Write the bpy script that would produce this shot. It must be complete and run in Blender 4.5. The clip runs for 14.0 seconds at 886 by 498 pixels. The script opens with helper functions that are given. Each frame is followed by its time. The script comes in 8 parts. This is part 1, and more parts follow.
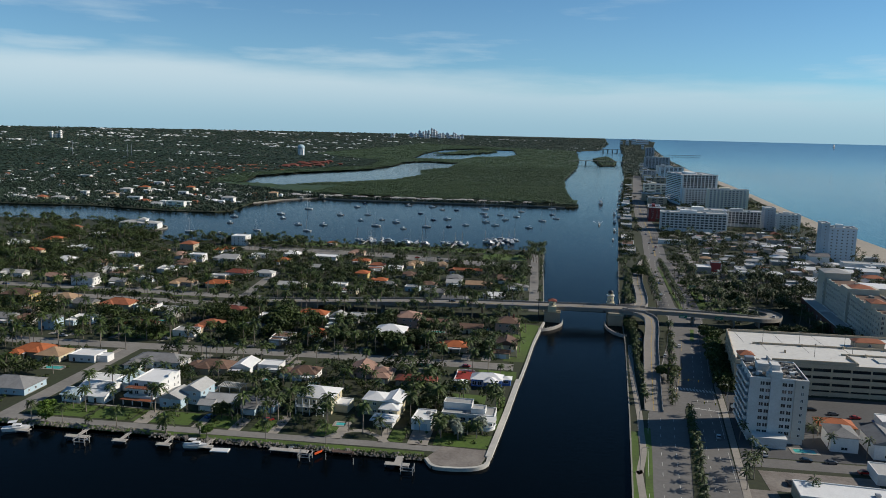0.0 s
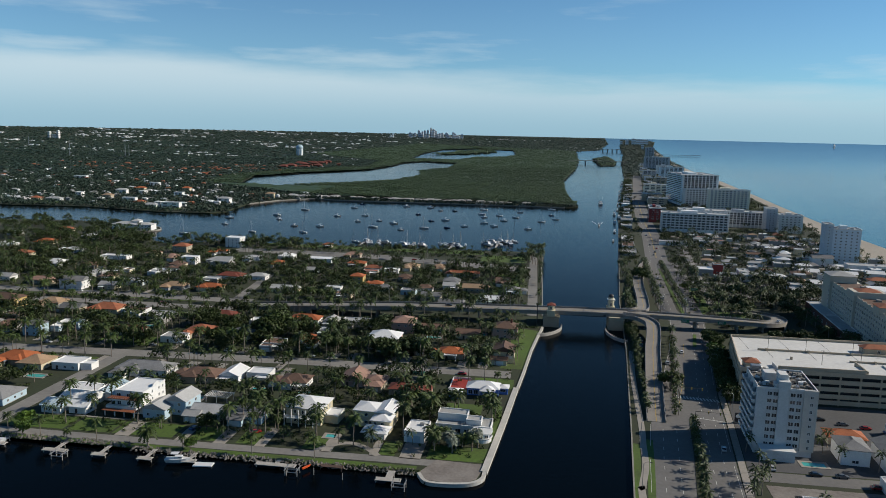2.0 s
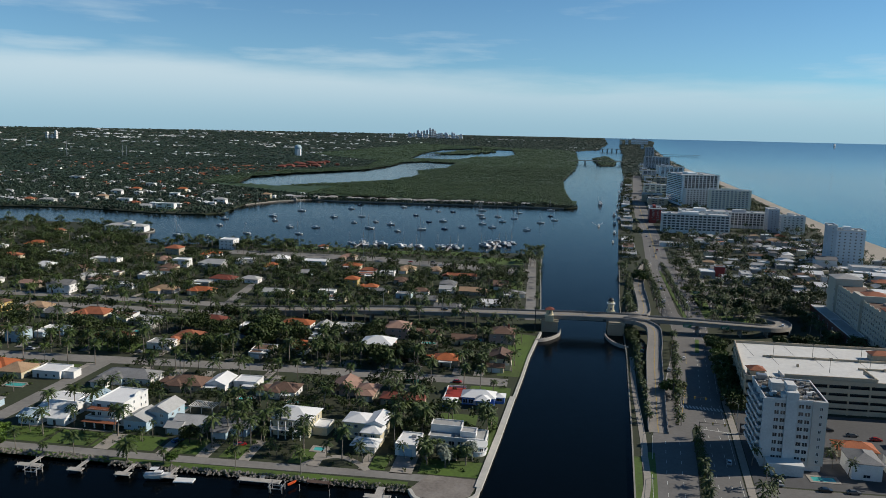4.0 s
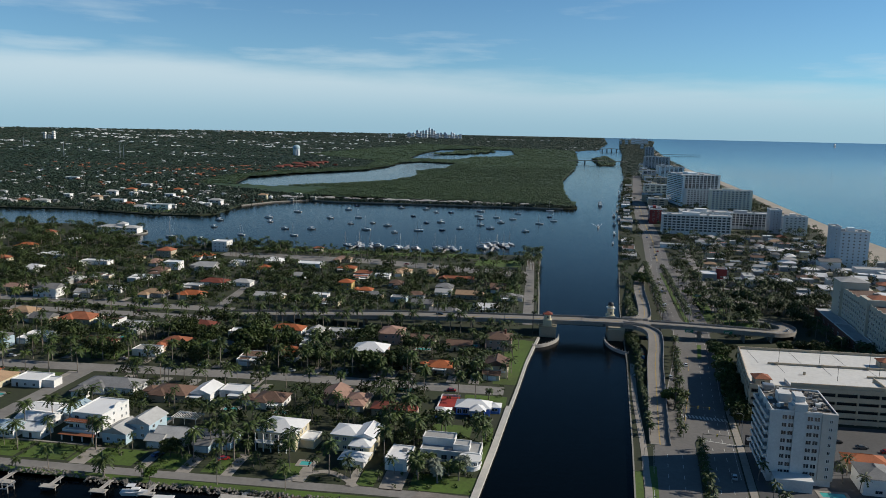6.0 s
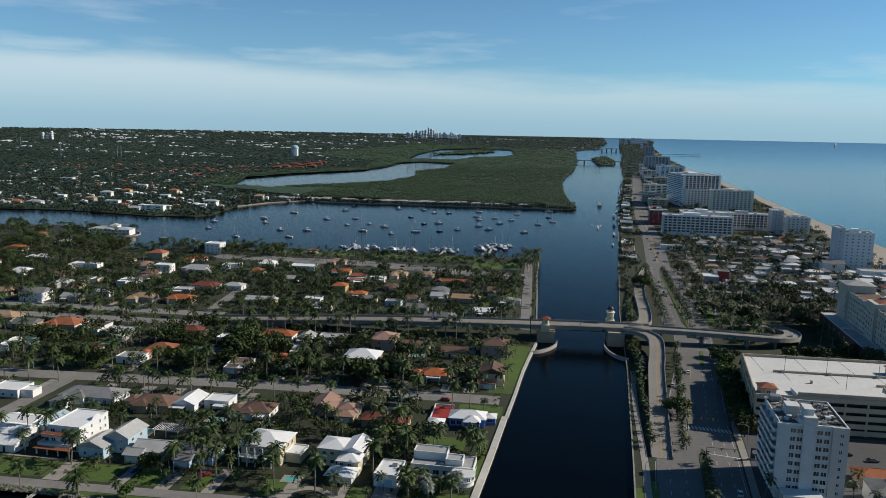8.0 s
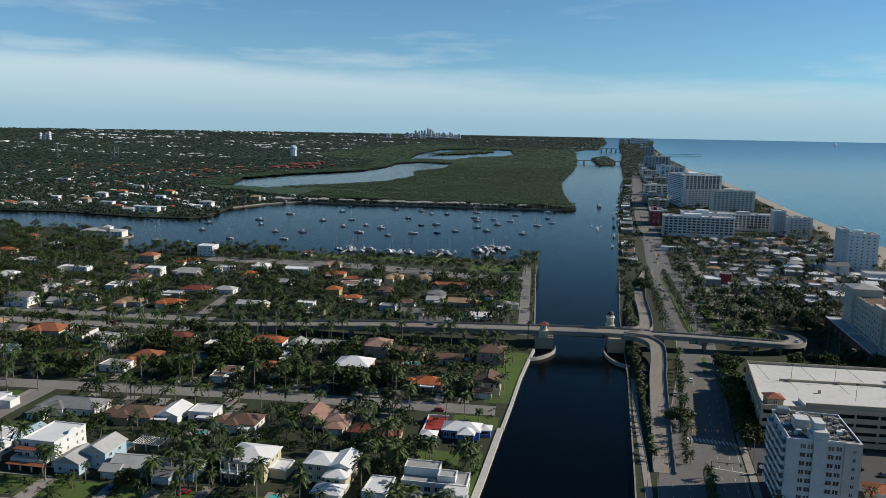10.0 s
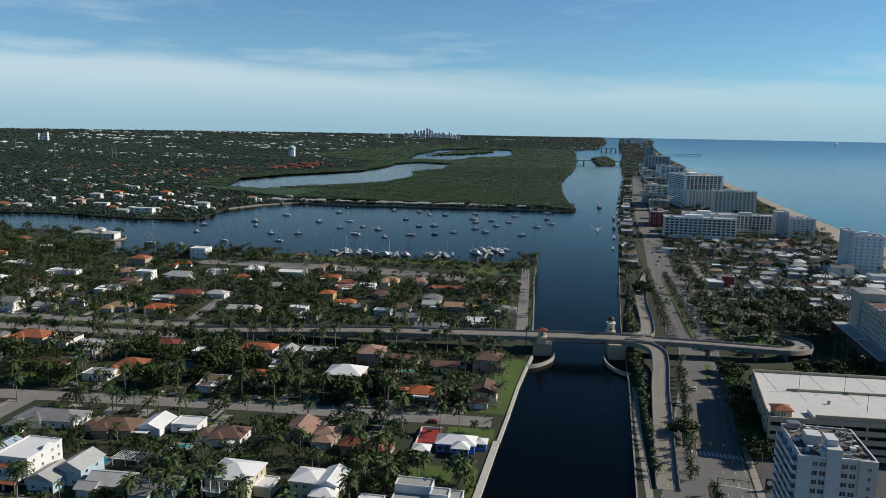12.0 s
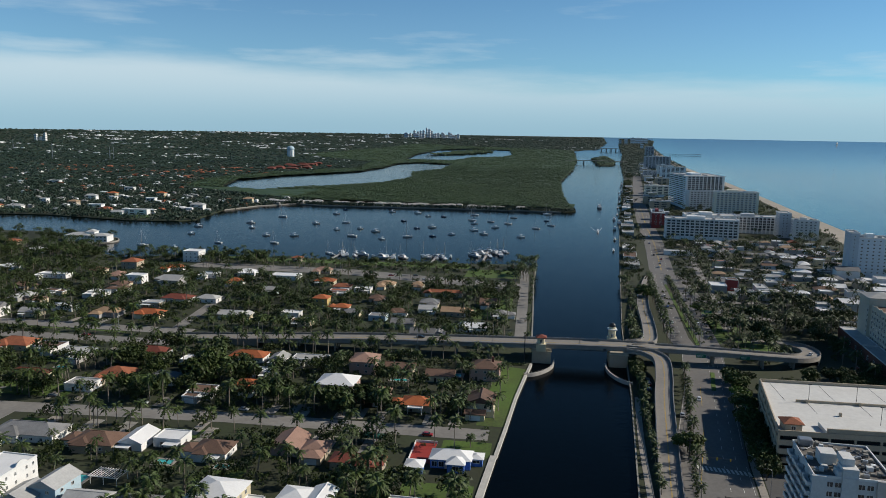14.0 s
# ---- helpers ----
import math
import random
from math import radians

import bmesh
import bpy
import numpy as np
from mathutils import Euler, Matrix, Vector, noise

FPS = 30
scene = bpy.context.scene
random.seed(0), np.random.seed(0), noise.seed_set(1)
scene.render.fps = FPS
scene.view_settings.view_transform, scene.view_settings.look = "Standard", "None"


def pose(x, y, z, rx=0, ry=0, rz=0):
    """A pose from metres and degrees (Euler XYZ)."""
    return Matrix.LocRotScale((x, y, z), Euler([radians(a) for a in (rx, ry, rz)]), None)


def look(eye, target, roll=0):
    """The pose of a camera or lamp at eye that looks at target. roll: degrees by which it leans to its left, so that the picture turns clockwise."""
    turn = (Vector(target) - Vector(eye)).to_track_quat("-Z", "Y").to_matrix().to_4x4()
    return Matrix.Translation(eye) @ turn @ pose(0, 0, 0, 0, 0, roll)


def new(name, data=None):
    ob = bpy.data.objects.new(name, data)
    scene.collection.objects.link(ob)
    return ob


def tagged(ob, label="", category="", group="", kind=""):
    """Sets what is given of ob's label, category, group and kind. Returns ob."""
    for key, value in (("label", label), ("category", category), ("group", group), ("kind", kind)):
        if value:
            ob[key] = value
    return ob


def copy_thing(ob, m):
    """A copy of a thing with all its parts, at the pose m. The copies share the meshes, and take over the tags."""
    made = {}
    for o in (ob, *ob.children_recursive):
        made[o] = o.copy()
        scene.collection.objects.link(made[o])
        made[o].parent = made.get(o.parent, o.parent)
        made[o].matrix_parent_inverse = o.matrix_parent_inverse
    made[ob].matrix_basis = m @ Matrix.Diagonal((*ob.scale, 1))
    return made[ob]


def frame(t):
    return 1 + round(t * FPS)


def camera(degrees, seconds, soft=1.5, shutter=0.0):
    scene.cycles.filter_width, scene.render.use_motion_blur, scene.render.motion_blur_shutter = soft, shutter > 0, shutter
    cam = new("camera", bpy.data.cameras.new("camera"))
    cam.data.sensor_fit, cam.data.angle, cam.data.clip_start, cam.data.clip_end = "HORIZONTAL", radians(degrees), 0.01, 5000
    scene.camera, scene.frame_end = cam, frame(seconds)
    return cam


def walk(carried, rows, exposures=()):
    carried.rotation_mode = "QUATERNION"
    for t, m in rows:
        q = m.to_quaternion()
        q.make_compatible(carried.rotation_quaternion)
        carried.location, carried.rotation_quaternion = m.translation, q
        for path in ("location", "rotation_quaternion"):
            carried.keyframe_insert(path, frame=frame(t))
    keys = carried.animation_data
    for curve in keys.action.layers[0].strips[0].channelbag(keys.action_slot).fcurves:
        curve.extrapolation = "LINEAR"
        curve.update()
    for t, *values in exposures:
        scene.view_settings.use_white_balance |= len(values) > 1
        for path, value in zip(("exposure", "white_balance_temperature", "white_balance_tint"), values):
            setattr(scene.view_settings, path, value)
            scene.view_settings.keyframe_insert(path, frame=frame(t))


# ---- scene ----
cam = camera(61.04, 14.0, soft=0.5)
PATH = [
    (0, 0.00, 0.00, 120.00, 81.000, -1.260, 8.099),
    (2, 0.57, 12.47, 120.02, 80.995, -1.208, 8.073),
    (4, 1.47, 25.11, 119.97, 80.992, -1.155, 8.050),
    (6, 2.55, 37.88, 119.89, 80.989, -1.100, 8.028),
    (8, 3.65, 50.75, 119.84, 80.988, -1.043, 8.009),
    (10, 4.65, 63.67, 119.86, 80.988, -0.985, 7.992),
    (12, 5.38, 76.61, 120.00, 80.990, -0.925, 7.977),
    (14, 5.70, 89.54, 120.32, 80.993, -0.863, 7.965),
]
walk(cam, [(t, pose(x, y, z, a, b, c)) for t, x, y, z, a, b, c in PATH])

# ---- world, sun, exposure ----
SUN_AZ, SUN_EL = 75.0, 31.0
scene.view_settings.exposure = 0.0
world = bpy.data.worlds.new("world")
scene.world = world
world.use_nodes = True
wn, wl = world.node_tree.nodes, world.node_tree.links
wn.clear()
sky = wn.new("ShaderNodeTexSky")
sky.sky_type = "NISHITA"
sky.sun_disc = False
sky.sun_elevation, sky.sun_rotation = radians(SUN_EL), radians(SUN_AZ)
sky.altitude, sky.air_density, sky.dust_density, sky.ozone_density = 900, 0.9, 0.3, 3.0
# thin cloud sheet: a soft bank low over the horizon, wisps above it
wco = wn.new("ShaderNodeTexCoord")
wsep = wn.new("ShaderNodeSeparateXYZ")
wl.new(wco.outputs["Generated"], wsep.inputs[0])
wmap = wn.new("ShaderNodeMapping")
wmap.inputs["Scale"].default_value = (2.2, 2.2, 16)
wl.new(wco.outputs["Generated"], wmap.inputs[0])
wno = wn.new("ShaderNodeTexNoise")
wno.inputs["Scale"].default_value, wno.inputs["Detail"].default_value, wno.inputs["Roughness"].default_value = 1.6, 7, 0.55
wl.new(wmap.outputs[0], wno.inputs["Vector"])


def wmath(op, a, b=None, c=None):
    n = wn.new("ShaderNodeMath")
    n.operation = op
    for i, v in enumerate((a, b, c)):
        if v is None:
            continue
        if isinstance(v, (int, float)):
            n.inputs[i].default_value = v
        else:
            wl.new(v, n.inputs[i])
    return n.outputs[0]


def wrange(v, a, b, c, d):
    n = wn.new("ShaderNodeMapRange")
    n.interpolation_type = "SMOOTHSTEP"
    n.inputs[1].default_value, n.inputs[2].default_value, n.inputs[3].default_value, n.inputs[4].default_value = a, b, c, d
    wl.new(v, n.inputs[0])
    return n.outputs[0]


# the bank's upper edge falls towards the east
edge = wmath("MULTIPLY_ADD", wsep.outputs["X"], -0.034, 0.076)
above = wmath("SUBTRACT", wsep.outputs["Z"], edge)
ragged = wmath("MULTIPLY_ADD", wmath("SUBTRACT", wno.outputs[0], 0.5), 0.066, above)
bank = wrange(ragged, -0.035, 0.018, 1.0, 0.0)
wisps = wmath("MULTIPLY", wrange(wno.outputs[0], 0.45, 0.74, 0.0, 0.72), wrange(wsep.outputs["Z"], 0.05, 0.30, 1.0, 0.0))
veil = wrange(wsep.outputs["Z"], 0.0, 0.32, 0.2, 0.0)
cover = wmath("MULTIPLY", wmath("MAXIMUM", wmath("MAXIMUM", bank, wisps), veil), 0.82)
wmix = wn.new("ShaderNodeMix")
wmix.data_type = "RGBA"
wl.new(cover, wmix.inputs["Factor"])
wtint = wn.new("ShaderNodeMix")
wtint.data_type, wtint.blend_type = "RGBA", "MULTIPLY"
wtint.inputs["Factor"].default_value = 1.0
wdeep = wn.new("ShaderNodeVectorMath")
wdeep.operation = "SCALE"
wl.new(sky.outputs[0], wdeep.inputs[0])
wl.new(wrange(wsep.outputs["Z"], 0.2, 0.9, 1.0, 0.6), wdeep.inputs["Scale"])
wl.new(wdeep.outputs[0], wtint.inputs["A"])
wtint.inputs["B"].default_value = (0.62, 1.09, 1.28, 1)
wl.new(wtint.outputs["Result"], wmix.inputs["A"])
wlow = wn.new("ShaderNodeMix")
wlow.data_type = "RGBA"
wl.new(wrange(wsep.outputs["Z"], -0.005, 0.075, 0.0, 1.0), wlow.inputs["Factor"])
wlow.inputs["A"].default_value, wlow.inputs["B"].default_value = (4.1, 6.5, 8.4, 1), (7.7, 9.3, 10.1, 1)
wl.new(wlow.outputs["Result"], wmix.inputs["B"])
wbg = wn.new("ShaderNodeBackground")
wbg.inputs["Strength"].default_value = 0.078
wout = wn.new("ShaderNodeOutputWorld")
wl.new(wmix.outputs["Result"], wbg.inputs["Color"])
wl.new(wbg.outputs[0], wout.inputs[0])

sun_data = bpy.data.lights.new("sun", "SUN")
sun_data.energy, sun_data.angle, sun_data.color = 5.1, radians(0.53), (1.0, 0.92, 0.80)
az, el = radians(SUN_AZ), radians(SUN_EL)
sun = new("sun", sun_data)
sun.matrix_world = look((900 * math.sin(az), 300 + 900 * math.cos(az), 600), (0, 300, 600 - 900 * math.tan(el)))


# ---- materials ----
def shader(name, rough=0.8, metal=0.0):
    m = bpy.data.materials.new(name)
    m.use_nodes = True
    b = m.node_tree.nodes["Principled BSDF"]
    b.inputs["Roughness"].default_value, b.inputs["Metallic"].default_value = rough, metal
    return m, m.node_tree.nodes, m.node_tree.links, b


def noise_node(n, l, scale, detail=4, vec=None, rough=0.6):
    t = n.new("ShaderNodeTexNoise")
    t.inputs["Scale"].default_value, t.inputs["Detail"].default_value, t.inputs["Roughness"].default_value = scale, detail, rough
    if vec is None:
        g = n.new("ShaderNodeNewGeometry")
        vec = g.outputs["Position"]
    l.new(vec, t.inputs["Vector"])
    return t.outputs[0]


def ramp_node(n, l, fac, stops):
    r = n.new("ShaderNodeValToRGB")
    e = r.color_ramp.elements
    while len(e) < len(stops):
        e.new(0.5)
    for k, (p, c) in zip(e, stops):
        k.position, k.color = p, (*c, 1)
    l.new(fac, r.inputs[0])
    return r.outputs[0]


def mix_node(n, l, fac, a, b, mode="MIX"):
    m = n.new("ShaderNodeMix")
    m.data_type, m.blend_type = "RGBA", mode
    for key, v in (("Factor", fac), ("A", a), ("B", b)):
        if isinstance(v, (int, float)):
            m.inputs[key].default_value = v
        elif isinstance(v, tuple):
            m.inputs[key].default_value = (*v, 1)
        else:
            l.new(v, m.inputs[key])
    return m.outputs["Result"]


def bump_node(n, l, b, height, strength, dist):
    k = n.new("ShaderNodeBump")
    k.inputs["Strength"].default_value, k.inputs["Distance"].default_value = strength, dist
    l.new(height, k.inputs["Height"])
    l.new(k.outputs[0], b.inputs["Normal"])


def matte(name, col, rough=0.8, coarse=0.08, fine=1.5, vary=0.35, bump=0.0, each=0.0, metal=0.0, stain=None):
    """A worn surface: broad stains, fine grain, a different shade for each thing."""
    m, n, l, b = shader(name, rough, metal)
    col = tuple(c * 0.8 for c in col)
    stain = stain and tuple(c * 0.8 for c in stain)
    dark = tuple(c * (1 - vary) for c in col)
    light = tuple(min(1, c * (1 + vary * 0.45)) for c in col)
    c = ramp_node(n, l, noise_node(n, l, coarse, 5), [(0.3, stain or dark), (0.62, light)])
    g = noise_node(n, l, fine, 3)
    c = mix_node(n, l, 0.5, c, ramp_node(n, l, g, [(0.3, dark), (0.7, light)]))
    if each:
        o = n.new("ShaderNodeObjectInfo")
        h = n.new("ShaderNodeHueSaturation")
        r = n.new("ShaderNodeMapRange")
        r.inputs[3].default_value, r.inputs[4].default_value = 1 - each, 1 + each
        l.new(o.outputs["Random"], r.inputs[0])
        l.new(r.outputs[0], h.inputs["Value"])
        l.new(c, h.inputs["Color"])
        c = h.outputs[0]
    l.new(c, b.inputs["Base Color"])
    if bump:
        bump_node(n, l, b, g, bump, 0.1)
    return m


def foliage(name, col, each=0.25, spread=1.0):
    """Leaves: each clump and each tree has its own green."""
    m, n, l, b = shader(name, 0.6)
    col = tuple(c * 0.8 for c in col)
    b.inputs["Specular IOR Level"].default_value = 0.25
    g = n.new("ShaderNodeNewGeometry")
    dark, light = tuple(c * (1 - 0.55 * spread) for c in col), tuple(c * (1 + 0.5 * spread) for c in col)
    c = ramp_node(n, l, g.outputs["Random Per Island"], [(0.0, dark), (0.6, col), (1.0, light)])
    big = noise_node(n, l, 0.06, 3)
    c = mix_node(n, l, 0.45, c, ramp_node(n, l, big, [(0.35, (col[0] * 0.7, col[1] * 0.75, col[2] * 0.7)), (0.65, (col[0] * 1.5, col[1] * 1.25, col[2] * 0.9))]))
    o = n.new("ShaderNodeObjectInfo")
    r = n.new("ShaderNodeMapRange")
    r.inputs[3].default_value, r.inputs[4].default_value = 1 - each, 1 + each
    l.new(o.outputs["Random"], r.inputs[0])
    h = n.new("ShaderNodeHueSaturation")
    l.new(r.outputs[0], h.inputs["Value"])
    l.new(c, h.inputs["Color"])
    l.new(h.outputs[0], b.inputs["Base Color"])
    return m


def water_mat(name, deep, ripple, shoal=None):
    """Still water with wind ripples; shoal: pale sand banks seen through it along the shore."""
    m, n, l, b = shader(name, 0.09)
    b.inputs["IOR"].default_value = 1.33
    b.inputs["Specular IOR Level"].default_value = 0.052 if shoal is None else 0.11
    big = noise_node(n, l, 0.006, 4)
    c = ramp_node(n, l, big, [(0.3, tuple(v * 0.75 for v in deep)), (0.7, tuple(v * 1.25 for v in deep))])
    if shoal:
        g = n.new("ShaderNodeNewGeometry")
        s = n.new("ShaderNodeSeparateXYZ")
        l.new(g.outputs["Position"], s.inputs[0])
        # distance east of the beach, which runs a little east of north
        k = n.new("ShaderNodeMath")
        k.operation = "MULTIPLY_ADD"
        l.new(s.outputs["Y"], k.inputs[0])
        k.inputs[1].default_value, k.inputs[2].default_value = -0.052, -318
        k2 = n.new("ShaderNodeMath")
        k2.operation = "ADD"
        l.new(k.outputs[0], k2.inputs[0])
        l.new(s.outputs["X"], k2.inputs[1])
        w = n.new("ShaderNodeMath")
        w.operation = "MULTIPLY_ADD"
        mp = n.new("ShaderNodeMapping")
        mp.inputs["Scale"].default_value = (0.012, 0.0022, 1)
        l.new(g.outputs["Position"], mp.inputs[0])
        l.new(noise_node(n, l, 1.0, 5, mp.outputs[0]), w.inputs[0])
        w.inputs[1].default_value = 260
        l.new(k2.outputs[0], w.inputs[2])
        r = n.new("ShaderNodeMapRange")
        r.inputs[1].default_value, r.inputs[2].default_value, r.inputs[3].default_value, r.inputs[4].default_value = 90, 330, 1, 0
        l.new(w.outputs[0], r.inputs[0])
        c = mix_node(n, l, r.outputs[0], c, shoal)
    l.new(c, b.inputs["Base Color"])
    mp2 = n.new("ShaderNodeMapping")
    mp2.inputs["Scale"].default_value = (0.35, 0.6, 1)
    g2 = n.new("ShaderNodeNewGeometry")
    l.new(g2.outputs["Position"], mp2.inputs[0])
    bump_node(n, l, b, noise_node(n, l, 1.0, 4, mp2.outputs[0], 0.7), ripple, 0.5)
    return m


M = {}
M["lagoon"] = water_mat("lagoon water", (0.001, 0.002, 0.003), 0.16)
M["ocean"] = water_mat("ocean water", (0.004, 0.023, 0.046), 0.12, (0.024, 0.105, 0.12))
M["grass"] = matte("lawn", (0.075, 0.135, 0.014), 0.9, 0.05, 0.8, 0.5, stain=(0.05, 0.06, 0.02))
M["soil"] = matte("planted soil", (0.028, 0.033, 0.014), 0.95, 0.04, 0.5, 0.6, stain=(0.04, 0.062, 0.018))
M["sand"] = matte("beach sand", (0.40, 0.355, 0.29), 0.95, 0.02, 0.4, 0.25)
M["asphalt"] = matte("worn asphalt", (0.085, 0.085, 0.088), 0.9, 0.05, 0.7, 0.3, stain=(0.07, 0.07, 0.07))
M["old_asphalt"] = matte("bleached asphalt", (0.25, 0.238, 0.22), 0.9, 0.06, 0.5, 0.28, stain=(0.14, 0.135, 0.125))
M["grey_asphalt"] = matte("grey worn asphalt", (0.165, 0.158, 0.15), 0.9, 0.06, 0.6, 0.3, stain=(0.13, 0.125, 0.12))
M["concrete"] = matte("weathered concrete", (0.30, 0.285, 0.25), 0.85, 0.12, 1.2, 0.3)
M["deck_concrete"] = matte("bridge concrete", (0.27, 0.25, 0.225), 0.85, 0.1, 0.9, 0.25)
M["pavement"] = matte("pavement slabs", (0.34, 0.31, 0.27), 0.85, 0.15, 1.0, 0.25)
M["pale_paint"] = matte("road paint", (0.62, 0.62, 0.58), 0.7, 0.3, 2, 0.3)
M["yellow_paint"] = matte("yellow road paint", (0.55, 0.36, 0.04), 0.7, 0.3, 2, 0.3)
M["seawall"] = matte("pale seawall concrete", (0.55, 0.53, 0.48), 0.85, 0.2, 1.2, 0.25)
M["patched"] = matte("stained patched asphalt", (0.25, 0.225, 0.20), 0.9, 0.12, 0.8, 0.4, stain=(0.11, 0.085, 0.075))
M["rock"] = matte("shore rock", (0.22, 0.20, 0.17), 0.9, 0.5, 2.5, 0.5, each=0.2)


# ---- mesh helpers ----
def bowl(x, y):
    """The plain is level for two and a half kilometres, then curves up to the line of the horizon."""
    r = math.hypot(x, y - 45)
    return 90 * ((r - 2500) / 2400) ** 2 if r > 2500 else 0.0


def mesh_ob(name, verts, faces, mat, parent=None, smooth=False):
    me = bpy.data.meshes.new(name)
    me.from_pydata([tuple(v) for v in verts], [], faces)
    for m in mat if isinstance(mat, (list, tuple)) else [mat]:
        me.materials.append(m)
    if smooth:
        me.polygons.foreach_set("use_smooth", [True] * len(me.polygons))
    me.update()
    ob = new(name, me)
    ob.parent = parent
    return ob


def part(name, bm, mat, parent=None, label=""):
    """Links a bmesh as one mesh object under a thing or under a part."""
    me = bpy.data.meshes.new(name)
    bm.to_mesh(me)
    bm.free()
    me.materials.append(mat)
    ob = new(name, me)
    ob.parent = parent
    if label:
        ob["label"] = label
    return ob


def thing(name, x, y, z, rz, label, category, group="", kind=""):
    ob = new(name)
    ob.empty_display_size = 0.5
    ob.matrix_basis = pose(x, y, z, 0, 0, rz)
    return tagged(ob, label, category, group, kind)


def box_into(bm, x0, x1, y0, y1, z0, z1, bevel=0.0):
    m = Matrix.LocRotScale(((x0 + x1) / 2, (y0 + y1) / 2, (z0 + z1) / 2), None, (abs(x1 - x0), abs(y1 - y0), abs(z1 - z0)))
    r = bmesh.ops.create_cube(bm, size=1, matrix=m)
    if bevel:
        es = list({e for v in r["verts"] for e in v.link_edges})
        bmesh.ops.bevel(bm, geom=es, offset=bevel, segments=1, affect="EDGES")
    return r


def boxes(name, dims, mat, parent=None, label="", bevel=0.0):
    bm = bmesh.new()
    for d in dims:
        box_into(bm, *d, bevel=bevel)
    return part(name, bm, mat, parent, label)


def cyl_into(bm, x, y, z0, z1, r0, r1, seg=8):
    bmesh.ops.create_cone(bm, cap_ends=True, segments=seg, radius1=r0, radius2=r1, depth=z1 - z0, matrix=Matrix.Translation((x, y, (z0 + z1) / 2)))


def beam_into(bm, a, b, r, seg=6, r2=None):
    a, b = Vector(a), Vector(b)
    m = Matrix.Translation((a + b) / 2) @ (b - a).to_track_quat("Z", "Y").to_matrix().to_4x4()
    bmesh.ops.create_cone(bm, cap_ends=True, segments=seg, radius1=r, radius2=r if r2 is None else r2, depth=(b - a).length, matrix=m)


def slab(name, poly, top, bottom, mat, label, category, kind="structure", far=False):
    """A flat body with this outline, upright sides and, far out, the bowl's rise."""
    bm = bmesh.new()
    vs = [bm.verts.new((x, y, top)) for x, y in poly]
    f = bm.faces.new(vs)
    f.normal_update()
    if f.normal.z < 0:
        f.normal_flip()
    if bottom < top:
        r = bmesh.ops.extrude_face_region(bm, geom=[f])
        f.normal_flip()
        for v in r["geom"]:
            if isinstance(v, bmesh.types.BMVert):
                v.co.z = bottom
        # the extruded copy lies below: turn it to face down
        bmesh.ops.recalc_face_normals(bm, faces=bm.faces[:])
    bmesh.ops.triangulate(bm, faces=bm.faces[:])
    if far:
        for axis, values in ((1, range(2300, 4900, 130)), (0, range(-4700, 1200, 160)), (1, range(-4800, -2300, 300))):
            for v in values:
                co, no = [0, 0, 0], [0, 0, 0]
                co[axis], no[axis] = v, 1
                bmesh.ops.bisect_plane(bm, geom=bm.verts[:] + bm.edges[:] + bm.faces[:], plane_co=co, plane_no=no)
        for v in bm.verts:
            v.co.z += bowl(v.co.x, v.co.y)
    ob = part(name, bm, mat)
    return tagged(ob, label, category, kind=kind)


def ribbon(name, line, width, z, mat, label, category="road", thick=0.12, kind="structure", parent=None):
    """A strip along a line of (x, y[, z]) points."""
    pts = [Vector((p[0], p[1], p[2] if len(p) > 2 else z)) for p in line]
    top, n = [], len(pts)
    for i, p in enumerate(pts):
        d = (pts[min(i + 1, n - 1)] - pts[max(i - 1, 0)])
        s = Vector((d.y, -d.x, 0)).normalized() * width / 2
        top += [p - s, p + s]
    verts = top + [v - Vector((0, 0, thick)) for v in top]
    m, faces = 2 * n, []
    for i in range(n - 1):
        a, b, c, d = 2 * i, 2 * i + 1, 2 * i + 3, 2 * i + 2
        faces += [(a, b, c, d), (m + d, m + c, m + b, m + a), (a, d, m + d, m + a), (c, b, m + b, m + c)]
    faces += [(1, 0, m, m + 1), (2 * n - 2, 2 * n - 1, m + 2 * n - 1, m + 2 * n - 2)]
    ob = mesh_ob(name, verts, faces, mat, parent)
    return tagged(ob, label, "" if parent else category, kind="" if parent else kind)


def smooth_line(points, steps=6):
    """Catmull-Rom through the points."""
    p = [Vector(q if len(q) > 2 else (*q, 0)) for q in points]
    p = [2 * p[0] - p[1]] + p + [2 * p[-1] - p[-2]]
    out = []
    for i in range(1, len(p) - 2):
        for k in range(steps):
            t = k / steps
            a, b, c, d = p[i - 1 : i + 3]
            out.append(0.5 * ((2 * b) + (c - a) * t + (2 * a - 5 * b + 4 * c - d) * t * t + (3 * b - a - 3 * c + d) * t ** 3))
    out.append(p[-2])
    return [tuple(v) for v in out]


# ---- water and land ----
WATER = -0.9


def rim(a0, a1, step=3):
    n = max(1, int(abs(a1 - a0) / step))
    return [(4895 * math.cos(radians(a0 + (a1 - a0) * k / n)), 45 + 4895 * math.sin(radians(a0 + (a1 - a0) * k / n))) for k in range(n + 1)]


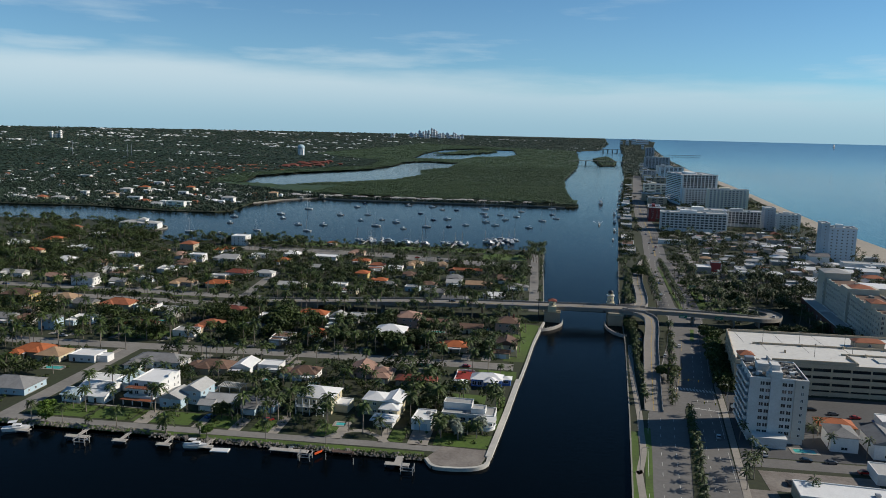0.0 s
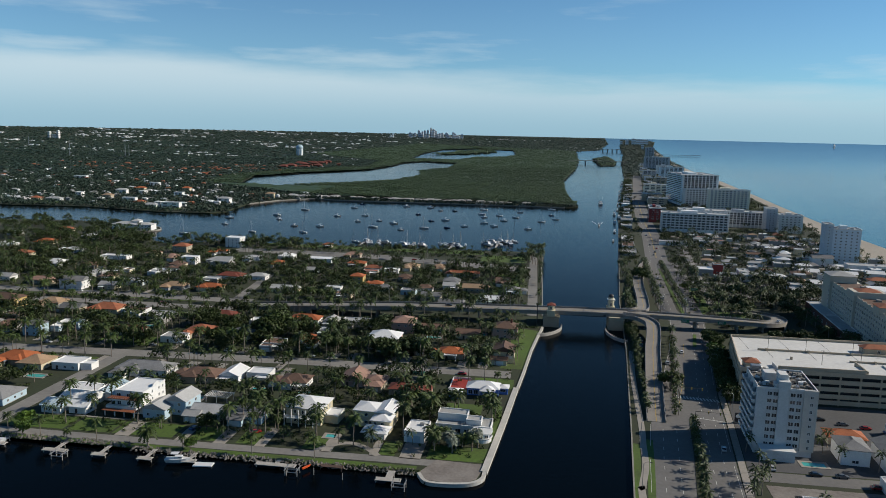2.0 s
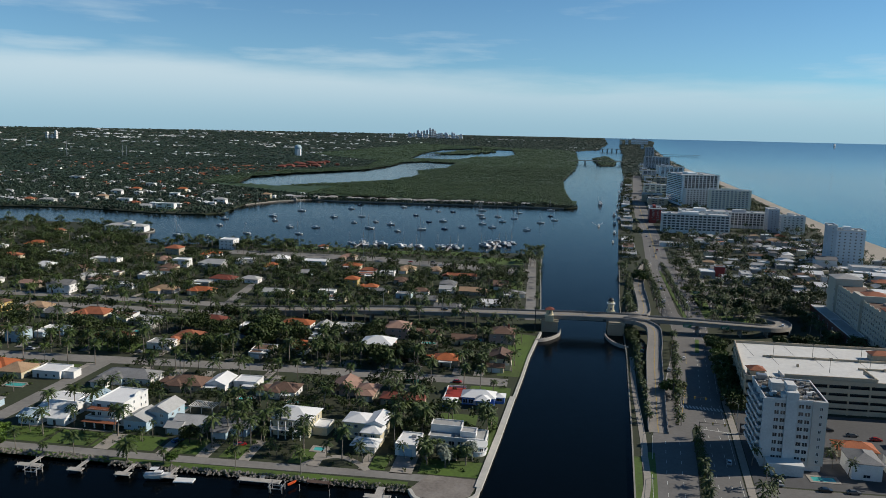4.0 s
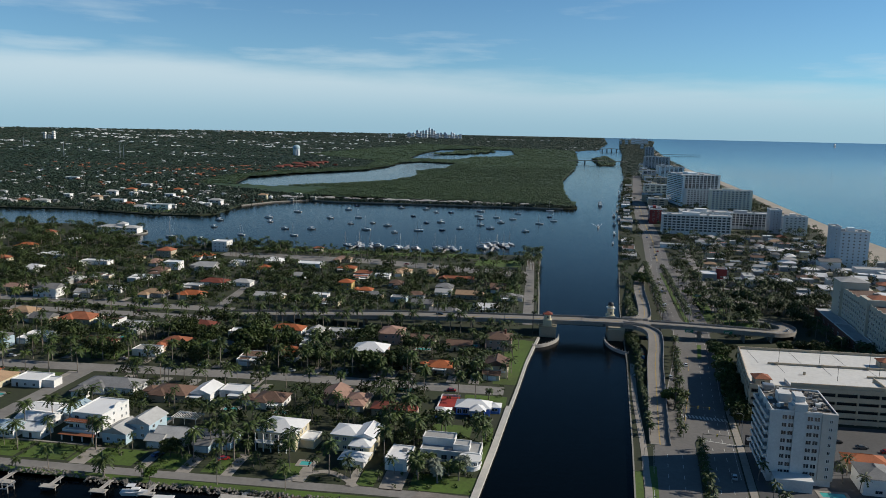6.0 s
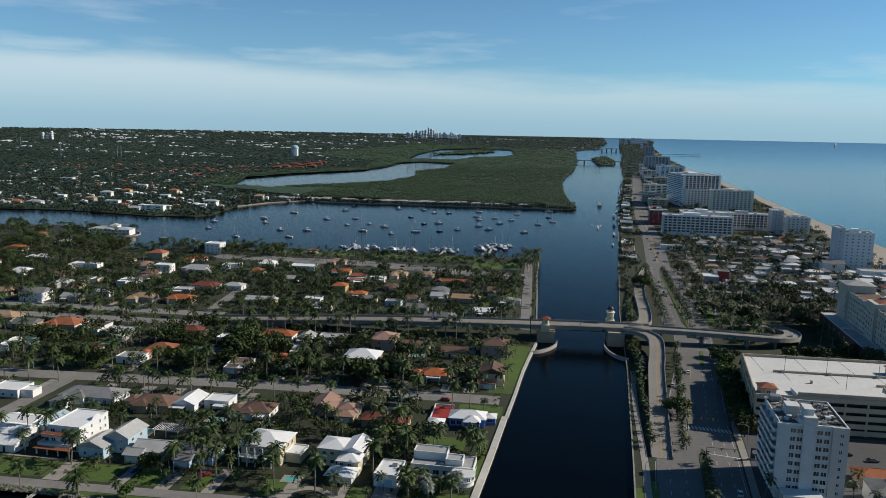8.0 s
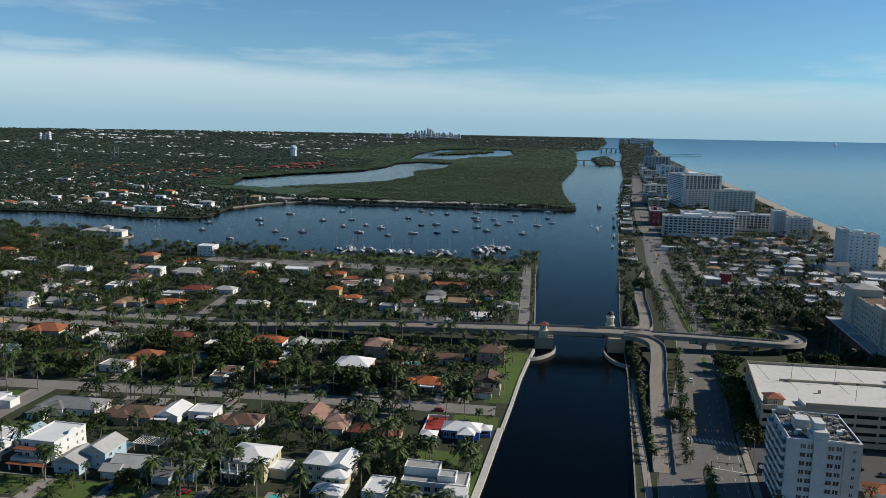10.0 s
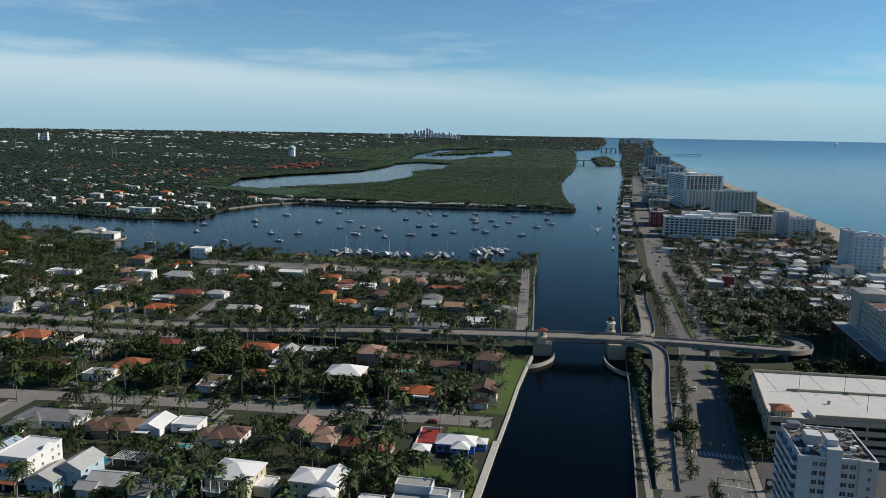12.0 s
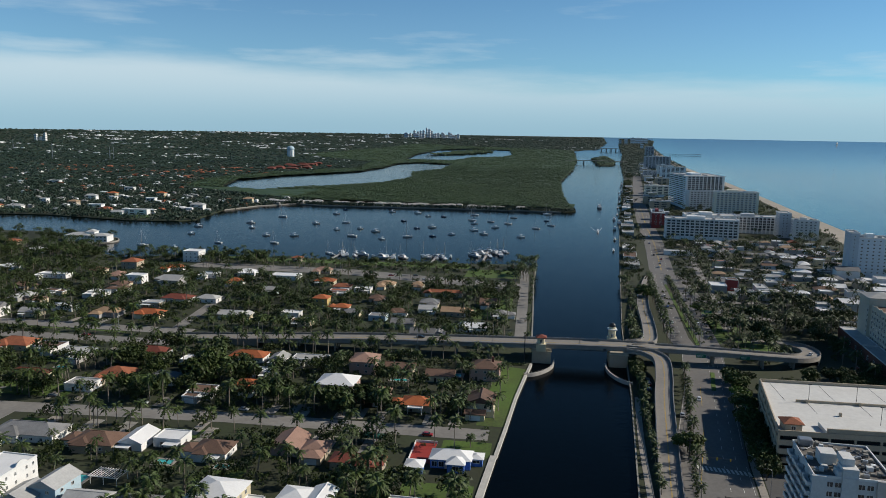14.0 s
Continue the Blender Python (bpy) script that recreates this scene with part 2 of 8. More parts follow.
def water_sheet():
    """Two sheets of water out to the horizon, the ocean east of the barrier island and the lagoon west of it."""
    rings = [0, 60, 150, 300, 500, 800, 1200, 1700, 2200, 2500] + list(range(2600, 4900, 100)) + [4900]
    seg = 144
    verts = [(r * math.cos(k * math.tau / seg), 45 + r * math.sin(k * math.tau / seg)) for r in rings[1:] for k in range(seg)]
    verts = [(0, 45)] + verts
    sets = {"ocean": [], "lagoon": []}
    for i in range(len(rings) - 1):
        for k in range(seg):
            k2 = (k + 1) % seg
            f = (0, 1 + k, 1 + k2) if i == 0 else (1 + (i - 1) * seg + k, 1 + i * seg + k, 1 + i * seg + k2, 1 + (i - 1) * seg + k2)
            cx, cy = sum(verts[j][0] for j in f) / len(f), sum(verts[j][1] for j in f) / len(f)
            sets["ocean" if cx > 190 + 0.07 * cy else "lagoon"].append(f)
    for key, label, cat in (("ocean", "blue-green ocean with pale shallows along the beach", "ocean"), ("lagoon", "dark calm waterway and lake with fine ripples", "water")):
        used = sorted({j for f in sets[key] for j in f})
        at = {j: i for i, j in enumerate(used)}
        ob = mesh_ob("water_" + key, [(*verts[j], WATER + bowl(*verts[j])) for j in used], [tuple(at[j] for j in f) for f in sets[key]], M[key], smooth=True)
        tagged(ob, label, cat, kind="structure")


water_sheet()
WEST = [(0.8, 471), (-2.2, 445), (-4.8, 420), (-7.4, 383), (-9.7, 355), (-12.8, 312), (-15.6, 280), (-17.2, 262), (-18.6, 257), (-22.5, 253.6), (-30, 252), (-37.5, 252.6), (-41, 258.4),
        (-83, 259.4), (-121, 259.6), (-168, 262), (-216, 261.5), (-950, 262), (-950, 850), (-736, 850), (-570, 865), (-506, 850), (-455, 838), (-440, 815),
        (-452, 797), (-408, 742), (-387, 726), (-345, 745), (-289, 754), (-212, 759), (-127, 761), (-66, 762), (-19, 768), (-4, 765), (-1, 740), (-2.4, 684), (-0.2, 560)]
slab("ground_west", WEST, 0, -3, M["soil"], "planted residential ground with lawns and bare patches", "ground")
EAST_BANK = [(-10, -700), (20, -60), (32.1, 242), (38.7, 320), (47.4, 433), (54.3, 555), (78, 835), (106, 1158), (205, 2123), (281, 3060), (344, 3685), (380, 4300)]
BEACH = [(620, 4700), (543, 4200), (535, 3900), (483, 2783), (453, 2076), (423, 1644), (403, 1392), (387, 1149), (376, 984), (374, 880), (356, 560), (330, 0), (300, -700)]
slab("ground_east", EAST_BANK + [(430, 4840)] + BEACH, 0, -3, M["soil"], "built-up barrier island between waterway and ocean", "ground", far=True)
MAIN = [(-1500, 985), (-796, 998), (-663, 1013), (-523, 982), (-460, 990), (-448, 1009), (-462, 1126), (-437, 1196), (-392, 1247), (-346, 1232), (-226, 1236),
        (-109, 1240), (-28, 1241), (30, 1236), (50, 1260), (33, 1538), (37, 1941), (85, 2567), (118, 3184), (130, 3901), (251, 4027), (330, 4500)]
slab("ground_mainland", MAIN + rim(86, 166) + [(-3000, 985)], 0, -3, M["soil"], "wooded mainland plain reaching to the horizon", "ground", far=True)
LAKE_A = [(-635, 1494), (-531, 1464), (-464, 1579), (-399, 1630), (-350, 1751), (-327, 1943), (-372, 2170), (-310, 2310), (-322, 2700), (-460, 2770), (-515, 2650), (-505, 2384), (-523, 2134), (-642, 1902), (-695, 1725)]
LAKE_B = [(-545, 2966), (-407, 2950), (-351, 2985), (-302, 3194), (-198, 3246), (-147, 3430), (-183, 3821), (-284, 3816), (-365, 3860), (-525, 3700), (-569, 3366)]
slab("lake_near", LAKE_A, 0.5, 0.5, M["lagoon"], "still blue lake among mangroves", "lake", far=True)
slab("lake_far", LAKE_B, 0.5, 0.5, M["lagoon"], "far arm of the mangrove lake", "lake", far=True)
slab("beach", [(x, y) for x, y in BEACH[1:]] + [(270, -700), (298, 0), (312, 560), (316, 820), (345, 1030), (362, 1180), (392, 1500), (430, 2076), (462, 2783), (500, 3900)],
     0.12, 0.12, M["sand"], "pale sand beach along the ocean", "beach", far=True)

# ---- roads ----
RZ = 0.06
ribbon("road_boulevard_south", [(-950, 473), (-345, 474), (-200, 474)], 11, RZ, M["old_asphalt"], "bleached asphalt carriageway of a boulevard")
ribbon("road_boulevard_north", [(-950, 497), (-345, 499), (-200, 497)], 12, RZ, M["old_asphalt"], "bleached asphalt carriageway of a boulevard")
ribbon("road_second_street", [(-950, 368), (-268, 368), (-122, 374.5), (-14, 374.5)], 11, RZ, M["old_asphalt"], "bleached asphalt residential street")
ribbon("road_waterfront", [(-950, 267), (-145, 267), (-55, 268.2), (-36, 268)], 5.2, RZ, M["old_asphalt"], "narrow waterfront lane along a grass verge")
ribbon("road_cross_west", [(-218, 268), (-218, 370)], 8, RZ + 0.01, M["old_asphalt"], "bleached asphalt side street")
ribbon("road_cross_mid", [(-212, 503), (-222, 590)], 7, RZ + 0.01, M["old_asphalt"], "bleached asphalt side street")
ribbon("road_park_drive", [(-300, 706), (-158, 700), (-59, 676), (-12, 668)], 24, RZ, M["old_asphalt"], "pale park drive with parking")
ribbon("road_bank_street", [(-6.5, 500), (-11, 745)], 7, RZ + 0.01, M["old_asphalt"], "bleached asphalt street along the seawall")
ribbon("road_ocean_drive_south", [(8, -300), (37, 180), (46.8, 246), (51.2, 286), (55.8, 322), (67, 375), (83, 450), (93, 520)], 16.5, RZ, M["grey_asphalt"], "dark asphalt southbound carriageway")
ribbon("road_ocean_drive_east", [(30, -300), (54, 180), (62.7, 246), (67, 286), (72.5, 330), (76, 362), (90, 450), (100, 520)], 13, RZ + 0.005, M["grey_asphalt"], "dark asphalt northbound carriageway")
ribbon("road_beach_southbound", [(88, 505), (86.3, 540), (90.4, 607), (95, 674), (102.5, 745), (106, 775)], 12, RZ + 0.012, M["grey_asphalt"], "worn grey southbound carriageway with palm shadows")
ribbon("road_beach_northbound", [(100, 505), (102.6, 543), (106.4, 609), (110, 676), (112, 740), (112, 775)], 12, RZ + 0.016, M["grey_asphalt"], "worn grey northbound carriageway beside a palm median")
ribbon("road_ocean_drive_north", [(108.5, 765), (123.5, 920), (136.5, 1106), (160, 1384), (217, 1920), (330, 3000), (400, 3500)], 21, RZ + 0.02, M["grey_asphalt"], "long straight grey beach road")


# ---- more materials ----
WALL = {
    "white": matte("white stucco", (0.86, 0.85, 0.82), 0.75, 0.25, 2, 0.14, each=0.05),
    "cream": matte("cream stucco", (0.66, 0.58, 0.40), 0.8, 0.25, 2, 0.15, each=0.06),
    "yellow": matte("yellow stucco", (0.60, 0.44, 0.16), 0.8, 0.25, 2, 0.15),
    "pink": matte("pink stucco", (0.56, 0.38, 0.32), 0.8, 0.25, 2, 0.15, each=0.08),
    "blue": matte("bright blue stucco", (0.10, 0.22, 0.60), 0.8, 0.25, 2, 0.12),
    "pale_blue": matte("pale blue siding", (0.46, 0.60, 0.68), 0.8, 0.25, 2, 0.12, each=0.06),
    "grey": matte("grey stucco", (0.40, 0.39, 0.37), 0.8, 0.25, 2, 0.15, each=0.1),
    "tan": matte("tan stucco", (0.48, 0.40, 0.29), 0.8, 0.25, 2, 0.18, each=0.08),
    "red": matte("dark red paint", (0.24, 0.03, 0.03), 0.7, 0.25, 2, 0.2),
    "brick": matte("red brick", (0.22, 0.08, 0.055), 0.9, 0.3, 3, 0.3),
}
ROOF = {
    "white": matte("white roof coating", (0.86, 0.86, 0.85), 0.6, 0.2, 1.5, 0.14, each=0.04),
    "grey": matte("grey shingle", (0.22, 0.22, 0.22), 0.9, 0.3, 2.5, 0.35, bump=0.4, each=0.25),
    "pale": matte("pale grey roof", (0.45, 0.45, 0.44), 0.8, 0.2, 1.5, 0.25, each=0.15),
    "orange": matte("orange clay tile", (0.44, 0.125, 0.04), 0.8, 0.3, 2.5, 0.35, bump=0.5, each=0.1),
    "terracotta": matte("terracotta tile", (0.36, 0.12, 0.055), 0.85, 0.3, 2.5, 0.4, bump=0.5, each=0.12),
    "red": matte("dark red tile", (0.20, 0.05, 0.03), 0.85, 0.3, 2.5, 0.4, bump=0.5, each=0.15),
    "brown": matte("brown shingle", (0.17, 0.10, 0.07), 0.9, 0.3, 2.5, 0.4, bump=0.5, each=0.15),
    "pinkish": matte("pinkish concrete tile", (0.36, 0.22, 0.165), 0.85, 0.3, 2.5, 0.3, bump=0.5, each=0.08),
    "tan": matte("tan concrete tile", (0.42, 0.28, 0.17), 0.85, 0.3, 2.5, 0.3, bump=0.5, each=0.08),
}
M["trim"] = matte("white trim", (0.78, 0.78, 0.76), 0.5, 0.5, 3, 0.08)
M["bark"] = matte("palm bark", (0.26, 0.22, 0.18), 0.9, 0.8, 4, 0.35, each=0.15)
M["dark_bark"] = matte("tree bark", (0.10, 0.075, 0.05), 0.9, 0.8, 4, 0.35)
M["frond"] = foliage("palm fronds", (0.046, 0.076, 0.018), spread=1.15)
M["silver_frond"] = foliage("silver palm fronds", (0.20, 0.24, 0.20))
M["leaf"] = foliage("broad leaves", (0.042, 0.068, 0.016), spread=0.95)
M["bright_leaf"] = foliage("bright leaves", (0.075, 0.14, 0.02))
M["mangrove"] = foliage("mangrove canopy", (0.050, 0.085, 0.040), spread=0.5)
# green of the far trees carries added blue in place of haze
M["woodland"] = foliage("woodland canopy", (0.027, 0.051, 0.037), spread=0.6)
M["steel"] = matte("galvanised steel", (0.42, 0.43, 0.44), 0.45, 0.5, 3, 0.15, metal=0.7)
M["dark_metal"] = matte("dark painted metal", (0.035, 0.035, 0.038), 0.5, 0.5, 3, 0.2)
M["timber"] = matte("weathered timber", (0.46, 0.43, 0.39), 0.85, 0.4, 3, 0.35)
M["dark_timber"] = matte("dark timber", (0.10, 0.06, 0.045), 0.85, 0.4, 3, 0.35)
M["hull"] = matte("white gelcoat", (0.80, 0.80, 0.79), 0.25, 0.3, 2, 0.08)
M["hull_blue"] = matte("navy gelcoat", (0.03, 0.06, 0.14), 0.25, 0.3, 2, 0.15)
M["canvas"] = matte("blue canvas", (0.05, 0.12, 0.22), 0.8, 0.5, 3, 0.2)
M["rubber"] = matte("tyre rubber", (0.02, 0.02, 0.02), 0.8, 1, 5, 0.2)
M["orange_plastic"] = matte("orange plastic", (0.75, 0.12, 0.03), 0.4, 1, 5, 0.1)
M["court_red"] = matte("red court paint", (0.36, 0.035, 0.025), 0.8, 0.2, 1.5, 0.15)
M["sign_green"] = matte("green road sign", (0.01, 0.16, 0.09), 0.4, 1, 4, 0.1)
M["pool"], _n, _l, _b = shader("pool water", 0.05)
_b.inputs["Base Color"].default_value = (0.07, 0.38, 0.36, 1)
bump_node(_n, _l, _b, noise_node(_n, _l, 1.2, 3), 0.08, 0.2)
M["glass"], _n, _l, _b = shader("dark window glass", 0.06)
_l.new(ramp_node(_n, _l, noise_node(_n, _l, 0.5, 2), [(0.3, (0.012, 0.017, 0.022)), (0.7, (0.05, 0.06, 0.07))]), _b.inputs["Base Color"])
PAINTS = []
for nm, c in (("white", (0.7, 0.7, 0.7)), ("silver", (0.4, 0.41, 0.42)), ("black", (0.012, 0.012, 0.014)), ("grey", (0.12, 0.125, 0.13)), ("red", (0.35, 0.015, 0.015)), ("blue", (0.02, 0.06, 0.2))):
    m, n_, l_, b_ = shader(nm + " car paint", 0.3, 0.15)
    b_.inputs["Coat Weight"].default_value = 0.6
    l_.new(ramp_node(n_, l_, noise_node(n_, l_, 3, 2), [(0.2, tuple(v * 0.92 for v in c)), (0.8, c)]), b_.inputs["Base Color"])
    PAINTS.append((nm, m))

BLOCKED, FRONT = [], []


def block(x0, x1, y0, y1):
    BLOCKED.append((min(x0, x1), max(x0, x1), min(y0, y1), max(y0, y1)))


def is_free(x, y, gap=0.0):
    return all(not (a - gap < x < b + gap and c - gap < y < d + gap) for a, b, c, d in BLOCKED)


def inside(poly, x, y):
    hit = False
    for (x0, y0), (x1, y1) in zip(poly, poly[1:] + poly[:1]):
        if (y0 > y) != (y1 > y) and x < (x1 - x0) * (y - y0) / (y1 - y0) + x0:
            hit = not hit
    return hit


# ---- plants ----
def frond_into(vs, fs, base, ang, length, lift, droop, width, rng, n=5):
    """One palm frond: a bent midrib with rows of narrow hanging leaflets on both sides."""
    d = Vector((math.cos(ang), math.sin(ang), 0))
    s = Vector((-d.y, d.x, 0))
    rib = lambda t: Vector(base) + d * (length * (t - 0.15 * t * t)) + Vector((0, 0, lift * t - droop * t * t))
    count = n + 2
    for k in range(count):
        t = 0.06 + 0.88 * k / count
        p, q = rib(t), rib(t + 1.05 / count)
        w = width * (0.55 + 2.6 * t * (1.05 - t))
        for side in (-1, 1):
            tip = (p + q) / 2 + d * length * 0.16 + s * side * w * rng.uniform(0.85, 1.35) - Vector((0, 0, w * rng.uniform(0.45, 1.0)))
            i = len(vs)
            vs += [p, q, tip]
            fs.append((i, i + 1, i + 2))


def palm_parts(height, fronds, length, width, lean, seed, shaft=0.16, seg_=5):
    rng = random.Random(seed)
    tv, tf, seg, rings = [], [], 6, 5
    bend = Vector((math.cos(seed), math.sin(seed), 0)) * lean
    for k in range(rings + 1):
        t = k / rings
        c = bend * t * t + Vector((0, 0, height * t - 0.3))
        r = shaft * (1.35 - 0.6 * t)
        tv += [c + Vector((r * math.cos(j * math.tau / seg), r * math.sin(j * math.tau / seg), 0)) for j in range(seg)]
    for k in range(rings):
        for j in range(seg):
            tf.append((k * seg + j, k * seg + (j + 1) % seg, (k + 1) * seg + (j + 1) % seg, (k + 1) * seg + j))
    cv, cf = [], []
    top = bend + Vector((0, 0, height - 0.4))
    for k in range(fronds):
        a = k * 2.399 + rng.uniform(-0.2, 0.2)
        u = k / fronds
        frond_into(cv, cf, top + Vector((0, 0, 0.5 * (1 - u))), a, length * rng.uniform(0.8, 1.1), length * (0.8 - 1.05 * u), length * rng.uniform(0.5, 0.8), width, rng, seg_)
    return (tv, tf), (cv, cf)


def clump_into(vs, fs, c, r, rng, flat=1.0):
    """A small ragged leaf clump: a distorted octahedron."""
    i = len(vs)
    for dx, dy, dz in ((1, 0, 0), (0, 1, 0), (-1, 0, 0), (0, -1, 0), (0, 0, 0.8), (0, 0, -0.7)):
        k = r * rng.uniform(0.55, 1.35)
        vs.append((c[0] + dx * k + rng.uniform(-0.3, 0.3) * r, c[1] + dy * k + rng.uniform(-0.3, 0.3) * r, c[2] + (dz * k + rng.uniform(-0.2, 0.2) * r) * flat))
    fs += [(i + a, i + b, i + 4) for a, b in ((0, 1), (1, 2), (2, 3), (3, 0))] + [(i + b, i + a, i + 5) for a, b in ((0, 1), (1, 2), (2, 3), (3, 0))]


def spray_into(vs, fs, c, r, rng, flat=1.0, n=9):
    """A loose spray of leaf blades round a point."""
    for _ in range(n):
        d = Vector((rng.gauss(0, 1), rng.gauss(0, 1), rng.gauss(0.25, 0.8))).normalized()
        o = Vector(c) + Vector((d.x, d.y, d.z * flat)) * r * rng.uniform(0.25, 1.0)
        u = d.cross(Vector((rng.uniform(-1, 1), rng.uniform(-1, 1), rng.uniform(-1, 1)))).normalized()
        v = (d.cross(u) + d * rng.uniform(-0.5, 0.5)) * flat
        k = r * rng.uniform(0.32, 0.62)
        i = len(vs)
        vs += [o - u * k, o + u * k * rng.uniform(0.6, 1.2) - v * k * 0.4, o + v * k * rng.uniform(0.8, 1.3)]
        fs.append((i, i + 1, i + 2))


def tree_parts(height, spread, clumps, seed, blades=11):
    rng = random.Random(seed)
    bm = bmesh.new()
    fork = height * 0.38
    cyl_into(bm, 0, 0, -0.3, fork, 0.32, 0.2, 7)
    lobes = []
    for k in range(6):
        a = k * math.tau / 6 + rng.uniform(-0.4, 0.4)
        e = Vector((math.cos(a) * spread * 0.5 * rng.uniform(0.6, 1), math.sin(a) * spread * 0.5 * rng.uniform(0.6, 1), height * rng.uniform(0.6, 0.82)))
        beam_into(bm, (0, 0, fork * 0.9), e, 0.14, 5, 0.05)
        lobes.append((e, spread * rng.uniform(0.3, 0.42)))
    lobes.append((Vector((0, 0, height * 0.82)), spread * 0.4))
    cv, cf = [], []
    for k in range(clumps):
        c, r = lobes[k % len(lobes)]
        d = Vector((rng.gauss(0, 1), rng.gauss(0, 1), rng.gauss(0, 1) + 0.3)).normalized()
        p = c + Vector((d.x * r, d.y * r, d.z * r * 0.65)) * rng.uniform(0.6, 1.05)
        spray_into(cv, cf, p, spread * rng.uniform(0.11, 0.18), rng, 0.85, blades)
    return bm, (cv, cf)


def make_palm(name, label, spec, mat, trunk_mat="bark"):
    ob = thing(name, 0, 0, 0, 0, label, "palm tree", "palms")
    (tv, tf), (cv, cf) = palm_parts(*spec)
    mesh_ob("trunk", tv, tf, M[trunk_mat], ob, True)
    mesh_ob("crown", cv, cf, M[mat], ob)
    return ob, (tv, tf, cv, cf)


PALMS = [
    make_palm("royal_palm", "tall royal palm with a slim pale trunk", (10.5, 24, 3.5, 0.52, 0.3, 1), "frond"),
    make_palm("coconut_palm", "leaning coconut palm with a drooping crown", (9.0, 24, 3.8, 0.50, 1.3, 2), "frond"),
    make_palm("cabbage_palm", "short cabbage palm with a dense round crown", (6.0, 28, 2.7, 0.52, 0.3, 3, 0.2), "frond"),
    make_palm("date_palm", "broad date palm with a thick trunk", (5.5, 34, 4.1, 0.5, 0.2, 4, 0.3), "frond"),
    make_palm("silver_palm", "silvery fan palm in a garden", (5.5, 26, 2.8, 0.6, 0.2, 5, 0.25), "silver_frond"),
]


def make_tree(name, label, spec, mat):
    ob = thing(name, 0, 0, 0, 0, label, "tree", "broadleaf trees")
    bm, (cv, cf) = tree_parts(*spec)
    part("trunk", bm, M["dark_bark"], ob)
    mesh_ob("crown", cv, cf, M[mat], ob)
    return ob, (cv, cf)


TREES = [
    make_tree("broadleaf_tree", "dark green broadleaf shade tree with a wide crown", (8.5, 8.5, 190, 11), "leaf"),
    make_tree("fig_tree", "dense dark fig tree with a round crown", (10.5, 11, 240, 12), "leaf"),
    make_tree("almond_tree", "bright green sea almond tree", (6.5, 6.5, 150, 13), "bright_leaf"),
]
USED = set()


def put(kind, x, y, scale=1.0, z=0.0, rng=random):
    """One more tree of this kind; the first call takes the model itself."""
    src = kind[0]
    m = pose(x, y, z, 0, 0, rng.uniform(0, 360))
    if src.name in USED:
        ob = copy_thing(src, m)
    else:
        USED.add(src.name)
        ob = src
        ob.matrix_basis = m
    ob.scale = (scale, scale, scale * rng.uniform(0.9, 1.12))
    return ob


class Joined:
    """Many plants joined into one mesh, for the ones past counting."""

    def __init__(self):
        self.v, self.f, self.n = [], [], 0

    def add(self, vs, fs, x, y, z, a, s, sz=None):
        c, q, sz = math.cos(a) * s, math.sin(a) * s, s if sz is None else sz
        arr = np.array([tuple(v) for v in vs])
        self.v.append(np.stack([arr[:, 0] * c - arr[:, 1] * q + x, arr[:, 0] * q + arr[:, 1] * c + y, arr[:, 2] * sz + z], 1))
        self.f += [tuple(i + self.n for i in f) for f in fs]
        self.n += len(arr)

    def done(self, name, mat, label, category):
        return tagged(mesh_ob(name, np.concatenate(self.v).tolist(), self.f, mat), label, category, kind="stuff")


# ---- houses ----
WINDOWS = {}


def window_mesh(w, h, arch=False):
    """A framed window, 12 cm deep, looking along -y: frame bars round a recessed pane."""
    key = (round(w, 2), round(h, 2))
    if key not in WINDOWS:
        t, m = 0.1, min(0.05, w / 20)
        ring = lambda e, y, z0: [(-w / 2 + e, y, e + z0), (w / 2 - e, y, e + z0), (w / 2 - e, y, h - e), (-w / 2 + e, y, h - e)]
        vs = ring(0, 0.05, 0) + ring(0, -0.08, 0) + ring(t, -0.08, 0)
        # two panes, recessed, with a bar between them
        for x0, x1 in ((-w / 2 + t, -m), (m, w / 2 - t)):
            vs += [(x0, -0.08, t), (x1, -0.08, t), (x1, -0.08, h - t), (x0, -0.08, h - t), (x0, -0.02, t), (x1, -0.02, t), (x1, -0.02, h - t), (x0, -0.02, h - t)]
        fs = [(i, (i + 1) % 4, 4 + (i + 1) % 4, 4 + i) for i in range(4)] + [(4, 5, 9, 8), (5, 6, 10, 9), (6, 7, 11, 10), (7, 4, 8, 11), (13, 20, 23, 14)]
        for o in (12, 20):
            fs += [(o + i, o + (i + 1) % 4, o + 4 + (i + 1) % 4, o + 4 + i) for i in range(4)] + [(o + 4, o + 5, o + 6, o + 7)]
        bm = bmesh.new()
        bv = [bm.verts.new(v) for v in vs]
        for f in fs:
            face = bm.faces.new([bv[i] for i in f])
            face.material_index = 1 if f in ((16, 17, 18, 19), (24, 25, 26, 27)) else 0
        bmesh.ops.remove_doubles(bm, verts=bm.verts[:], dist=0.001)
        me = bpy.data.meshes.new("window")
        bm.to_mesh(me)
        bm.free()
        me.materials.append(M["trim"])
        me.materials.append(M["glass"])
        WINDOWS[key] = me
    return WINDOWS[key]


def add_window(parent, x, y, z, w, h, turn=0, name="window"):
    """turn: 0 looks to -y, 90 to +x, 180 to +y, 270 to -x."""
    ob = new(name, window_mesh(w, h))
    ob.parent = parent
    ob.matrix_basis = pose(x, y, z, 0, 0, turn)
    return ob


DOORS = {}


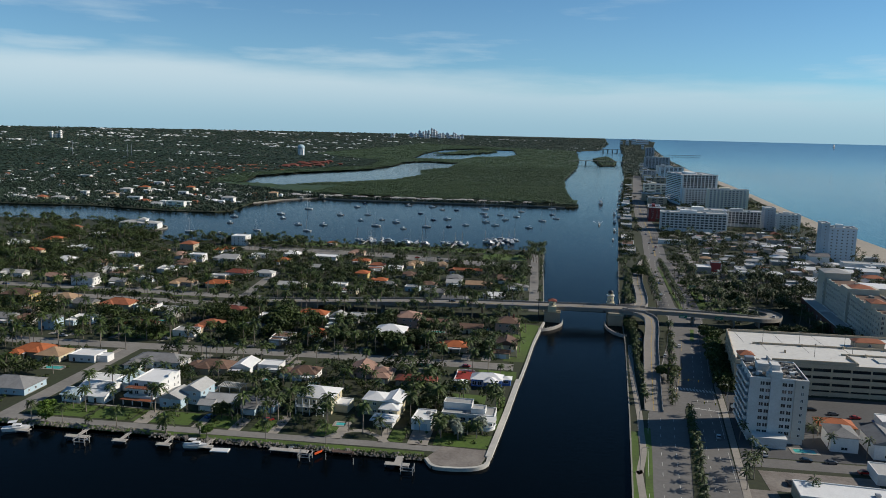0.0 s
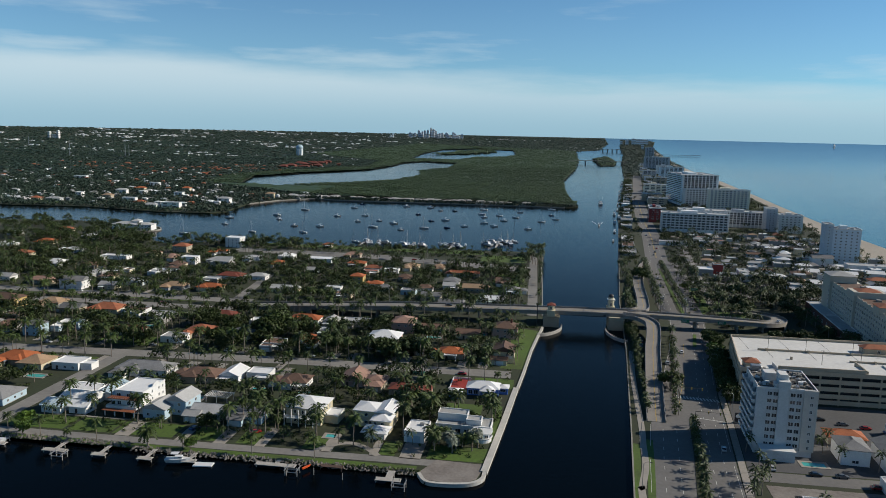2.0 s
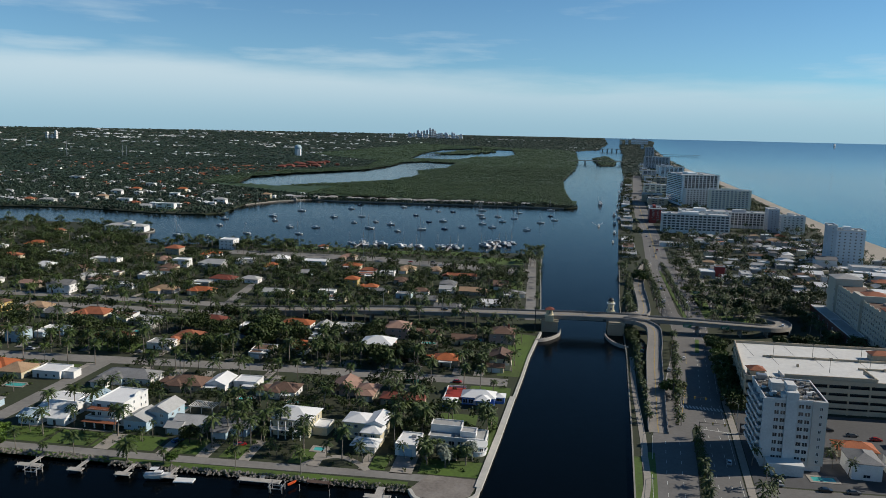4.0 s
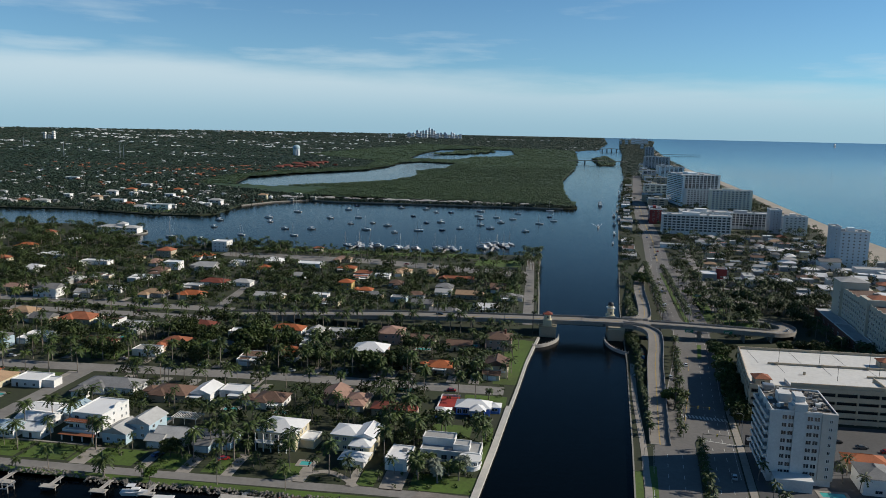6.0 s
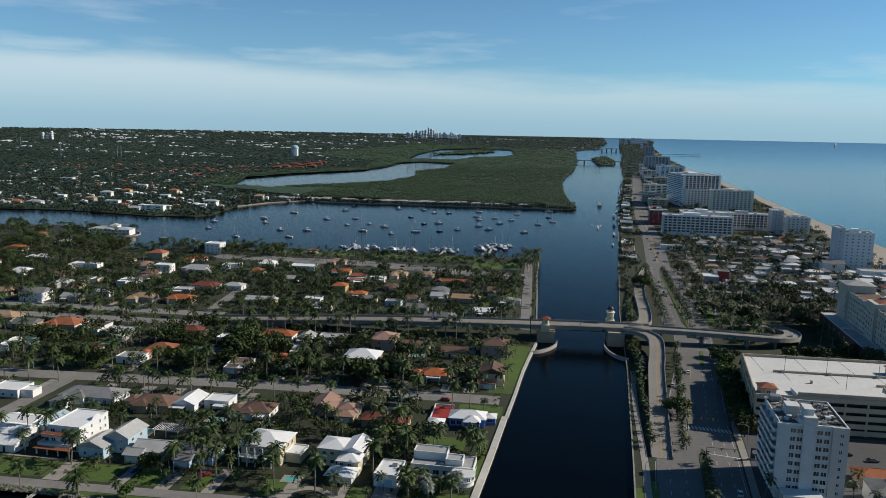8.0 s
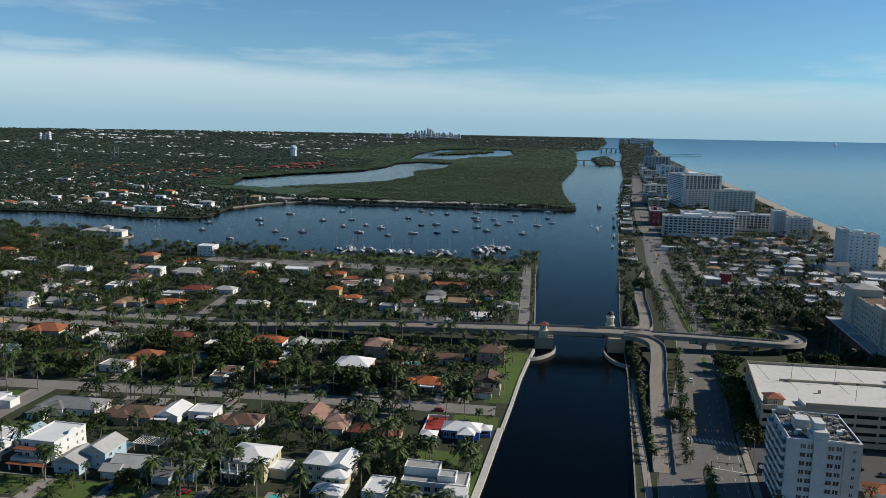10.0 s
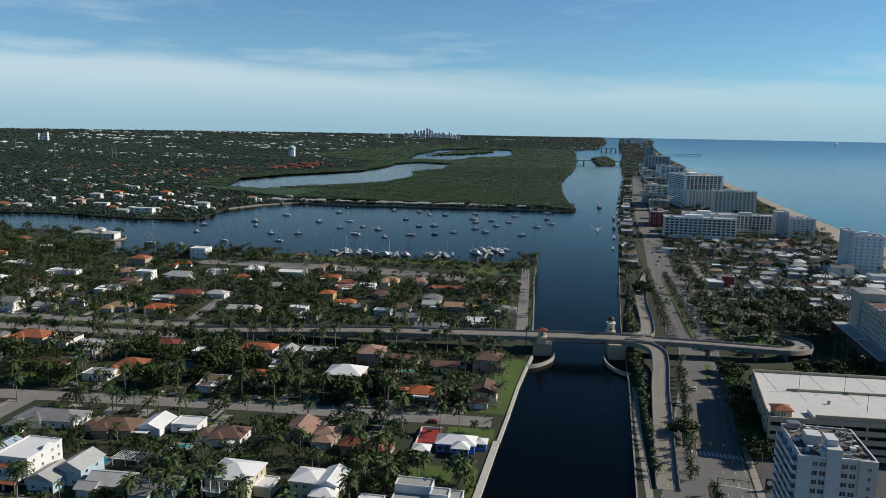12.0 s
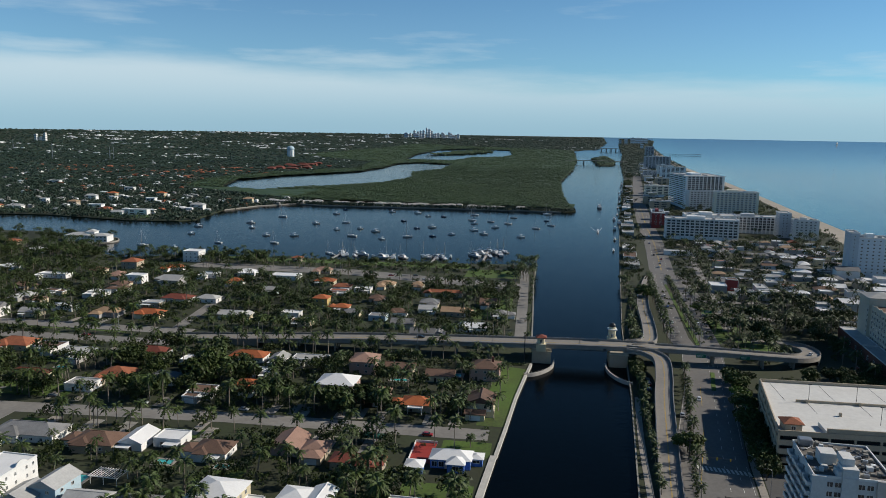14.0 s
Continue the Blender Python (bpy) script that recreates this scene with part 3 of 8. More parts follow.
def add_door(parent, x, y, w, h, turn, mat, name="door"):
    key = (w, h, mat.name)
    if key not in DOORS:
        bm = bmesh.new()
        box_into(bm, -w / 2, w / 2, -0.05, 0.04, 0, h)
        for k in range(3):
            box_into(bm, -w / 2 + 0.12, w / 2 - 0.12, -0.08, -0.04, 0.15 + k * h / 3, h / 3 - 0.05 + k * h / 3)
        me = bpy.data.meshes.new(name)
        bm.to_mesh(me)
        bm.free()
        me.materials.append(mat)
        DOORS[key] = me
    ob = new(name, DOORS[key])
    ob.parent = parent
    ob.matrix_basis = pose(x, y, 0.05, 0, 0, turn)
    return ob


def hip_roof(w, d, z, rise, over=0.6, gable=False):
    """Verts and faces of a hip or gable roof, with eaves 18 cm thick; the ridge runs along the longer side."""
    W, D = w / 2 + over, d / 2 + over
    swap = d > w
    if swap:
        W, D = D, W
    rl = W if gable else max(0.0, W - D)
    v = [(-W, -D, z), (W, -D, z), (W, D, z), (-W, D, z), (-rl, 0, z + rise), (rl, 0, z + rise)]
    v += [(x, y, h - 0.18) for x, y, h in v[:4]]
    f = [(0, 1, 5, 4), (1, 2, 5), (2, 3, 4, 5), (3, 0, 4), (6, 7, 1, 0), (7, 8, 2, 1), (8, 9, 3, 2), (9, 6, 0, 3), (9, 8, 7, 6)]
    if swap:
        v = [(-y, x, h) for x, y, h in v]
    return v, f


def roof_on(ob, kind, w, d, z, mat, x=0, y=0, rise=None, name="roof"):
    if kind == "flat":
        t = 0.25
        r = boxes(name, [(x - w / 2 + t, x + w / 2 - t, y - d / 2 + t, y + d / 2 - t, z - 0.02, z + 0.12)], mat, ob)
        boxes("parapet", [(x - w / 2 - 0.08, x + w / 2 + 0.08, y - d / 2 - 0.08, y - d / 2 + t, z - 0.1, z + 0.5), (x - w / 2 - 0.08, x + w / 2 + 0.08, y + d / 2 - t, y + d / 2 + 0.08, z - 0.1, z + 0.5),
                          (x - w / 2 - 0.08, x - w / 2 + t, y - d / 2 + t, y + d / 2 - t, z - 0.1, z + 0.5), (x + w / 2 - t, x + w / 2 + 0.08, y - d / 2 + t, y + d / 2 - t, z - 0.1, z + 0.5)], M["trim"], ob)
        return r
    v, f = hip_roof(w, d, z, rise or min(w, d) * 0.2 + 0.3, gable=kind == "gable")
    r = mesh_ob(name, [(a + x, b + y, c) for a, b, c in v], f, mat, ob)
    # ridge capping
    rl = [p for p in v[4:6]]
    if kind != "flat" and math.dist(rl[0], rl[1]) > 1:
        bm = bmesh.new()
        beam_into(bm, (rl[0][0] + x, rl[0][1] + y, rl[0][2] + 0.03), (rl[1][0] + x, rl[1][1] + y, rl[1][2] + 0.03), 0.12, 5)
        part("ridge", bm, mat, r)
    return r


def facade(ob, w, d, z0, floors, step=3.6, wh=1.25, ww=1.3, sides=(0, 90), fh=3.0, skip=None):
    for turn in sides:
        length, off = (w, d / 2) if turn in (0, 180) else (d, w / 2)
        n = max(1, int((length - 1.2) / step))
        for fl in range(floors):
            for k in range(n):
                u = (k - (n - 1) / 2) * step
                if skip and skip(turn, fl, k):
                    continue
                c, s = math.cos(radians(turn)), math.sin(radians(turn))
                add_window(ob, u * c + off * s, u * s - off * c, z0 + fl * fh + 0.95, ww, wh, turn)


def house(x, y, w, d, floors=1, kind="hip", roof="grey", wall="white", rz=0, wing=None, chimney=False, porch=False, label=None):
    """A detached house: walls, roof, windows, door; wing: (dx, dy, w, d) of a lower side wing."""
    pick = random.Random(int(x * 31 + y * 17))
    if wing is None and floors == 1 and pick.random() < 0.62:
        ww_, wd_ = pick.uniform(5, 7.5), pick.uniform(5.5, 8)
        side = pick.choice((-1, 1))
        wing = (side * (w / 2 - ww_ / 2 - 0.3), -(d / 2 + wd_ / 2 - 1.2), ww_, wd_) if pick.random() < 0.6 else (side * (w / 2 + ww_ / 2 - 1.0), pick.uniform(-1.5, 1.5), ww_, wd_)
        if not is_free(x + wing[0], y + wing[1], 3.5):
            wing = None
    nm = {"hip": "hipped", "gable": "gabled", "flat": "flat"}[kind]
    ob = thing("house", x, y, 0, rz, label or f"{wall.replace('_', ' ')} {'two-storey ' if floors > 1 else ''}house with a {nm} {roof} roof", "house", "houses")
    h = 3.1 * floors + 0.2
    boxes("wall", [(-w / 2, w / 2, -d / 2, d / 2, -0.3, h)], WALL[wall], ob)
    boxes("plinth", [(-w / 2 - 0.06, w / 2 + 0.06, -d / 2 - 0.06, d / 2 + 0.06, -0.3, 0.25)], M["concrete"], ob)
    roof_on(ob, kind, w, d, h + 0.05, ROOF[roof])
    if kind == "gable":
        W, D = (w / 2, d / 2) if w >= d else (d / 2, w / 2)
        rise = (min(w, d) * 0.2 + 0.3) * D / (D + 0.6)
        for s in (-1, 1):
            v = [(s * (W - t), q * D, h) for t in (0, 0.2) for q in (-1, 1)] + [(s * (W - t), 0, h + rise) for t in (0, 0.2)]
            if d > w:
                v = [(-b, a, c) for a, b, c in v]
            mesh_ob("gable_wall", v, [(0, 1, 4), (3, 2, 5), (1, 3, 5, 4), (2, 0, 4, 5)], WALL[wall], ob)
    facade(ob, w, d, 0, floors, 4.2, sides=(0, 90), skip=lambda turn, fl, k: fl == 0 and turn == 0 and k == 0)
    n = max(1, int((w - 1.2) / 4.2))
    add_door(ob, -(n - 1) / 2 * 4.2, -d / 2, 1.1, 2.1, 0, M["dark_timber"])
    if wing:
        dx, dy, ww, wd = wing
        boxes("wing", [(dx - ww / 2, dx + ww / 2, dy - wd / 2, dy + wd / 2, -0.3, 2.9)], WALL[wall], ob)
        roof_on(ob, "hip" if kind == "hip" else kind, ww, wd, 2.95, ROOF[roof], dx, dy, name="wing_roof")
        add_door(ob, dx, dy - wd / 2, min(4.6, ww - 1), 2.2, 0, M["trim"], "garage_door")
    if kind == "hip" and w >= 12 and floors == 1 and pick.random() < 0.7:
        cx = pick.choice((-1, 1)) * w * 0.2
        boxes("bay", [(cx - w * 0.18, cx + w * 0.18, -d / 2 - 1.6, -d / 2 + 0.5, -0.3, h)], WALL[wall], ob)
        roof_on(ob, "hip", w * 0.36, d / 2 + 2.2, h + 0.06, ROOF[roof], cx, -d / 4 - 0.6, name="cross_roof")
    if floors == 1 and not porch and pick.random() < 0.35:
        px_, pw_ = pick.choice((-1, 1)) * w * 0.22, pick.uniform(4, 7)
        boxes("patio_roof", [(px_ - pw_ / 2, px_ + pw_ / 2, -d / 2 - 3.4, -d / 2 - 0.05, 2.5, 2.65)], ROOF["white"], ob)
        for s_ in (-1, 1):
            boxes("patio_post", [(px_ + s_ * pw_ * 0.46 - 0.06, px_ + s_ * pw_ * 0.46 + 0.06, -d / 2 - 3.3, -d / 2 - 3.18, 0, 2.5)], M["trim"], ob)
    if chimney:
        boxes("chimney", [(w * 0.2, w * 0.2 + 1.1, -0.5, 0.5, h, h + min(w, d) * 0.2 + 1.6)], WALL["brick"], ob)
    if porch:
        roof_on(ob, "flat", w * 0.5, 3, 2.7, ROOF["white"], 0, -d / 2 - 1.5, name="porch_roof")
        for sx in (-1, 1):
            bm = bmesh.new()
            cyl_into(bm, sx * (w * 0.25 - 0.3), -d / 2 - 2.7, 0, 2.7, 0.12, 0.12, 8)
            part("porch_post", bm, M["trim"], ob)
    a = radians(rz)
    hw, hd = abs(w / 2 * math.cos(a)) + abs(d / 2 * math.sin(a)), abs(w / 2 * math.sin(a)) + abs(d / 2 * math.cos(a))
    block(x - hw - 0.8, x + hw + 0.8, y - hd - 0.8, y + hd + 0.8)
    FRONT.append((x - hw, x + hw, y - hd - 11, y - hd))
    if wing:
        block(x + wing[0] - wing[2] / 2 - 1, x + wing[0] + wing[2] / 2 + 1, y + wing[1] - wing[3] / 2 - 1, y + wing[1] + wing[3] / 2 + 1)
    return ob


# ---- houses of the western shore ----
house(-236, 296, 22, 15, 1, "hip", "grey", "pale_blue")
house(-261, 346, 17, 12, 1, "hip", "orange", "tan")
house(-247, 341, 13, 13, 1, "hip", "tan", "cream")
house(-230, 343, 14, 11, 1, "flat", "white", "white")
house(-190, 343, 26, 12, 1, "hip", "grey", "white")
house(-159, 339, 17, 12, 1, "hip", "brown", "tan")
house(-145, 343, 9, 13, 1, "gable", "white", "white")
house(-133, 346, 11, 9, 1, "flat", "white", "white")
house(-113, 339, 13, 11, 1, "hip", "brown", "white", wing=(-9,-1,6,7))
house(-135, 295, 13, 10, 1, "gable", "pale", "grey", wing=(-5, -5, 6, 6))
house(-118, 295, 14, 10, 1, "gable", "grey", "pale_blue", wing=(-3,-6,6,5))
house(-58, 338, 19, 8, 1, "hip", "red", "tan")
house(-87, 349, 11, 14, 1, "gable", "pinkish", "pink")
house(-76, 346, 9, 9, 1, "hip", "pinkish", "tan")
house(-86, 411, 17, 14, 2, "hip", "white", "pink", wing=(0,-9,7,6))
house(-69, 407, 15, 12, 1, "hip", "pinkish", "pink", wing=(5,-7,6,6))
house(-47, 399, 13, 10, 1, "hip", "orange", "tan", porch=True)
corner = house(-19, 399, 11, 12, 2, "gable", "brown", "cream", wing=(-2, -8, 8, 5))
for x_ in (-2.5, 2.5):
    boxes("balcony", [(x_ - 2, x_ + 2, -7.4, -6.0, 3.2, 3.4), (x_ - 2, x_ + 2, -7.4, -7.3, 3.4, 4.3)], M["trim"], corner)
house(-21, 446, 14, 13, 2, "hip", "brown", "pink", chimney=True)
house(-82, 446, 13, 14, 2, "hip", "pinkish", "pink")
house(-64, 446, 14, 8, 1, "gable", "brown", "tan")
house(-145, 451, 18, 10, 1, "hip", "orange", "white")
house(-112, 451, 18, 9, 1, "flat", "pale", "grey")
house(-128, 449, 8, 10, 1, "gable", "pale", "white")
house(-128, 408, 11, 9, 1, "hip", "orange", "white")
house(-128, 427, 11, 7, 1, "flat", "white", "white")
house(-347, 448, 20, 13, 2, "hip", "brown", "yellow")
house(-320, 457, 15, 12, 1, "hip", "tan", "tan")
house(-277, 450, 20, 13, 1, "hip", "terracotta", "cream")
house(-256, 448, 15, 10, 1, "flat", "brown", "white", porch=True)
house(-236, 440, 18, 12, 1, "flat", "pale", "grey")
house(-197, 448, 16, 11, 1, "hip", "red", "white")
house(-195, 412, 15, 13, 1, "hip", "terracotta", "tan")
house(-236, 405, 19, 8, 1, "hip", "red", "cream")
house(-286, 393, 10, 9, 2, "hip", "grey", "pale_blue")
house(-275, 410, 14, 9, 1, "flat", "white", "pale_blue")
house(-308, 402, 12, 9, 1, "hip", "brown", "grey")
house(-321, 401, 12, 10, 1, "gable", "grey", "white")
house(-340, 510, 17, 12, 2, "gable", "grey", "white")
house(-373, 520, 20, 9, 1, "hip", "pinkish", "tan")
house(-410, 525, 18, 9, 1, "gable", "pale", "white")
house(-269, 524, 17, 10, 1, "hip", "tan", "grey")
house(-242, 525, 18, 10, 1, "hip", "orange", "cream")
house(-245, 569, 20, 10, 1, "hip", "red", "white")
house(-306, 531, 18, 8, 1, "flat", "white", "white")
house(-342, 678, 14, 12, 2, "hip", "terracotta", "tan")
house(-306, 622, 13, 10, 2, "flat", "white", "white")
house(-271, 613, 14, 14, 2, "gable", "pale", "grey")
house(-235, 668, 15, 11, 1, "hip", "white", "white")
house(-230, 631, 12, 10, 1, "hip", "orange", "white")
house(-200, 661, 22, 14, 1, "flat", "white", "white")
house(-178, 691, 14, 9, 1, "hip", "pinkish", "tan")
house(-163, 647, 15, 9, 1, "hip", "orange", "cream")
house(-144, 575, 10, 9, 2, "hip", "orange", "yellow")
house(-127, 565, 10, 8, 1, "hip", "orange", "cream")
house(-304, 677, 16, 8, 1, "hip", "orange", "white")
house(-299, 589, 10, 10, 1, "hip", "brown", "white")
house(-379, 628, 24, 9, 1, "flat", "white", "white")
house(-114, 645, 13, 10, 1, "hip", "tan", "cream")
house(-90, 648, 9, 9, 1, "hip", "tan", "cream")
house(-64, 624, 22, 6, 1, "gable", "terracotta", "tan")
house(-53, 568, 14, 10, 1, "gable", "tan", "tan")
house(-70, 571, 11, 9, 1, "gable", "pale", "white")
house(-34, 531, 14, 9, 1, "gable", "white", "white")
house(-22, 567, 11, 9, 1, "hip", "grey", "white")
house(-98, 546, 11, 8, 1, "flat", "grey", "pale_blue")
house(-261, 654, 14, 9, 1, "flat", "white", "white")
house(-192, 607, 12, 8, 1, "gable", "pale", "white")
house(-224, 572, 14, 9, 1, "hip", "pale", "white")
house(-154, 542, 12, 8, 1, "flat", "white", "white")
house(-308, 575, 13, 9, 1, "flat", "white", "white")
house(-410, 590, 15, 9, 1, "hip", "white", "white")
house(-466, 623, 16, 10, 1, "hip", "terracotta", "cream")
house(-375, 585, 14, 9, 1, "hip", "brown", "tan")
house(-169, 439, 13, 9, 1, "flat", "white", "white")
house(-170, 411, 14, 10, 1, "hip", "grey", "white")
house(-203, 396, 13, 9, 1, "flat", "pale", "white")
house(-127, 624, 12, 8, 1, "flat", "white", "white")
house(-117, 552, 11, 8, 1, "hip", "grey", "cream")
house(-88, 559, 12, 8, 1, "hip", "brown", "white")
house(-514, 664, 18, 10, 1, "hip", "white", "white")
house(-491, 691, 16, 10, 1, "hip", "orange", "cream")
house(-433, 650, 18, 9, 1, "hip", "white", "white")
house(-563, 737, 18, 9, 1, "flat", "white", "white")
house(-528, 774, 16, 10, 1, "hip", "terracotta", "cream")
house(-469, 734, 15, 9, 1, "hip", "white", "white")


infill = random.Random(404)
for _ in range(700):
    x, y = infill.uniform(-420, -28), infill.choice((infill.uniform(388, 458), infill.uniform(512, 655), infill.uniform(512, 655)))
    w, d = infill.uniform(10, 16), infill.uniform(8, 11)
    if is_free(x, y, 8.5) and not (-226 < x < -202 and y > 480) and len(FRONT) < 109:
        house(x, y, w, d, 1, infill.choice(("hip", "hip", "gable", "flat")), infill.choice(("brown", "pinkish", "tan", "grey", "pale", "terracotta")), infill.choice(("cream", "tan", "grey")))


# ---- grander houses on the waterfront ----
def white_hip_villa():
    """Two-storey cream villa with a bright white hipped roof and a columned porch."""
    ob = thing("villa", -94, 301, 0, -4, "two-storey cream villa with a bright white hipped roof", "house", "houses")
    w, d, h = 15, 14, 7.0
    boxes("wall", [(-w / 2, w / 2, -d / 2, d / 2, -0.3, h)], WALL["cream"], ob)
    roof_on(ob, "hip", w, d, h + 0.05, ROOF["white"], rise=2.6)
    boxes("terrace", [(-w / 2, w / 2 - 2, -d / 2 - 3, -d / 2, 3.2, 3.5)], M["trim"], ob)
    for k in range(5):
        bm = bmesh.new()
        cyl_into(bm, -w / 2 + 0.4 + k * (w - 2.8) / 4, -d / 2 - 2.7, 0, h, 0.22, 0.2, 10)
        part("column", bm, M["trim"], ob)
    bm = bmesh.new()
    for k in range(24):
        box_into(bm, -w / 2 + k * 0.54, -w / 2 + k * 0.54 + 0.1, -d / 2 - 2.95, -d / 2 - 2.85, 3.5, 4.4)
    box_into(bm, -w / 2, w / 2 - 2, -d / 2 - 3, -d / 2 - 2.8, 4.4, 4.5)
    part("railing", bm, M["trim"], ob)
    facade(ob, w, d, 0, 2, fh=3.4, wh=1.6, sides=(0, 90))
    add_door(ob, 0, -d / 2, 1.6, 2.4, 0, M["dark_timber"])
    roof_on(ob, "flat", 6, 8, 3.2, ROOF["white"], w / 2 + 3, 1, name="annex_roof")
    boxes("annex", [(w / 2, w / 2 + 6, -3, 5, -0.3, 3.15)], WALL["cream"], ob)
    block(-104, -79, 288, 312)


def three_roof_villa():
    ob = thing("villa", -66, 297, 0, -3, "cream villa stepping down under three white roofs", "house", "houses")
    boxes("wall", [(-8, 8, 0, 10, -0.3, 6.6)], WALL["cream"], ob)
    roof_on(ob, "hip", 10, 10, 6.65, ROOF["white"], -3, 5, 1.8)
    roof_on(ob, "gable", 7, 12, 6.9, ROOF["white"], 5, 5, 1.6, "side_roof")
    boxes("front_wing", [(1, 8.5, -6, 0, -0.3, 5.4)], WALL["cream"], ob)
    roof_on(ob, "hip", 7.5, 7, 5.45, ROOF["white"], 4.8, -2.6, 1.5, "front_roof")
    boxes("carport", [(0, 8, -12, -11.7, 0, 3.0), (0, 0.3, -12, -6, 0, 3.0), (7.7, 8, -12, -6, 0, 3.0)], M["trim"], ob)
    roof_on(ob, "hip", 9.5, 7.5, 3.1, ROOF["white"], 4, -9.2, 1.7, "carport_roof")
    for x, z in ((-6, 1), (-3, 1), (-6, 4.2), (-3, 4.2)):
        add_window(ob, x, 0, z, 1.5, 1.4)
    for x in (2.5, 5.5):
        add_window(ob, x, -6, 3.4, 1.4, 1.2)
    for y, z in ((-4, 1), (2, 1), (2, 4), (6, 4)):
        add_window(ob, 8.5 if y < 0 else 8, y, z, 1.4, 1.3, 90)
    add_door(ob, -1, 0, 1.2, 2.2, 0, M["dark_timber"])
    block(-77, -55, 283, 309)


def flat_garage():
    ob = thing("garage_house", -46.5, 290.5, 0, -4, "small white flat-roofed garage with a blue-grey door", "garage", "houses")
    boxes("wall", [(-4, 4, -6, 6, -0.3, 4.2)], WALL["white"], ob)
    roof_on(ob, "flat", 8, 12, 4.2, ROOF["white"])
    add_door(ob, 0, -6, 5.2, 2.8, 0, WALL["pale_blue"], "garage_door")
    boxes("roof_unit", [(0.5, 2.3, 1, 2.6, 4.3, 5.1)], M["steel"], ob, bevel=0.06)
    block(-51, -41, 283, 298)


def modern_villa():
    ob = thing("villa", -28, 297, 0, -2, "low white modern villa with grey flat roofs and a round bay", "house", "houses")
    boxes("wall", [(-12, 10, -2, 8, -0.3, 3.8)], WALL["white"], ob)
    roof_on(ob, "flat", 22, 10, 3.8, ROOF["pale"], -1, 3)
    boxes("upper_wall", [(-12, 0, 3, 9, 3.9, 6.4)], WALL["white"], ob)
    roof_on(ob, "flat", 12, 6, 6.4, ROOF["pale"], -6, 6, name="upper_roof")
    boxes("clerestory", [(0, 6, 0, 5, 3.9, 5.6)], WALL["white"], ob)
    roof_on(ob, "flat", 6, 5, 5.6, ROOF["pale"], 3, 2.5, name="clerestory_roof")
    bm = bmesh.new()
    cyl_into(bm, 7, -4.5, -0.3, 3.6, 3.8, 3.8, 24)
    part("round_bay", bm, WALL["white"], ob)
    bm = bmesh.new()
    for r, z0, z1 in ((4.2, 3.6, 4.0), (4.2, 1.7, 1.95)):
        cyl_into(bm, 7, -4.5, z0, z1, r, r, 24)
    part("bay_ledge", bm, M["trim"], ob)
    for k in range(5):
        a = radians(200 + k * 35)
        add_window(ob, 7 + 3.82 * math.cos(a), -4.5 + 3.82 * math.sin(a), 2.0, 1.5, 1.3, math.degrees(a) + 90)
    for x in (-10, -6.5, -3, 0.5):
        add_window(ob, x, -2, 0.9, 2.2, 1.8)
    for y in (0.5, 4, 6.5):
        add_window(ob, 10, y, 0.9, 1.8, 1.6, 90)
    add_door(ob, 2.6, -2, 1.1, 2.1, 0, M["dark_timber"])
    boxes("roof_unit", [(-2, -0.5, -0.5, 1, 3.9, 4.7)], M["steel"], ob, bevel=0.06)
    block(-42, -14, 287, 308)


def blue_house():
    ob = thing("house", -25, 345.5, 0, 0, "bright blue bungalow with a white hipped roof and white windows", "house", "houses")
    boxes("wall", [(-7.5, 7, -3.5, 5, -0.3, 3.5)], WALL["blue"], ob)
    boxes("bay", [(-1, 5, -6.5, -3.5, -0.3, 3.5)], WALL["blue"], ob)
    roof_on(ob, "hip", 14.5, 8.5, 3.55, ROOF["white"], -0.25, 0.75, 2.2)
    roof_on(ob, "hip", 6, 6, 3.56, ROOF["white"], 2, -4, 1.7, "bay_roof")
    boxes("porch", [(7, 11, 0, 4, -0.3, 3.2)], WALL["blue"], ob)
    roof_on(ob, "hip", 4.5, 5, 3.25, ROOF["white"], 8.8, 2, 0.9, "porch_roof")
    for x in (-6, -3.5):
        add_window(ob, x, -3.5, 0.6, 2.0, 2.0)
    add_window(ob, 2, -6.5, 0.8, 2.4, 1.7)
    add_window(ob, 8.8, 0, 1.2, 2.6, 1.2)
    add_window(ob, 7, -2, 1.0, 1.4, 1.4, 90)
    add_door(ob, -1.8, -3.5, 1.0, 2.1, 0, M["trim"])
    block(-36, -14, 335, 350)
    g = thing("garden_pavilion", -37.5, 338.5, 0, 0, "small blue garden pavilion with a white hipped roof", "pavilion")
    boxes("wall", [(-3, 3, -3, 3, -0.3, 2.9)], WALL["blue"], g)
    roof_on(g, "hip", 6, 6, 2.95, ROOF["white"], 0, 0, 1.3)
    add_window(g, 0, -3, 0.9, 2, 1.3)
    block(-45, -35, 331, 341)
    c = slab("sports_court", [(-41.2, 345), (-33, 345), (-33, 363), (-41.2, 363)], 0.1, -0.1, M["court_red"], "red painted ball court beside a bungalow", "court", kind="")
    boxes("court_wall", [(-41.5, -41.2, 344, 363.2, 0, 1.0), (-41.2, -32.8, 363, 363.3, 0, 1.0)], M["trim"], c)
    block(-47, -36, 333, 360)
block(-47, -14, 322, 360)


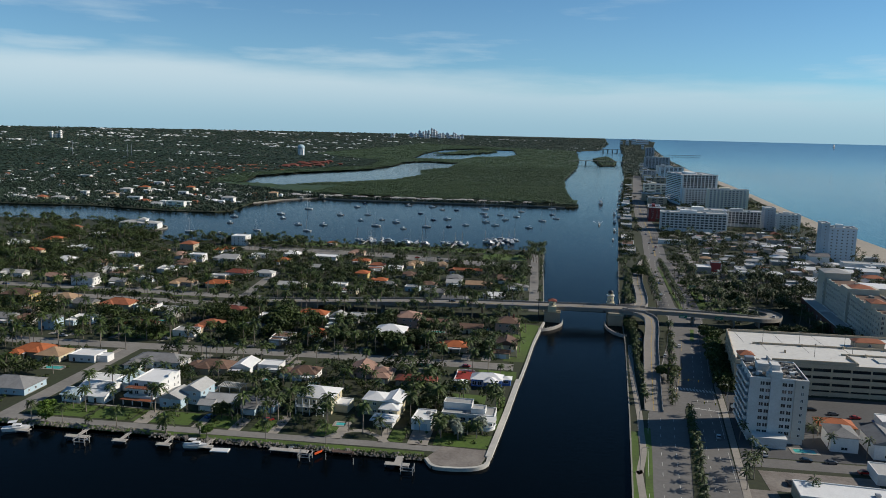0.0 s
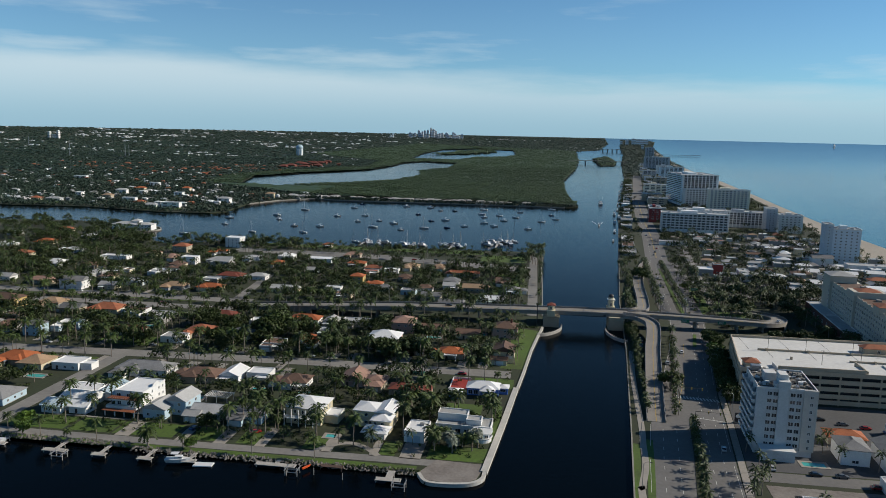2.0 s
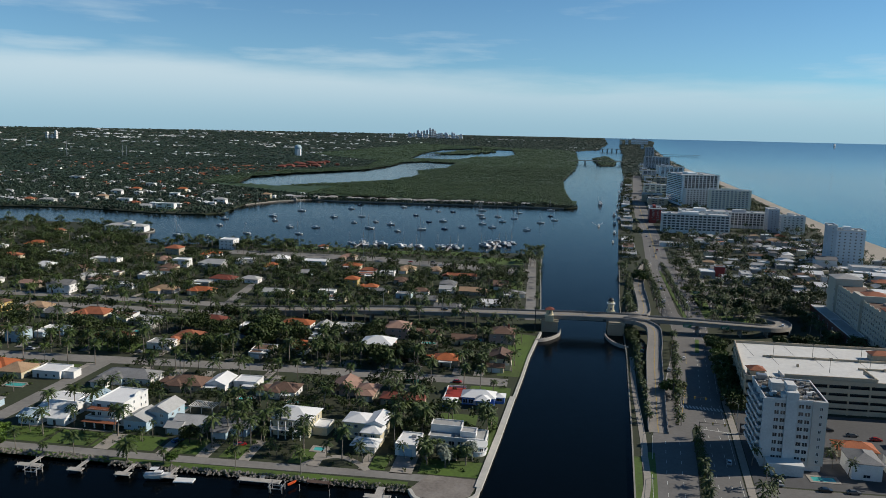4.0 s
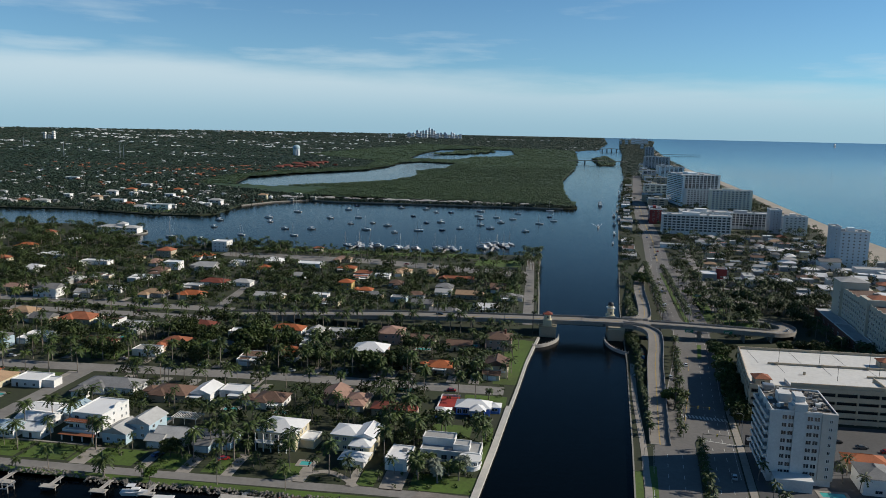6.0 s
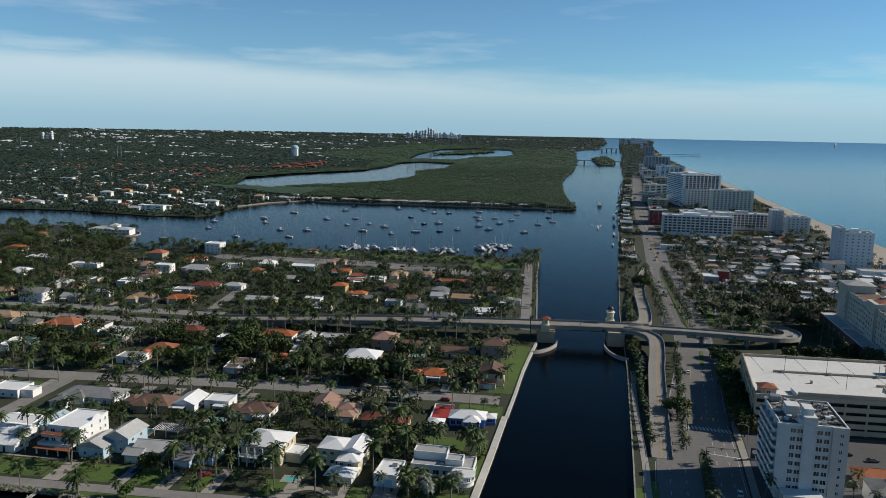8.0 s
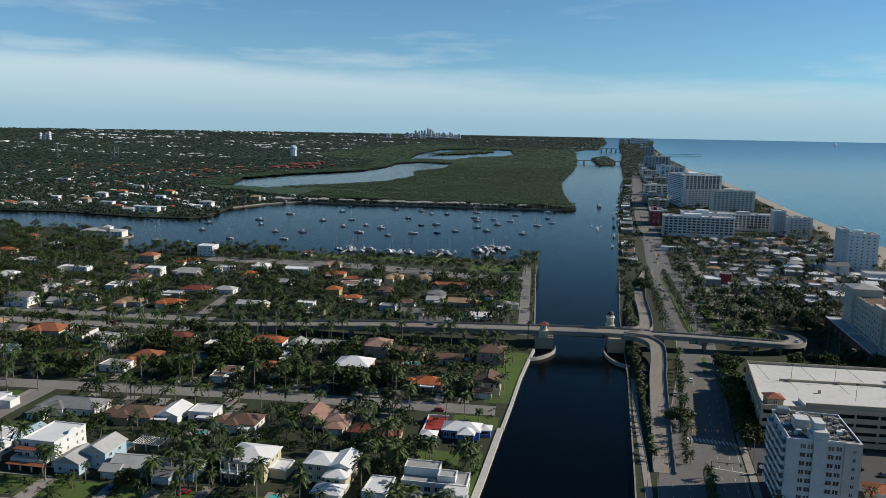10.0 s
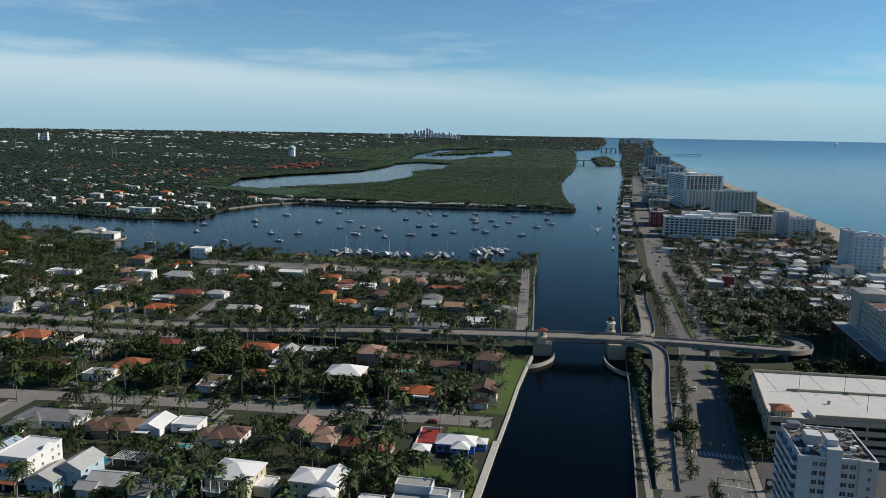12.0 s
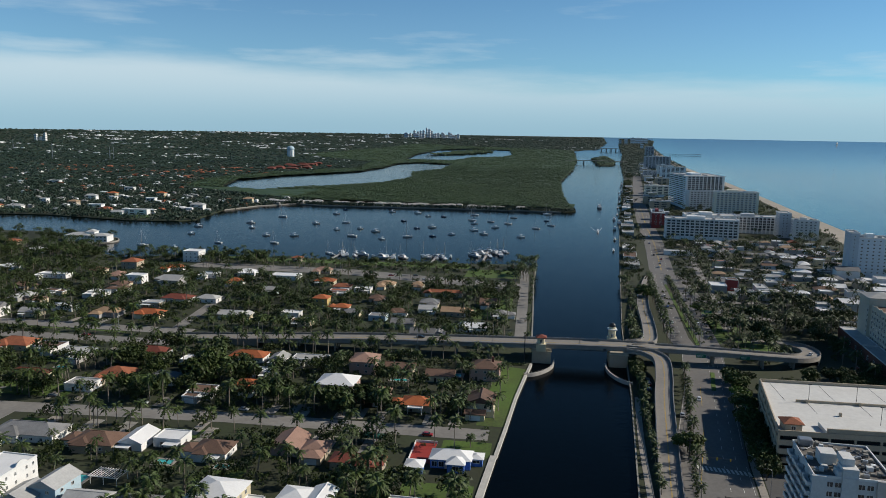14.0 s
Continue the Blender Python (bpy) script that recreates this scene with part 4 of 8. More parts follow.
def tall_white_house():
    """Three-storey white house with curved parapets and terracotta-tiled balconies."""
    ob = thing("house", -169.5, 300, 0, -3, "three-storey white house with terracotta balcony roofs", "house", "houses")
    boxes("wall", [(-6, 7, -8, 9, -0.3, 9.2)], WALL["white"], ob)
    roof_on(ob, "flat", 13, 17, 9.2, ROOF["white"], 0.5, 0.5)
    bm = bmesh.new()
    bmesh.ops.create_cone(bm, cap_ends=True, segments=24, radius1=3.2, radius2=3.2, depth=0.3, matrix=Matrix.Translation((6.83, 2, 7.9)) @ Matrix.Rotation(radians(90), 4, "Y"))
    part("curved_parapet", bm, M["trim"], ob)
    boxes("balcony", [(-8, 6, -11.5, -8, 2.9, 3.2), (-7, 5, -10.5, -8, 5.9, 6.2), (-8, -7.7, -11.5, -8, 3.2, 4.1), (-8, 6, -11.5, -11.2, 3.2, 4.1), (-7, 5, -10.5, -10.2, 6.2, 7.1)], M["trim"], ob)
    v, f = hip_roof(13, 2.4, 6.9, 0.8, 0.2)
    mesh_ob("balcony_roof", [(a - 1, b - 9.4, c) for a, b, c in v], f, ROOF["terracotta"], ob)
    v, f = hip_roof(15, 2.0, 2.6, 0.6, 0.2)
    mesh_ob("porch_roof", [(a - 1, b - 12.2, c) for a, b, c in v], f, ROOF["terracotta"], ob)
    for k in range(4):
        boxes("porch_post", [(-7.8 + k * 4.4, -7.4 + k * 4.4, -12.8, -12.4, 0, 2.6)], M["trim"], ob)
    for fl in range(3):
        for x in (-4, 0.5, 4.5):
            add_window(ob, x, -8, 0.4 + 3 * fl, 1.8, 2.0)
        for y in (-5, -1, 4, 7):
            add_window(ob, 7, y, 1.0 + 3 * fl, 0.9, 1.3, 90)
    block(-181, -160, 285, 311)


def white_roof_house():
    """Rambling low white house under four gabled metal roofs with a covered terrace."""
    ob = thing("house", -194, 300, 0, -4, "rambling white house under pale ribbed metal roofs", "house", "houses")
    for n, (x, y, w, d, h) in enumerate(((-5, 9, 13, 10, 3.4), (5.5, 11, 9, 14, 3.2), (-1, -1, 14, 9, 3.9), (-6, -10, 9, 9, 3.1), (5, -9, 8, 7, 2.9))):
        boxes("wall" if n == 0 else "wing", [(x - w / 2, x + w / 2, y - d / 2, y + d / 2, -0.3, h)], WALL["white"], ob)
        r = roof_on(ob, "gable", w, d, h + 0.05 + 0.02 * n, ROOF["white"] if n % 2 == 0 else WALL["pale_blue"], x, y, 1.7, "roof" if n == 0 else "wing_roof")
        k = int(max(w, d) / 1.2)
        # standing seams across the slopes
        bm = bmesh.new()
        W, D = (w / 2 + 0.6, d / 2 + 0.6) if w >= d else (d / 2 + 0.6, w / 2 + 0.6)
        for q in range(k + 1):
            u = -W + 2 * W * q / k
            for sg in (-1, 1):
                a, b = (u, sg * D, h + 0.1 + 0.02 * n), (u, 0, h + 1.8 + 0.02 * n)
                if d > w:
                    a, b = (-a[1], a[0], a[2]), (-b[1], b[0], b[2])
                beam_into(bm, (a[0] + x, a[1] + y, a[2]), (b[0] + x, b[1] + y, b[2]), 0.05, 4)
        part("seam", bm, M["trim"], r)
    for x in (-8.5, -4, 0.5):
        add_window(ob, x, -14.5 if x < -3 else -5.5, 0.9, 1.8, 1.4)
    for y in (-9, 0, 8, 14):
        add_window(ob, 10 if y > 4 else (9 if y < -5 else 6), y, 0.9, 1.5, 1.3, 90)
    add_door(ob, 4.5, -12.5, 1.1, 2.1, 0, M["dark_timber"])
    block(-206, -183, 284, 319)


def twin_gable_house():
    """Pale blue house: a tall gabled rear block and a lower front block under a long slope."""
    ob = thing("house", -153, 294, 0, -4, "pale blue house with two pale grey gabled roofs", "house", "houses")
    boxes("wall", [(-1, 8, 0, 12, -0.3, 6.2)], WALL["pale_blue"], ob)
    boxes("front_block", [(-8, 2, -6, 5, -0.3, 4.2)], WALL["pale_blue"], ob)
    for nm, x, y, w, d, h, rise in (("roof", 3.5, 6, 9, 12, 6.25, 2.4), ("front_roof", -3, -0.5, 10, 11, 4.25, 2.3)):
        roof_on(ob, "gable", w, d, h, ROOF["pale"], x, y, rise, nm)
        for sg in (-1, 1):
            yy = y + sg * d / 2
            mesh_ob("gable_wall", [(x - w / 2, yy, h - 0.05), (x + w / 2, yy, h - 0.05), (x, yy, h + rise * 0.88), (x - w / 2, yy - sg * 0.2, h - 0.05), (x + w / 2, yy - sg * 0.2, h - 0.05), (x, yy - sg * 0.2, h + rise * 0.88)],
                    [(0, 1, 2), (5, 4, 3), (0, 2, 5, 3), (1, 4, 5, 2)], WALL["pale_blue"], ob)
    for x, y, z, t in ((-5.5, -6, 1, 0), (-1, -6, 1, 0), (5, 0, 1, 0), (5, 0, 4.0, 0), (8, 3, 1, 90), (8, 8, 1, 90), (8, 3, 4.0, 90), (8, 8, 4.0, 90), (-3, -6, 3.6, 0)):
        add_window(ob, x, y, z, 1.4, 1.3, t)
    add_door(ob, 1, -6, 1.0, 2.1, 0, M["dark_timber"])
    block(-162, -144, 287, 307)
    p = thing("pergola", -139, 313, 0, -4, "white slatted garden pergola over a terrace", "pergola")
    for sx in (-5, 0, 5):
        for sy in (-3, 3):
            boxes("post", [(sx - 0.1, sx + 0.1, sy - 0.1, sy + 0.1, 0, 2.7)], M["trim"], p)
    for sy in (-3, 3):
        boxes("beam", [(-5.6, 5.6, sy - 0.1, sy + 0.1, 2.7, 2.95)], M["trim"], p)
    for k in range(12):
        boxes("slat", [(-5.4 + k * 0.98 - 0.12, -5.4 + k * 0.98 + 0.12, -3.6, 3.6, 2.96, 3.1)], M["trim"], p)
    block(-146, -132, 308, 318)


def lake_villa():
    ob = thing("villa", -470, 815, 0, 8, "large white waterfront villa with pale hipped roofs", "house", "houses")
    for nm, x0, x1, y0, y1, h in (("wall", -22, 4, -10, 10, 6.4), ("wing", 4, 24, -14, 2, 6.4), ("tower", -2, 7, -4, 6, 9.4)):
        boxes(nm, [(x0, x1, y0, y1, -0.3, h)], WALL["white"], ob)
        roof_on(ob, "hip", x1 - x0, y1 - y0, h + 0.05, ROOF["pale"], (x0 + x1) / 2, (y0 + y1) / 2, 2.2, nm + "_roof")
    for fl in range(2):
        for k in range(6):
            add_window(ob, -19.5 + k * 4, -10, 1 + 3.1 * fl, 1.8, 1.6)
        for k in range(5):
            add_window(ob, 6 + k * 4, -14, 1 + 3.1 * fl, 1.8, 1.6)
    block(-497, -442, 795, 832)


white_hip_villa()
three_roof_villa()
flat_garage()
modern_villa()
blue_house()
white_roof_house()
twin_gable_house()
tall_white_house()
lake_villa()
w3 = house(-308, 722, 15, 14, 3, "flat", "white", "white", label="three-storey white cubic house with roof terrace")
hut = house(-218, 742, 9, 6, 1, "hip", "terracotta", "tan", label="small tan park hut with a terracotta roof")


# ---- lawns, paths and yards ----
def lawn(x0, x1, y0, y1, name="lawn", mat="grass", label="mown green lawn", z=0.035):
    return slab(name, [(x0, y0), (x1, y0), (x1, y1), (x0, y1)], z, -0.2, M[mat], label, name.replace("_", " "))


lawn(-216, -42, 260.5, 264.3, "verge", label="grass verge between lane and rocky shore")
for a, b in ((-212, -186), (-184, -166), (-165, -140), (-133, -118), (-114, -104), (-88, -80), (-58, -52), (-40, -17)):
    lawn(a, b, 271.5, 284)
slab("lawn", [(-20, 384), (-8.4, 384), (-1.4, 462), (-16, 466)], 0.035, -0.2, M["grass"], "long mown lawn along the seawall", "lawn")
for a, b, c, d in ((-31, -12, 353, 367), (-19, -15.4, 290, 330), (-40, -24, 318, 330), (-205, -195, 300, 360), (-255, -226, 352, 360), (-120, -60, 736, 757), (-290, -125, 736, 752), (-60, -16, 700, 735),
                   (-40, -16, 560, 640), (-262, -240, 430, 440), (-245, -205, 384, 400), (-700, -240, 489, 491), (-150, -125, 352, 360), (-112, -96, 318, 330)):
    lawn(a, b, c, d)
for x, y0, y1, w in ((-120, 270, 284, 5), (-104, 270, 288, 4), (-78, 270, 287, 4), (-60, 270, 284, 3), (-46, 270, 287, 8), (-136, 270, 284, 4), (-29, 382, 392, 5), (-70, 382, 395, 5), (-98, 382, 394, 5), (-130, 355, 368, 4), (-80, 356, 368, 4), (-160, 270, 284, 6)):
    lawn(x - w / 2, x + w / 2, y0, y1, "driveway", "pavement", "pale paved driveway up to a house", 0.06)
pave = random.Random(61)
for x in range(-330, -30, 17):
    for y0, y1 in ((349, 363), (381, 392), (455, 467), (504, 516)):
        u = x + pave.uniform(-5, 5)
        if is_free(u, (y0 + y1) / 2, 2.0) and pave.random() < 0.6 and not (y0 > 450 and u > -205):
            lawn(u - 2, u + pave.uniform(1.5, 4), y0, y1, "driveway", pave.choice(("pavement", "old_asphalt", "concrete")), "pale paved driveway up to a house", 0.06)
ribbon("driveway_loop", smooth_line([(-82, 270.5, 0.09), (-78, 276, 0.09), (-71, 279.5, 0.09), (-64, 276.5, 0.09), (-58, 270.5, 0.09)]), 2.6, 0.09, M["pavement"], "curved pale driveway before a villa", "driveway", 0.2)
lawn(-200, -160, 285, 286, "garden_path", "pavement", "pale garden path", 0.05)
slab("turning_place", [(-41, 259), (-37.5, 254.5), (-30, 253.6), (-23, 255.0), (-20, 258), (-18.9, 264), (-18.6, 270), (-36, 270.8)], RZ + 0.02, -0.2, M["patched"], "patched asphalt turning place at the lane's end", "road")


def seawall(name, line, width, top, mat, label):
    pts = [(p[0], p[1], top) for p in line]
    return ribbon(name, pts, width, top, M[mat], label, "seawall", thick=3.0)


seawall("seawall_west", [(0.6, 471), (-2.4, 445), (-5.0, 420), (-7.6, 383), (-9.9, 355)], 1.3, 0.5, "seawall", "pale concrete seawall cap")
seawall("seawall_promenade", [(-10.6, 355), (-13.8, 312), (-16.5, 280), (-17.9, 264)], 2.4, 0.45, "seawall", "pale paved promenade on the seawall")
seawall("seawall_corner", smooth_line([(-17.6, 264), (-18.0, 259), (-20.0, 255.8), (-23.6, 253.8), (-30, 252.6), (-37, 253.2), (-40.6, 259)]), 1.3, 0.4, "seawall", "rounded concrete seawall corner")
seawall("seawall_north", [(0.2, 500), (-1, 600), (-2.6, 684), (-2, 735)], 0.9, 0.45, "concrete", "concrete seawall along the bank street")
seawall("seawall_east", [(4, -300), (32.4, 242), (39, 320), (47.8, 433), (54.8, 555), (78.6, 835), (106.6, 1158)], 0.55, 0.5, "concrete", "concrete seawall along the beach side of the waterway")
seawall("seawall_villa", smooth_line([(-500, 836), (-462, 838), (-447, 830), (-440, 815), (-446, 802), (-470, 790)]), 1.2, 0.5, "concrete", "curved seawall round the villa's point")
ribbon("pavement_east", smooth_line([(28, 60, 0.1), (35.8, 244, 0.1), (37.0, 262, 0.1), (40.2, 280, 0.1), (41.6, 300, 0.1), (43.2, 320, 0.1), (46.2, 380, 0.1), (50.3, 430, 0.1)]), 2.5, 0.1, M["pavement"], "winding waterside footpath", "pavement")
ribbon("pavement_ocean_drive", [(51.5, 60), (62.5, 180), (70.5, 246), (75.5, 286), (81, 330), (84.5, 362), (97.5, 450)], 2.6, 0.14, M["pavement"], "pale pavement along the carriageway", "pavement", thick=0.3)


def swimming_pool(x, y, w, d, rz=0):
    ob = thing("swimming_pool", x, y, 0, rz, "turquoise swimming pool with a pale stone surround", "swimming pool", "pools")
    boxes("surround", [(-w / 2 - 1.2, w / 2 + 1.2, -d / 2 - 1.2, -d / 2, -0.2, 0.2), (-w / 2 - 1.2, w / 2 + 1.2, d / 2, d / 2 + 1.2, -0.2, 0.2), (-w / 2 - 1.2, -w / 2, -d / 2, d / 2, -0.2, 0.2), (w / 2, w / 2 + 1.2, -d / 2, d / 2, -0.2, 0.2)], M["pavement"], ob)
    boxes("pool_water", [(-w / 2, w / 2, -d / 2, d / 2, -0.2, 0.1)], M["pool"], ob)
    block(x - w / 2 - 1.5, x + w / 2 + 1.5, y - d / 2 - 1.5, y + d / 2 + 1.5)


for p in ((102.5, 292.5, 8, 3.4), (-238, 327, 9, 4), (-151, 313, 7, 5.5), (-106, 330, 5, 3), (-80, 284.5, 4, 3), (-62, 434, 8, 3), (-36, 446, 6, 4), (-128, 330, 6, 3.5), (-232, 423, 6, 3)):
    swimming_pool(*p)
tent = thing("garden_tent", -58, 361, 0, 0, "dark green canvas garden tent", "tent")
v, f = hip_roof(8, 4.5, 2.4, 1.2, 0.1)
mesh_ob("canopy", v, f, matte("green canvas", (0.01, 0.10, 0.07), 0.8, 0.5, 3, 0.2), tent)
for sx in (-3.8, 3.8):
    for sy in (-2, 2):
        bm = bmesh.new()
        cyl_into(bm, sx, sy, 0, 2.4, 0.05, 0.05, 6)
        part("pole", bm, M["steel"], tent)

# ---- bridge and ramps ----
DECK = [(-205, 484, 0.2), (-150, 482, 3.6), (-95, 479.5, 7.0), (-40, 482, 8.0), (0, 484, 8.4), (26, 485.3, 8.6), (52, 486.6, 8.4), (66, 487, 8.15)]
LOOP = [(66, 487, 8.15), (95, 487.8, 7.4), (125, 488.6, 6.3), (141, 493, 4.9), (150, 505, 3.4), (152, 522, 1.9), (143, 536, 0.8), (128, 540, 0.15)]


def offset_line(line, s):
    out, n = [], len(line)
    for i, p in enumerate(line):
        a, b = Vector(line[max(i - 1, 0)]), Vector(line[min(i + 1, n - 1)])
        d = b - a
        q = Vector((d.y, -d.x, 0)).normalized()
        out.append((p[0] + q.x * s, p[1] + q.y * s, p[2]))
    return out


def carriageway(name, label, line, width, walls=4.2, girder=1.1):
    """An elevated roadway: deck, girders, parapets with posts, retaining walls where it is low."""
    line = smooth_line(line, 5)
    ob = thing(name, 0, 0, 0, 0, label, "bridge" if name == "bridge" else "ramp", kind="structure")
    ribbon("deck", line, width, 0, M["deck_concrete"], "", "", 0.35, parent=ob)
    for s in (-width / 2 + 0.25, width / 2 - 0.25):
        side = [(x, y, z + 0.9) for x, y, z in offset_line(line, s)]
        ribbon("parapet", side, 0.35, 0, M["deck_concrete"], "", "", 0.95, parent=ob)
        rail = [(x, y, z + 0.35) for x, y, z in side]
        ribbon("rail", rail, 0.12, 0, M["steel"], "", "", 0.12, parent=ob)
        fascia = [(x, y, z - 1.25) for x, y, z in side if z > walls]
        if len(fascia) > 1:
            ribbon("girder", fascia, 0.5, 0, M["concrete"], "", "", girder, parent=ob)
    runs, run = [], []
    for p in line:
        if p[2] <= walls:
            run.append(p)
        elif run:
            runs.append(run)
            run = []
    runs.append(run)
    for run in runs:
        if len(run) > 1:
            for s in (-width / 2 + 0.3, width / 2 - 0.3):
                ribbon("retaining_wall", [(x, y, z - 0.3) for x, y, z in offset_line(run, s)], 0.4, 0, M["concrete"], "", "", max(p[2] for p in run) + 0.4, parent=ob)
    for s in (-0.12, 0.12):
        ribbon("centre_line", [(x, y, z + 0.012) for x, y, z in offset_line(line, s)], 0.12, 0, M["yellow_paint"], "", "", 0.01, parent=ob)
    return ob, line


bridge, deck_line = carriageway("bridge", "concrete bascule road bridge over the waterway", DECK, 13.5)
loop_ramp, loop_line = carriageway("ramp_loop", "narrow concrete loop ramp curling down from the bridge", LOOP, 9.6)
for x in (-130, -108, -86, -64, -42, -22, 72, 96, 118, 136):
    path, half, under = (deck_line, 6.3, bridge) if x < 66 else (loop_line, 4.4, loop_ramp)
    k = min(range(len(path)), key=lambda i: abs(path[i][0] - x) + (900 if path[i][1] > 500 else 0))
    px_, py_, pz_ = path[k]
    bm = bmesh.new()
    for dy in (-half * 0.7, 0, half * 0.7):
        cyl_into(bm, px_, py_ + dy, -1, pz_ - 1.6, 0.5, 0.5, 10)
    box_into(bm, px_ - 0.7, px_ + 0.7, py_ - half, py_ + half, pz_ - 1.7, pz_ - 0.4)
    part("pier", bm, M["concrete"], under)
for x0, x1 in ((0.8, 10.8), (41, 50.5)):
    boxes("bascule_pier", [(x0, x1, 476.5, 493, -4, 7.2), (x0 - 0.4, x1 + 0.4, 476, 493.5, 5.6, 6.1)], WALL["tan"], bridge, bevel=0.15)
boxes("lifting_joint", [(25.8, 26.1, 479, 491.6, 8.6, 8.66)], M["dark_metal"], bridge)
bm = bmesh.new()
for k in range(9):
    box_into(bm, 12 + k * 3.1, 12.3 + k * 3.1, 479.2, 491.4, 6.7, 8.2)
for y in (479.4, 485.2, 491.2):
    box_into(bm, 12, 39.5, y - 0.25, y + 0.25, 6.6, 8.2)
part("lifting_truss", bm, M["dark_metal"], bridge)


def bridge_house(x, y, z, dome):
    ob = thing("bridge_house", x, y, z, 0, "cream bridge tender's tower with a " + ("dark domed lantern" if dome else "red tiled hat roof"), "tower")
    h = 6.0 if dome else 4.6
    boxes("base", [(-2.6, 2.6, -2.6, 2.6, -2.4, 1.6)], WALL["cream"], ob, bevel=0.1)
    bm = bmesh.new()
    cyl_into(bm, 0, 0, 1.6, h, 2.1, 2.0, 8)
    part("shaft", bm, WALL["cream"], ob)
    boxes("cornice", [(-2.5, 2.5, -2.5, 2.5, h, h + 0.35)], M["trim"], ob, bevel=0.08)
    for k in range(4):
        add_window(ob, 2.0 * math.sin(radians(90 * k)), -2.0 * math.cos(radians(90 * k)), 2.2, 1.2, 1.8, 90 * k)
    if dome:
        bm = bmesh.new()
        cyl_into(bm, 0, 0, h + 0.35, h + 2.2, 1.7, 1.6, 8)
        part("lantern", bm, WALL["cream"], ob)
        bm = bmesh.new()
        bmesh.ops.create_uvsphere(bm, u_segments=14, v_segments=8, radius=1.8, matrix=Matrix.Translation((0, 0, h + 2.2)) @ Matrix.Diagonal((1, 1, 0.85, 1)))
        part("dome", bm, M["dark_metal"], ob)
    else:
        v, f = hip_roof(4.4, 4.4, h + 0.4, 1.5, 0.6)
        mesh_ob("roof", v, f, ROOF["red"], ob)
    return ob


bridge_house(5.5, 476.6, 8.6, False)
bridge_house(43.5, 495.5, 8.6, True)


def fender(points):
    ob = thing("fender_wall", 0, 0, 0, 0, "curved timber fender wall guarding a bridge pier", "fender")
    ribbon("fender_face", [(x, y, 0.9) for x, y in smooth_line2(points)], 0.7, 0, M["timber"], "", "", 2.6, parent=ob)
    for x, y in smooth_line2(points)[::2]:
        bm = bmesh.new()
        cyl_into(bm, x, y, -3, 1.6, 0.18, 0.18, 7)
        part("pile", bm, M["timber"], ob)


def smooth_line2(points):
    return [(p[0], p[1]) for p in smooth_line(points)]


fender([(-2.5, 452), (3, 455), (8, 461), (11.5, 469), (12.5, 478)])
fender([(50, 448), (45.5, 452), (42, 458), (39.5, 467), (39, 478)])
carriageway("ramp_south", "concrete ramp curving down from the bridge", [(50, 481, 8.3), (58, 480, 8.0), (64, 474, 7.5), (66, 464, 7.0), (63.5, 440, 5.8), (60.5, 420, 4.7), (55.5, 376, 2.4), (51.5, 340, 0.6), (50, 325, 0.15)], 8.2)
carriageway("ramp_north", "concrete ramp curving up to the bridge", [(52, 492, 8.3), (60, 496, 8.0), (65, 506, 7.4), (68, 530, 6.2), (70.5, 562, 5.0), (73, 600, 3.9), (77.5, 640, 2.6), (86, 690, 1.1), (96, 740, 0.15)], 8.0)
block(-210, 165, 472, 494)
block(44, 74, 320, 482)
block(56, 92, 486, 700)
block(140, 162, 488, 556)


# ---- condominium tower by the carriageway ----
def balcony_mesh(w, d, solid=True):
    bm = bmesh.new()
    box_into(bm, -w / 2, w / 2, -d, 0, -0.2, 0)
    box_into(bm, -w / 2, w / 2, -d, -d + 0.12, 0, 1.05)
    box_into(bm, -w / 2, -w / 2 + 0.12, -d + 0.12, 0, 0, 1.05)
    box_into(bm, w / 2 - 0.12, w / 2, -d + 0.12, 0, 0, 1.05)
    me = bpy.data.meshes.new("balcony")
    bm.to_mesh(me)
    bm.free()
    me.materials.append(M["trim"])
    return me


def add_balcony(parent, me, x, y, z, turn):
    ob = new("balcony", me)
    ob.parent = parent
    ob.matrix_basis = pose(x, y, z, 0, 0, turn)


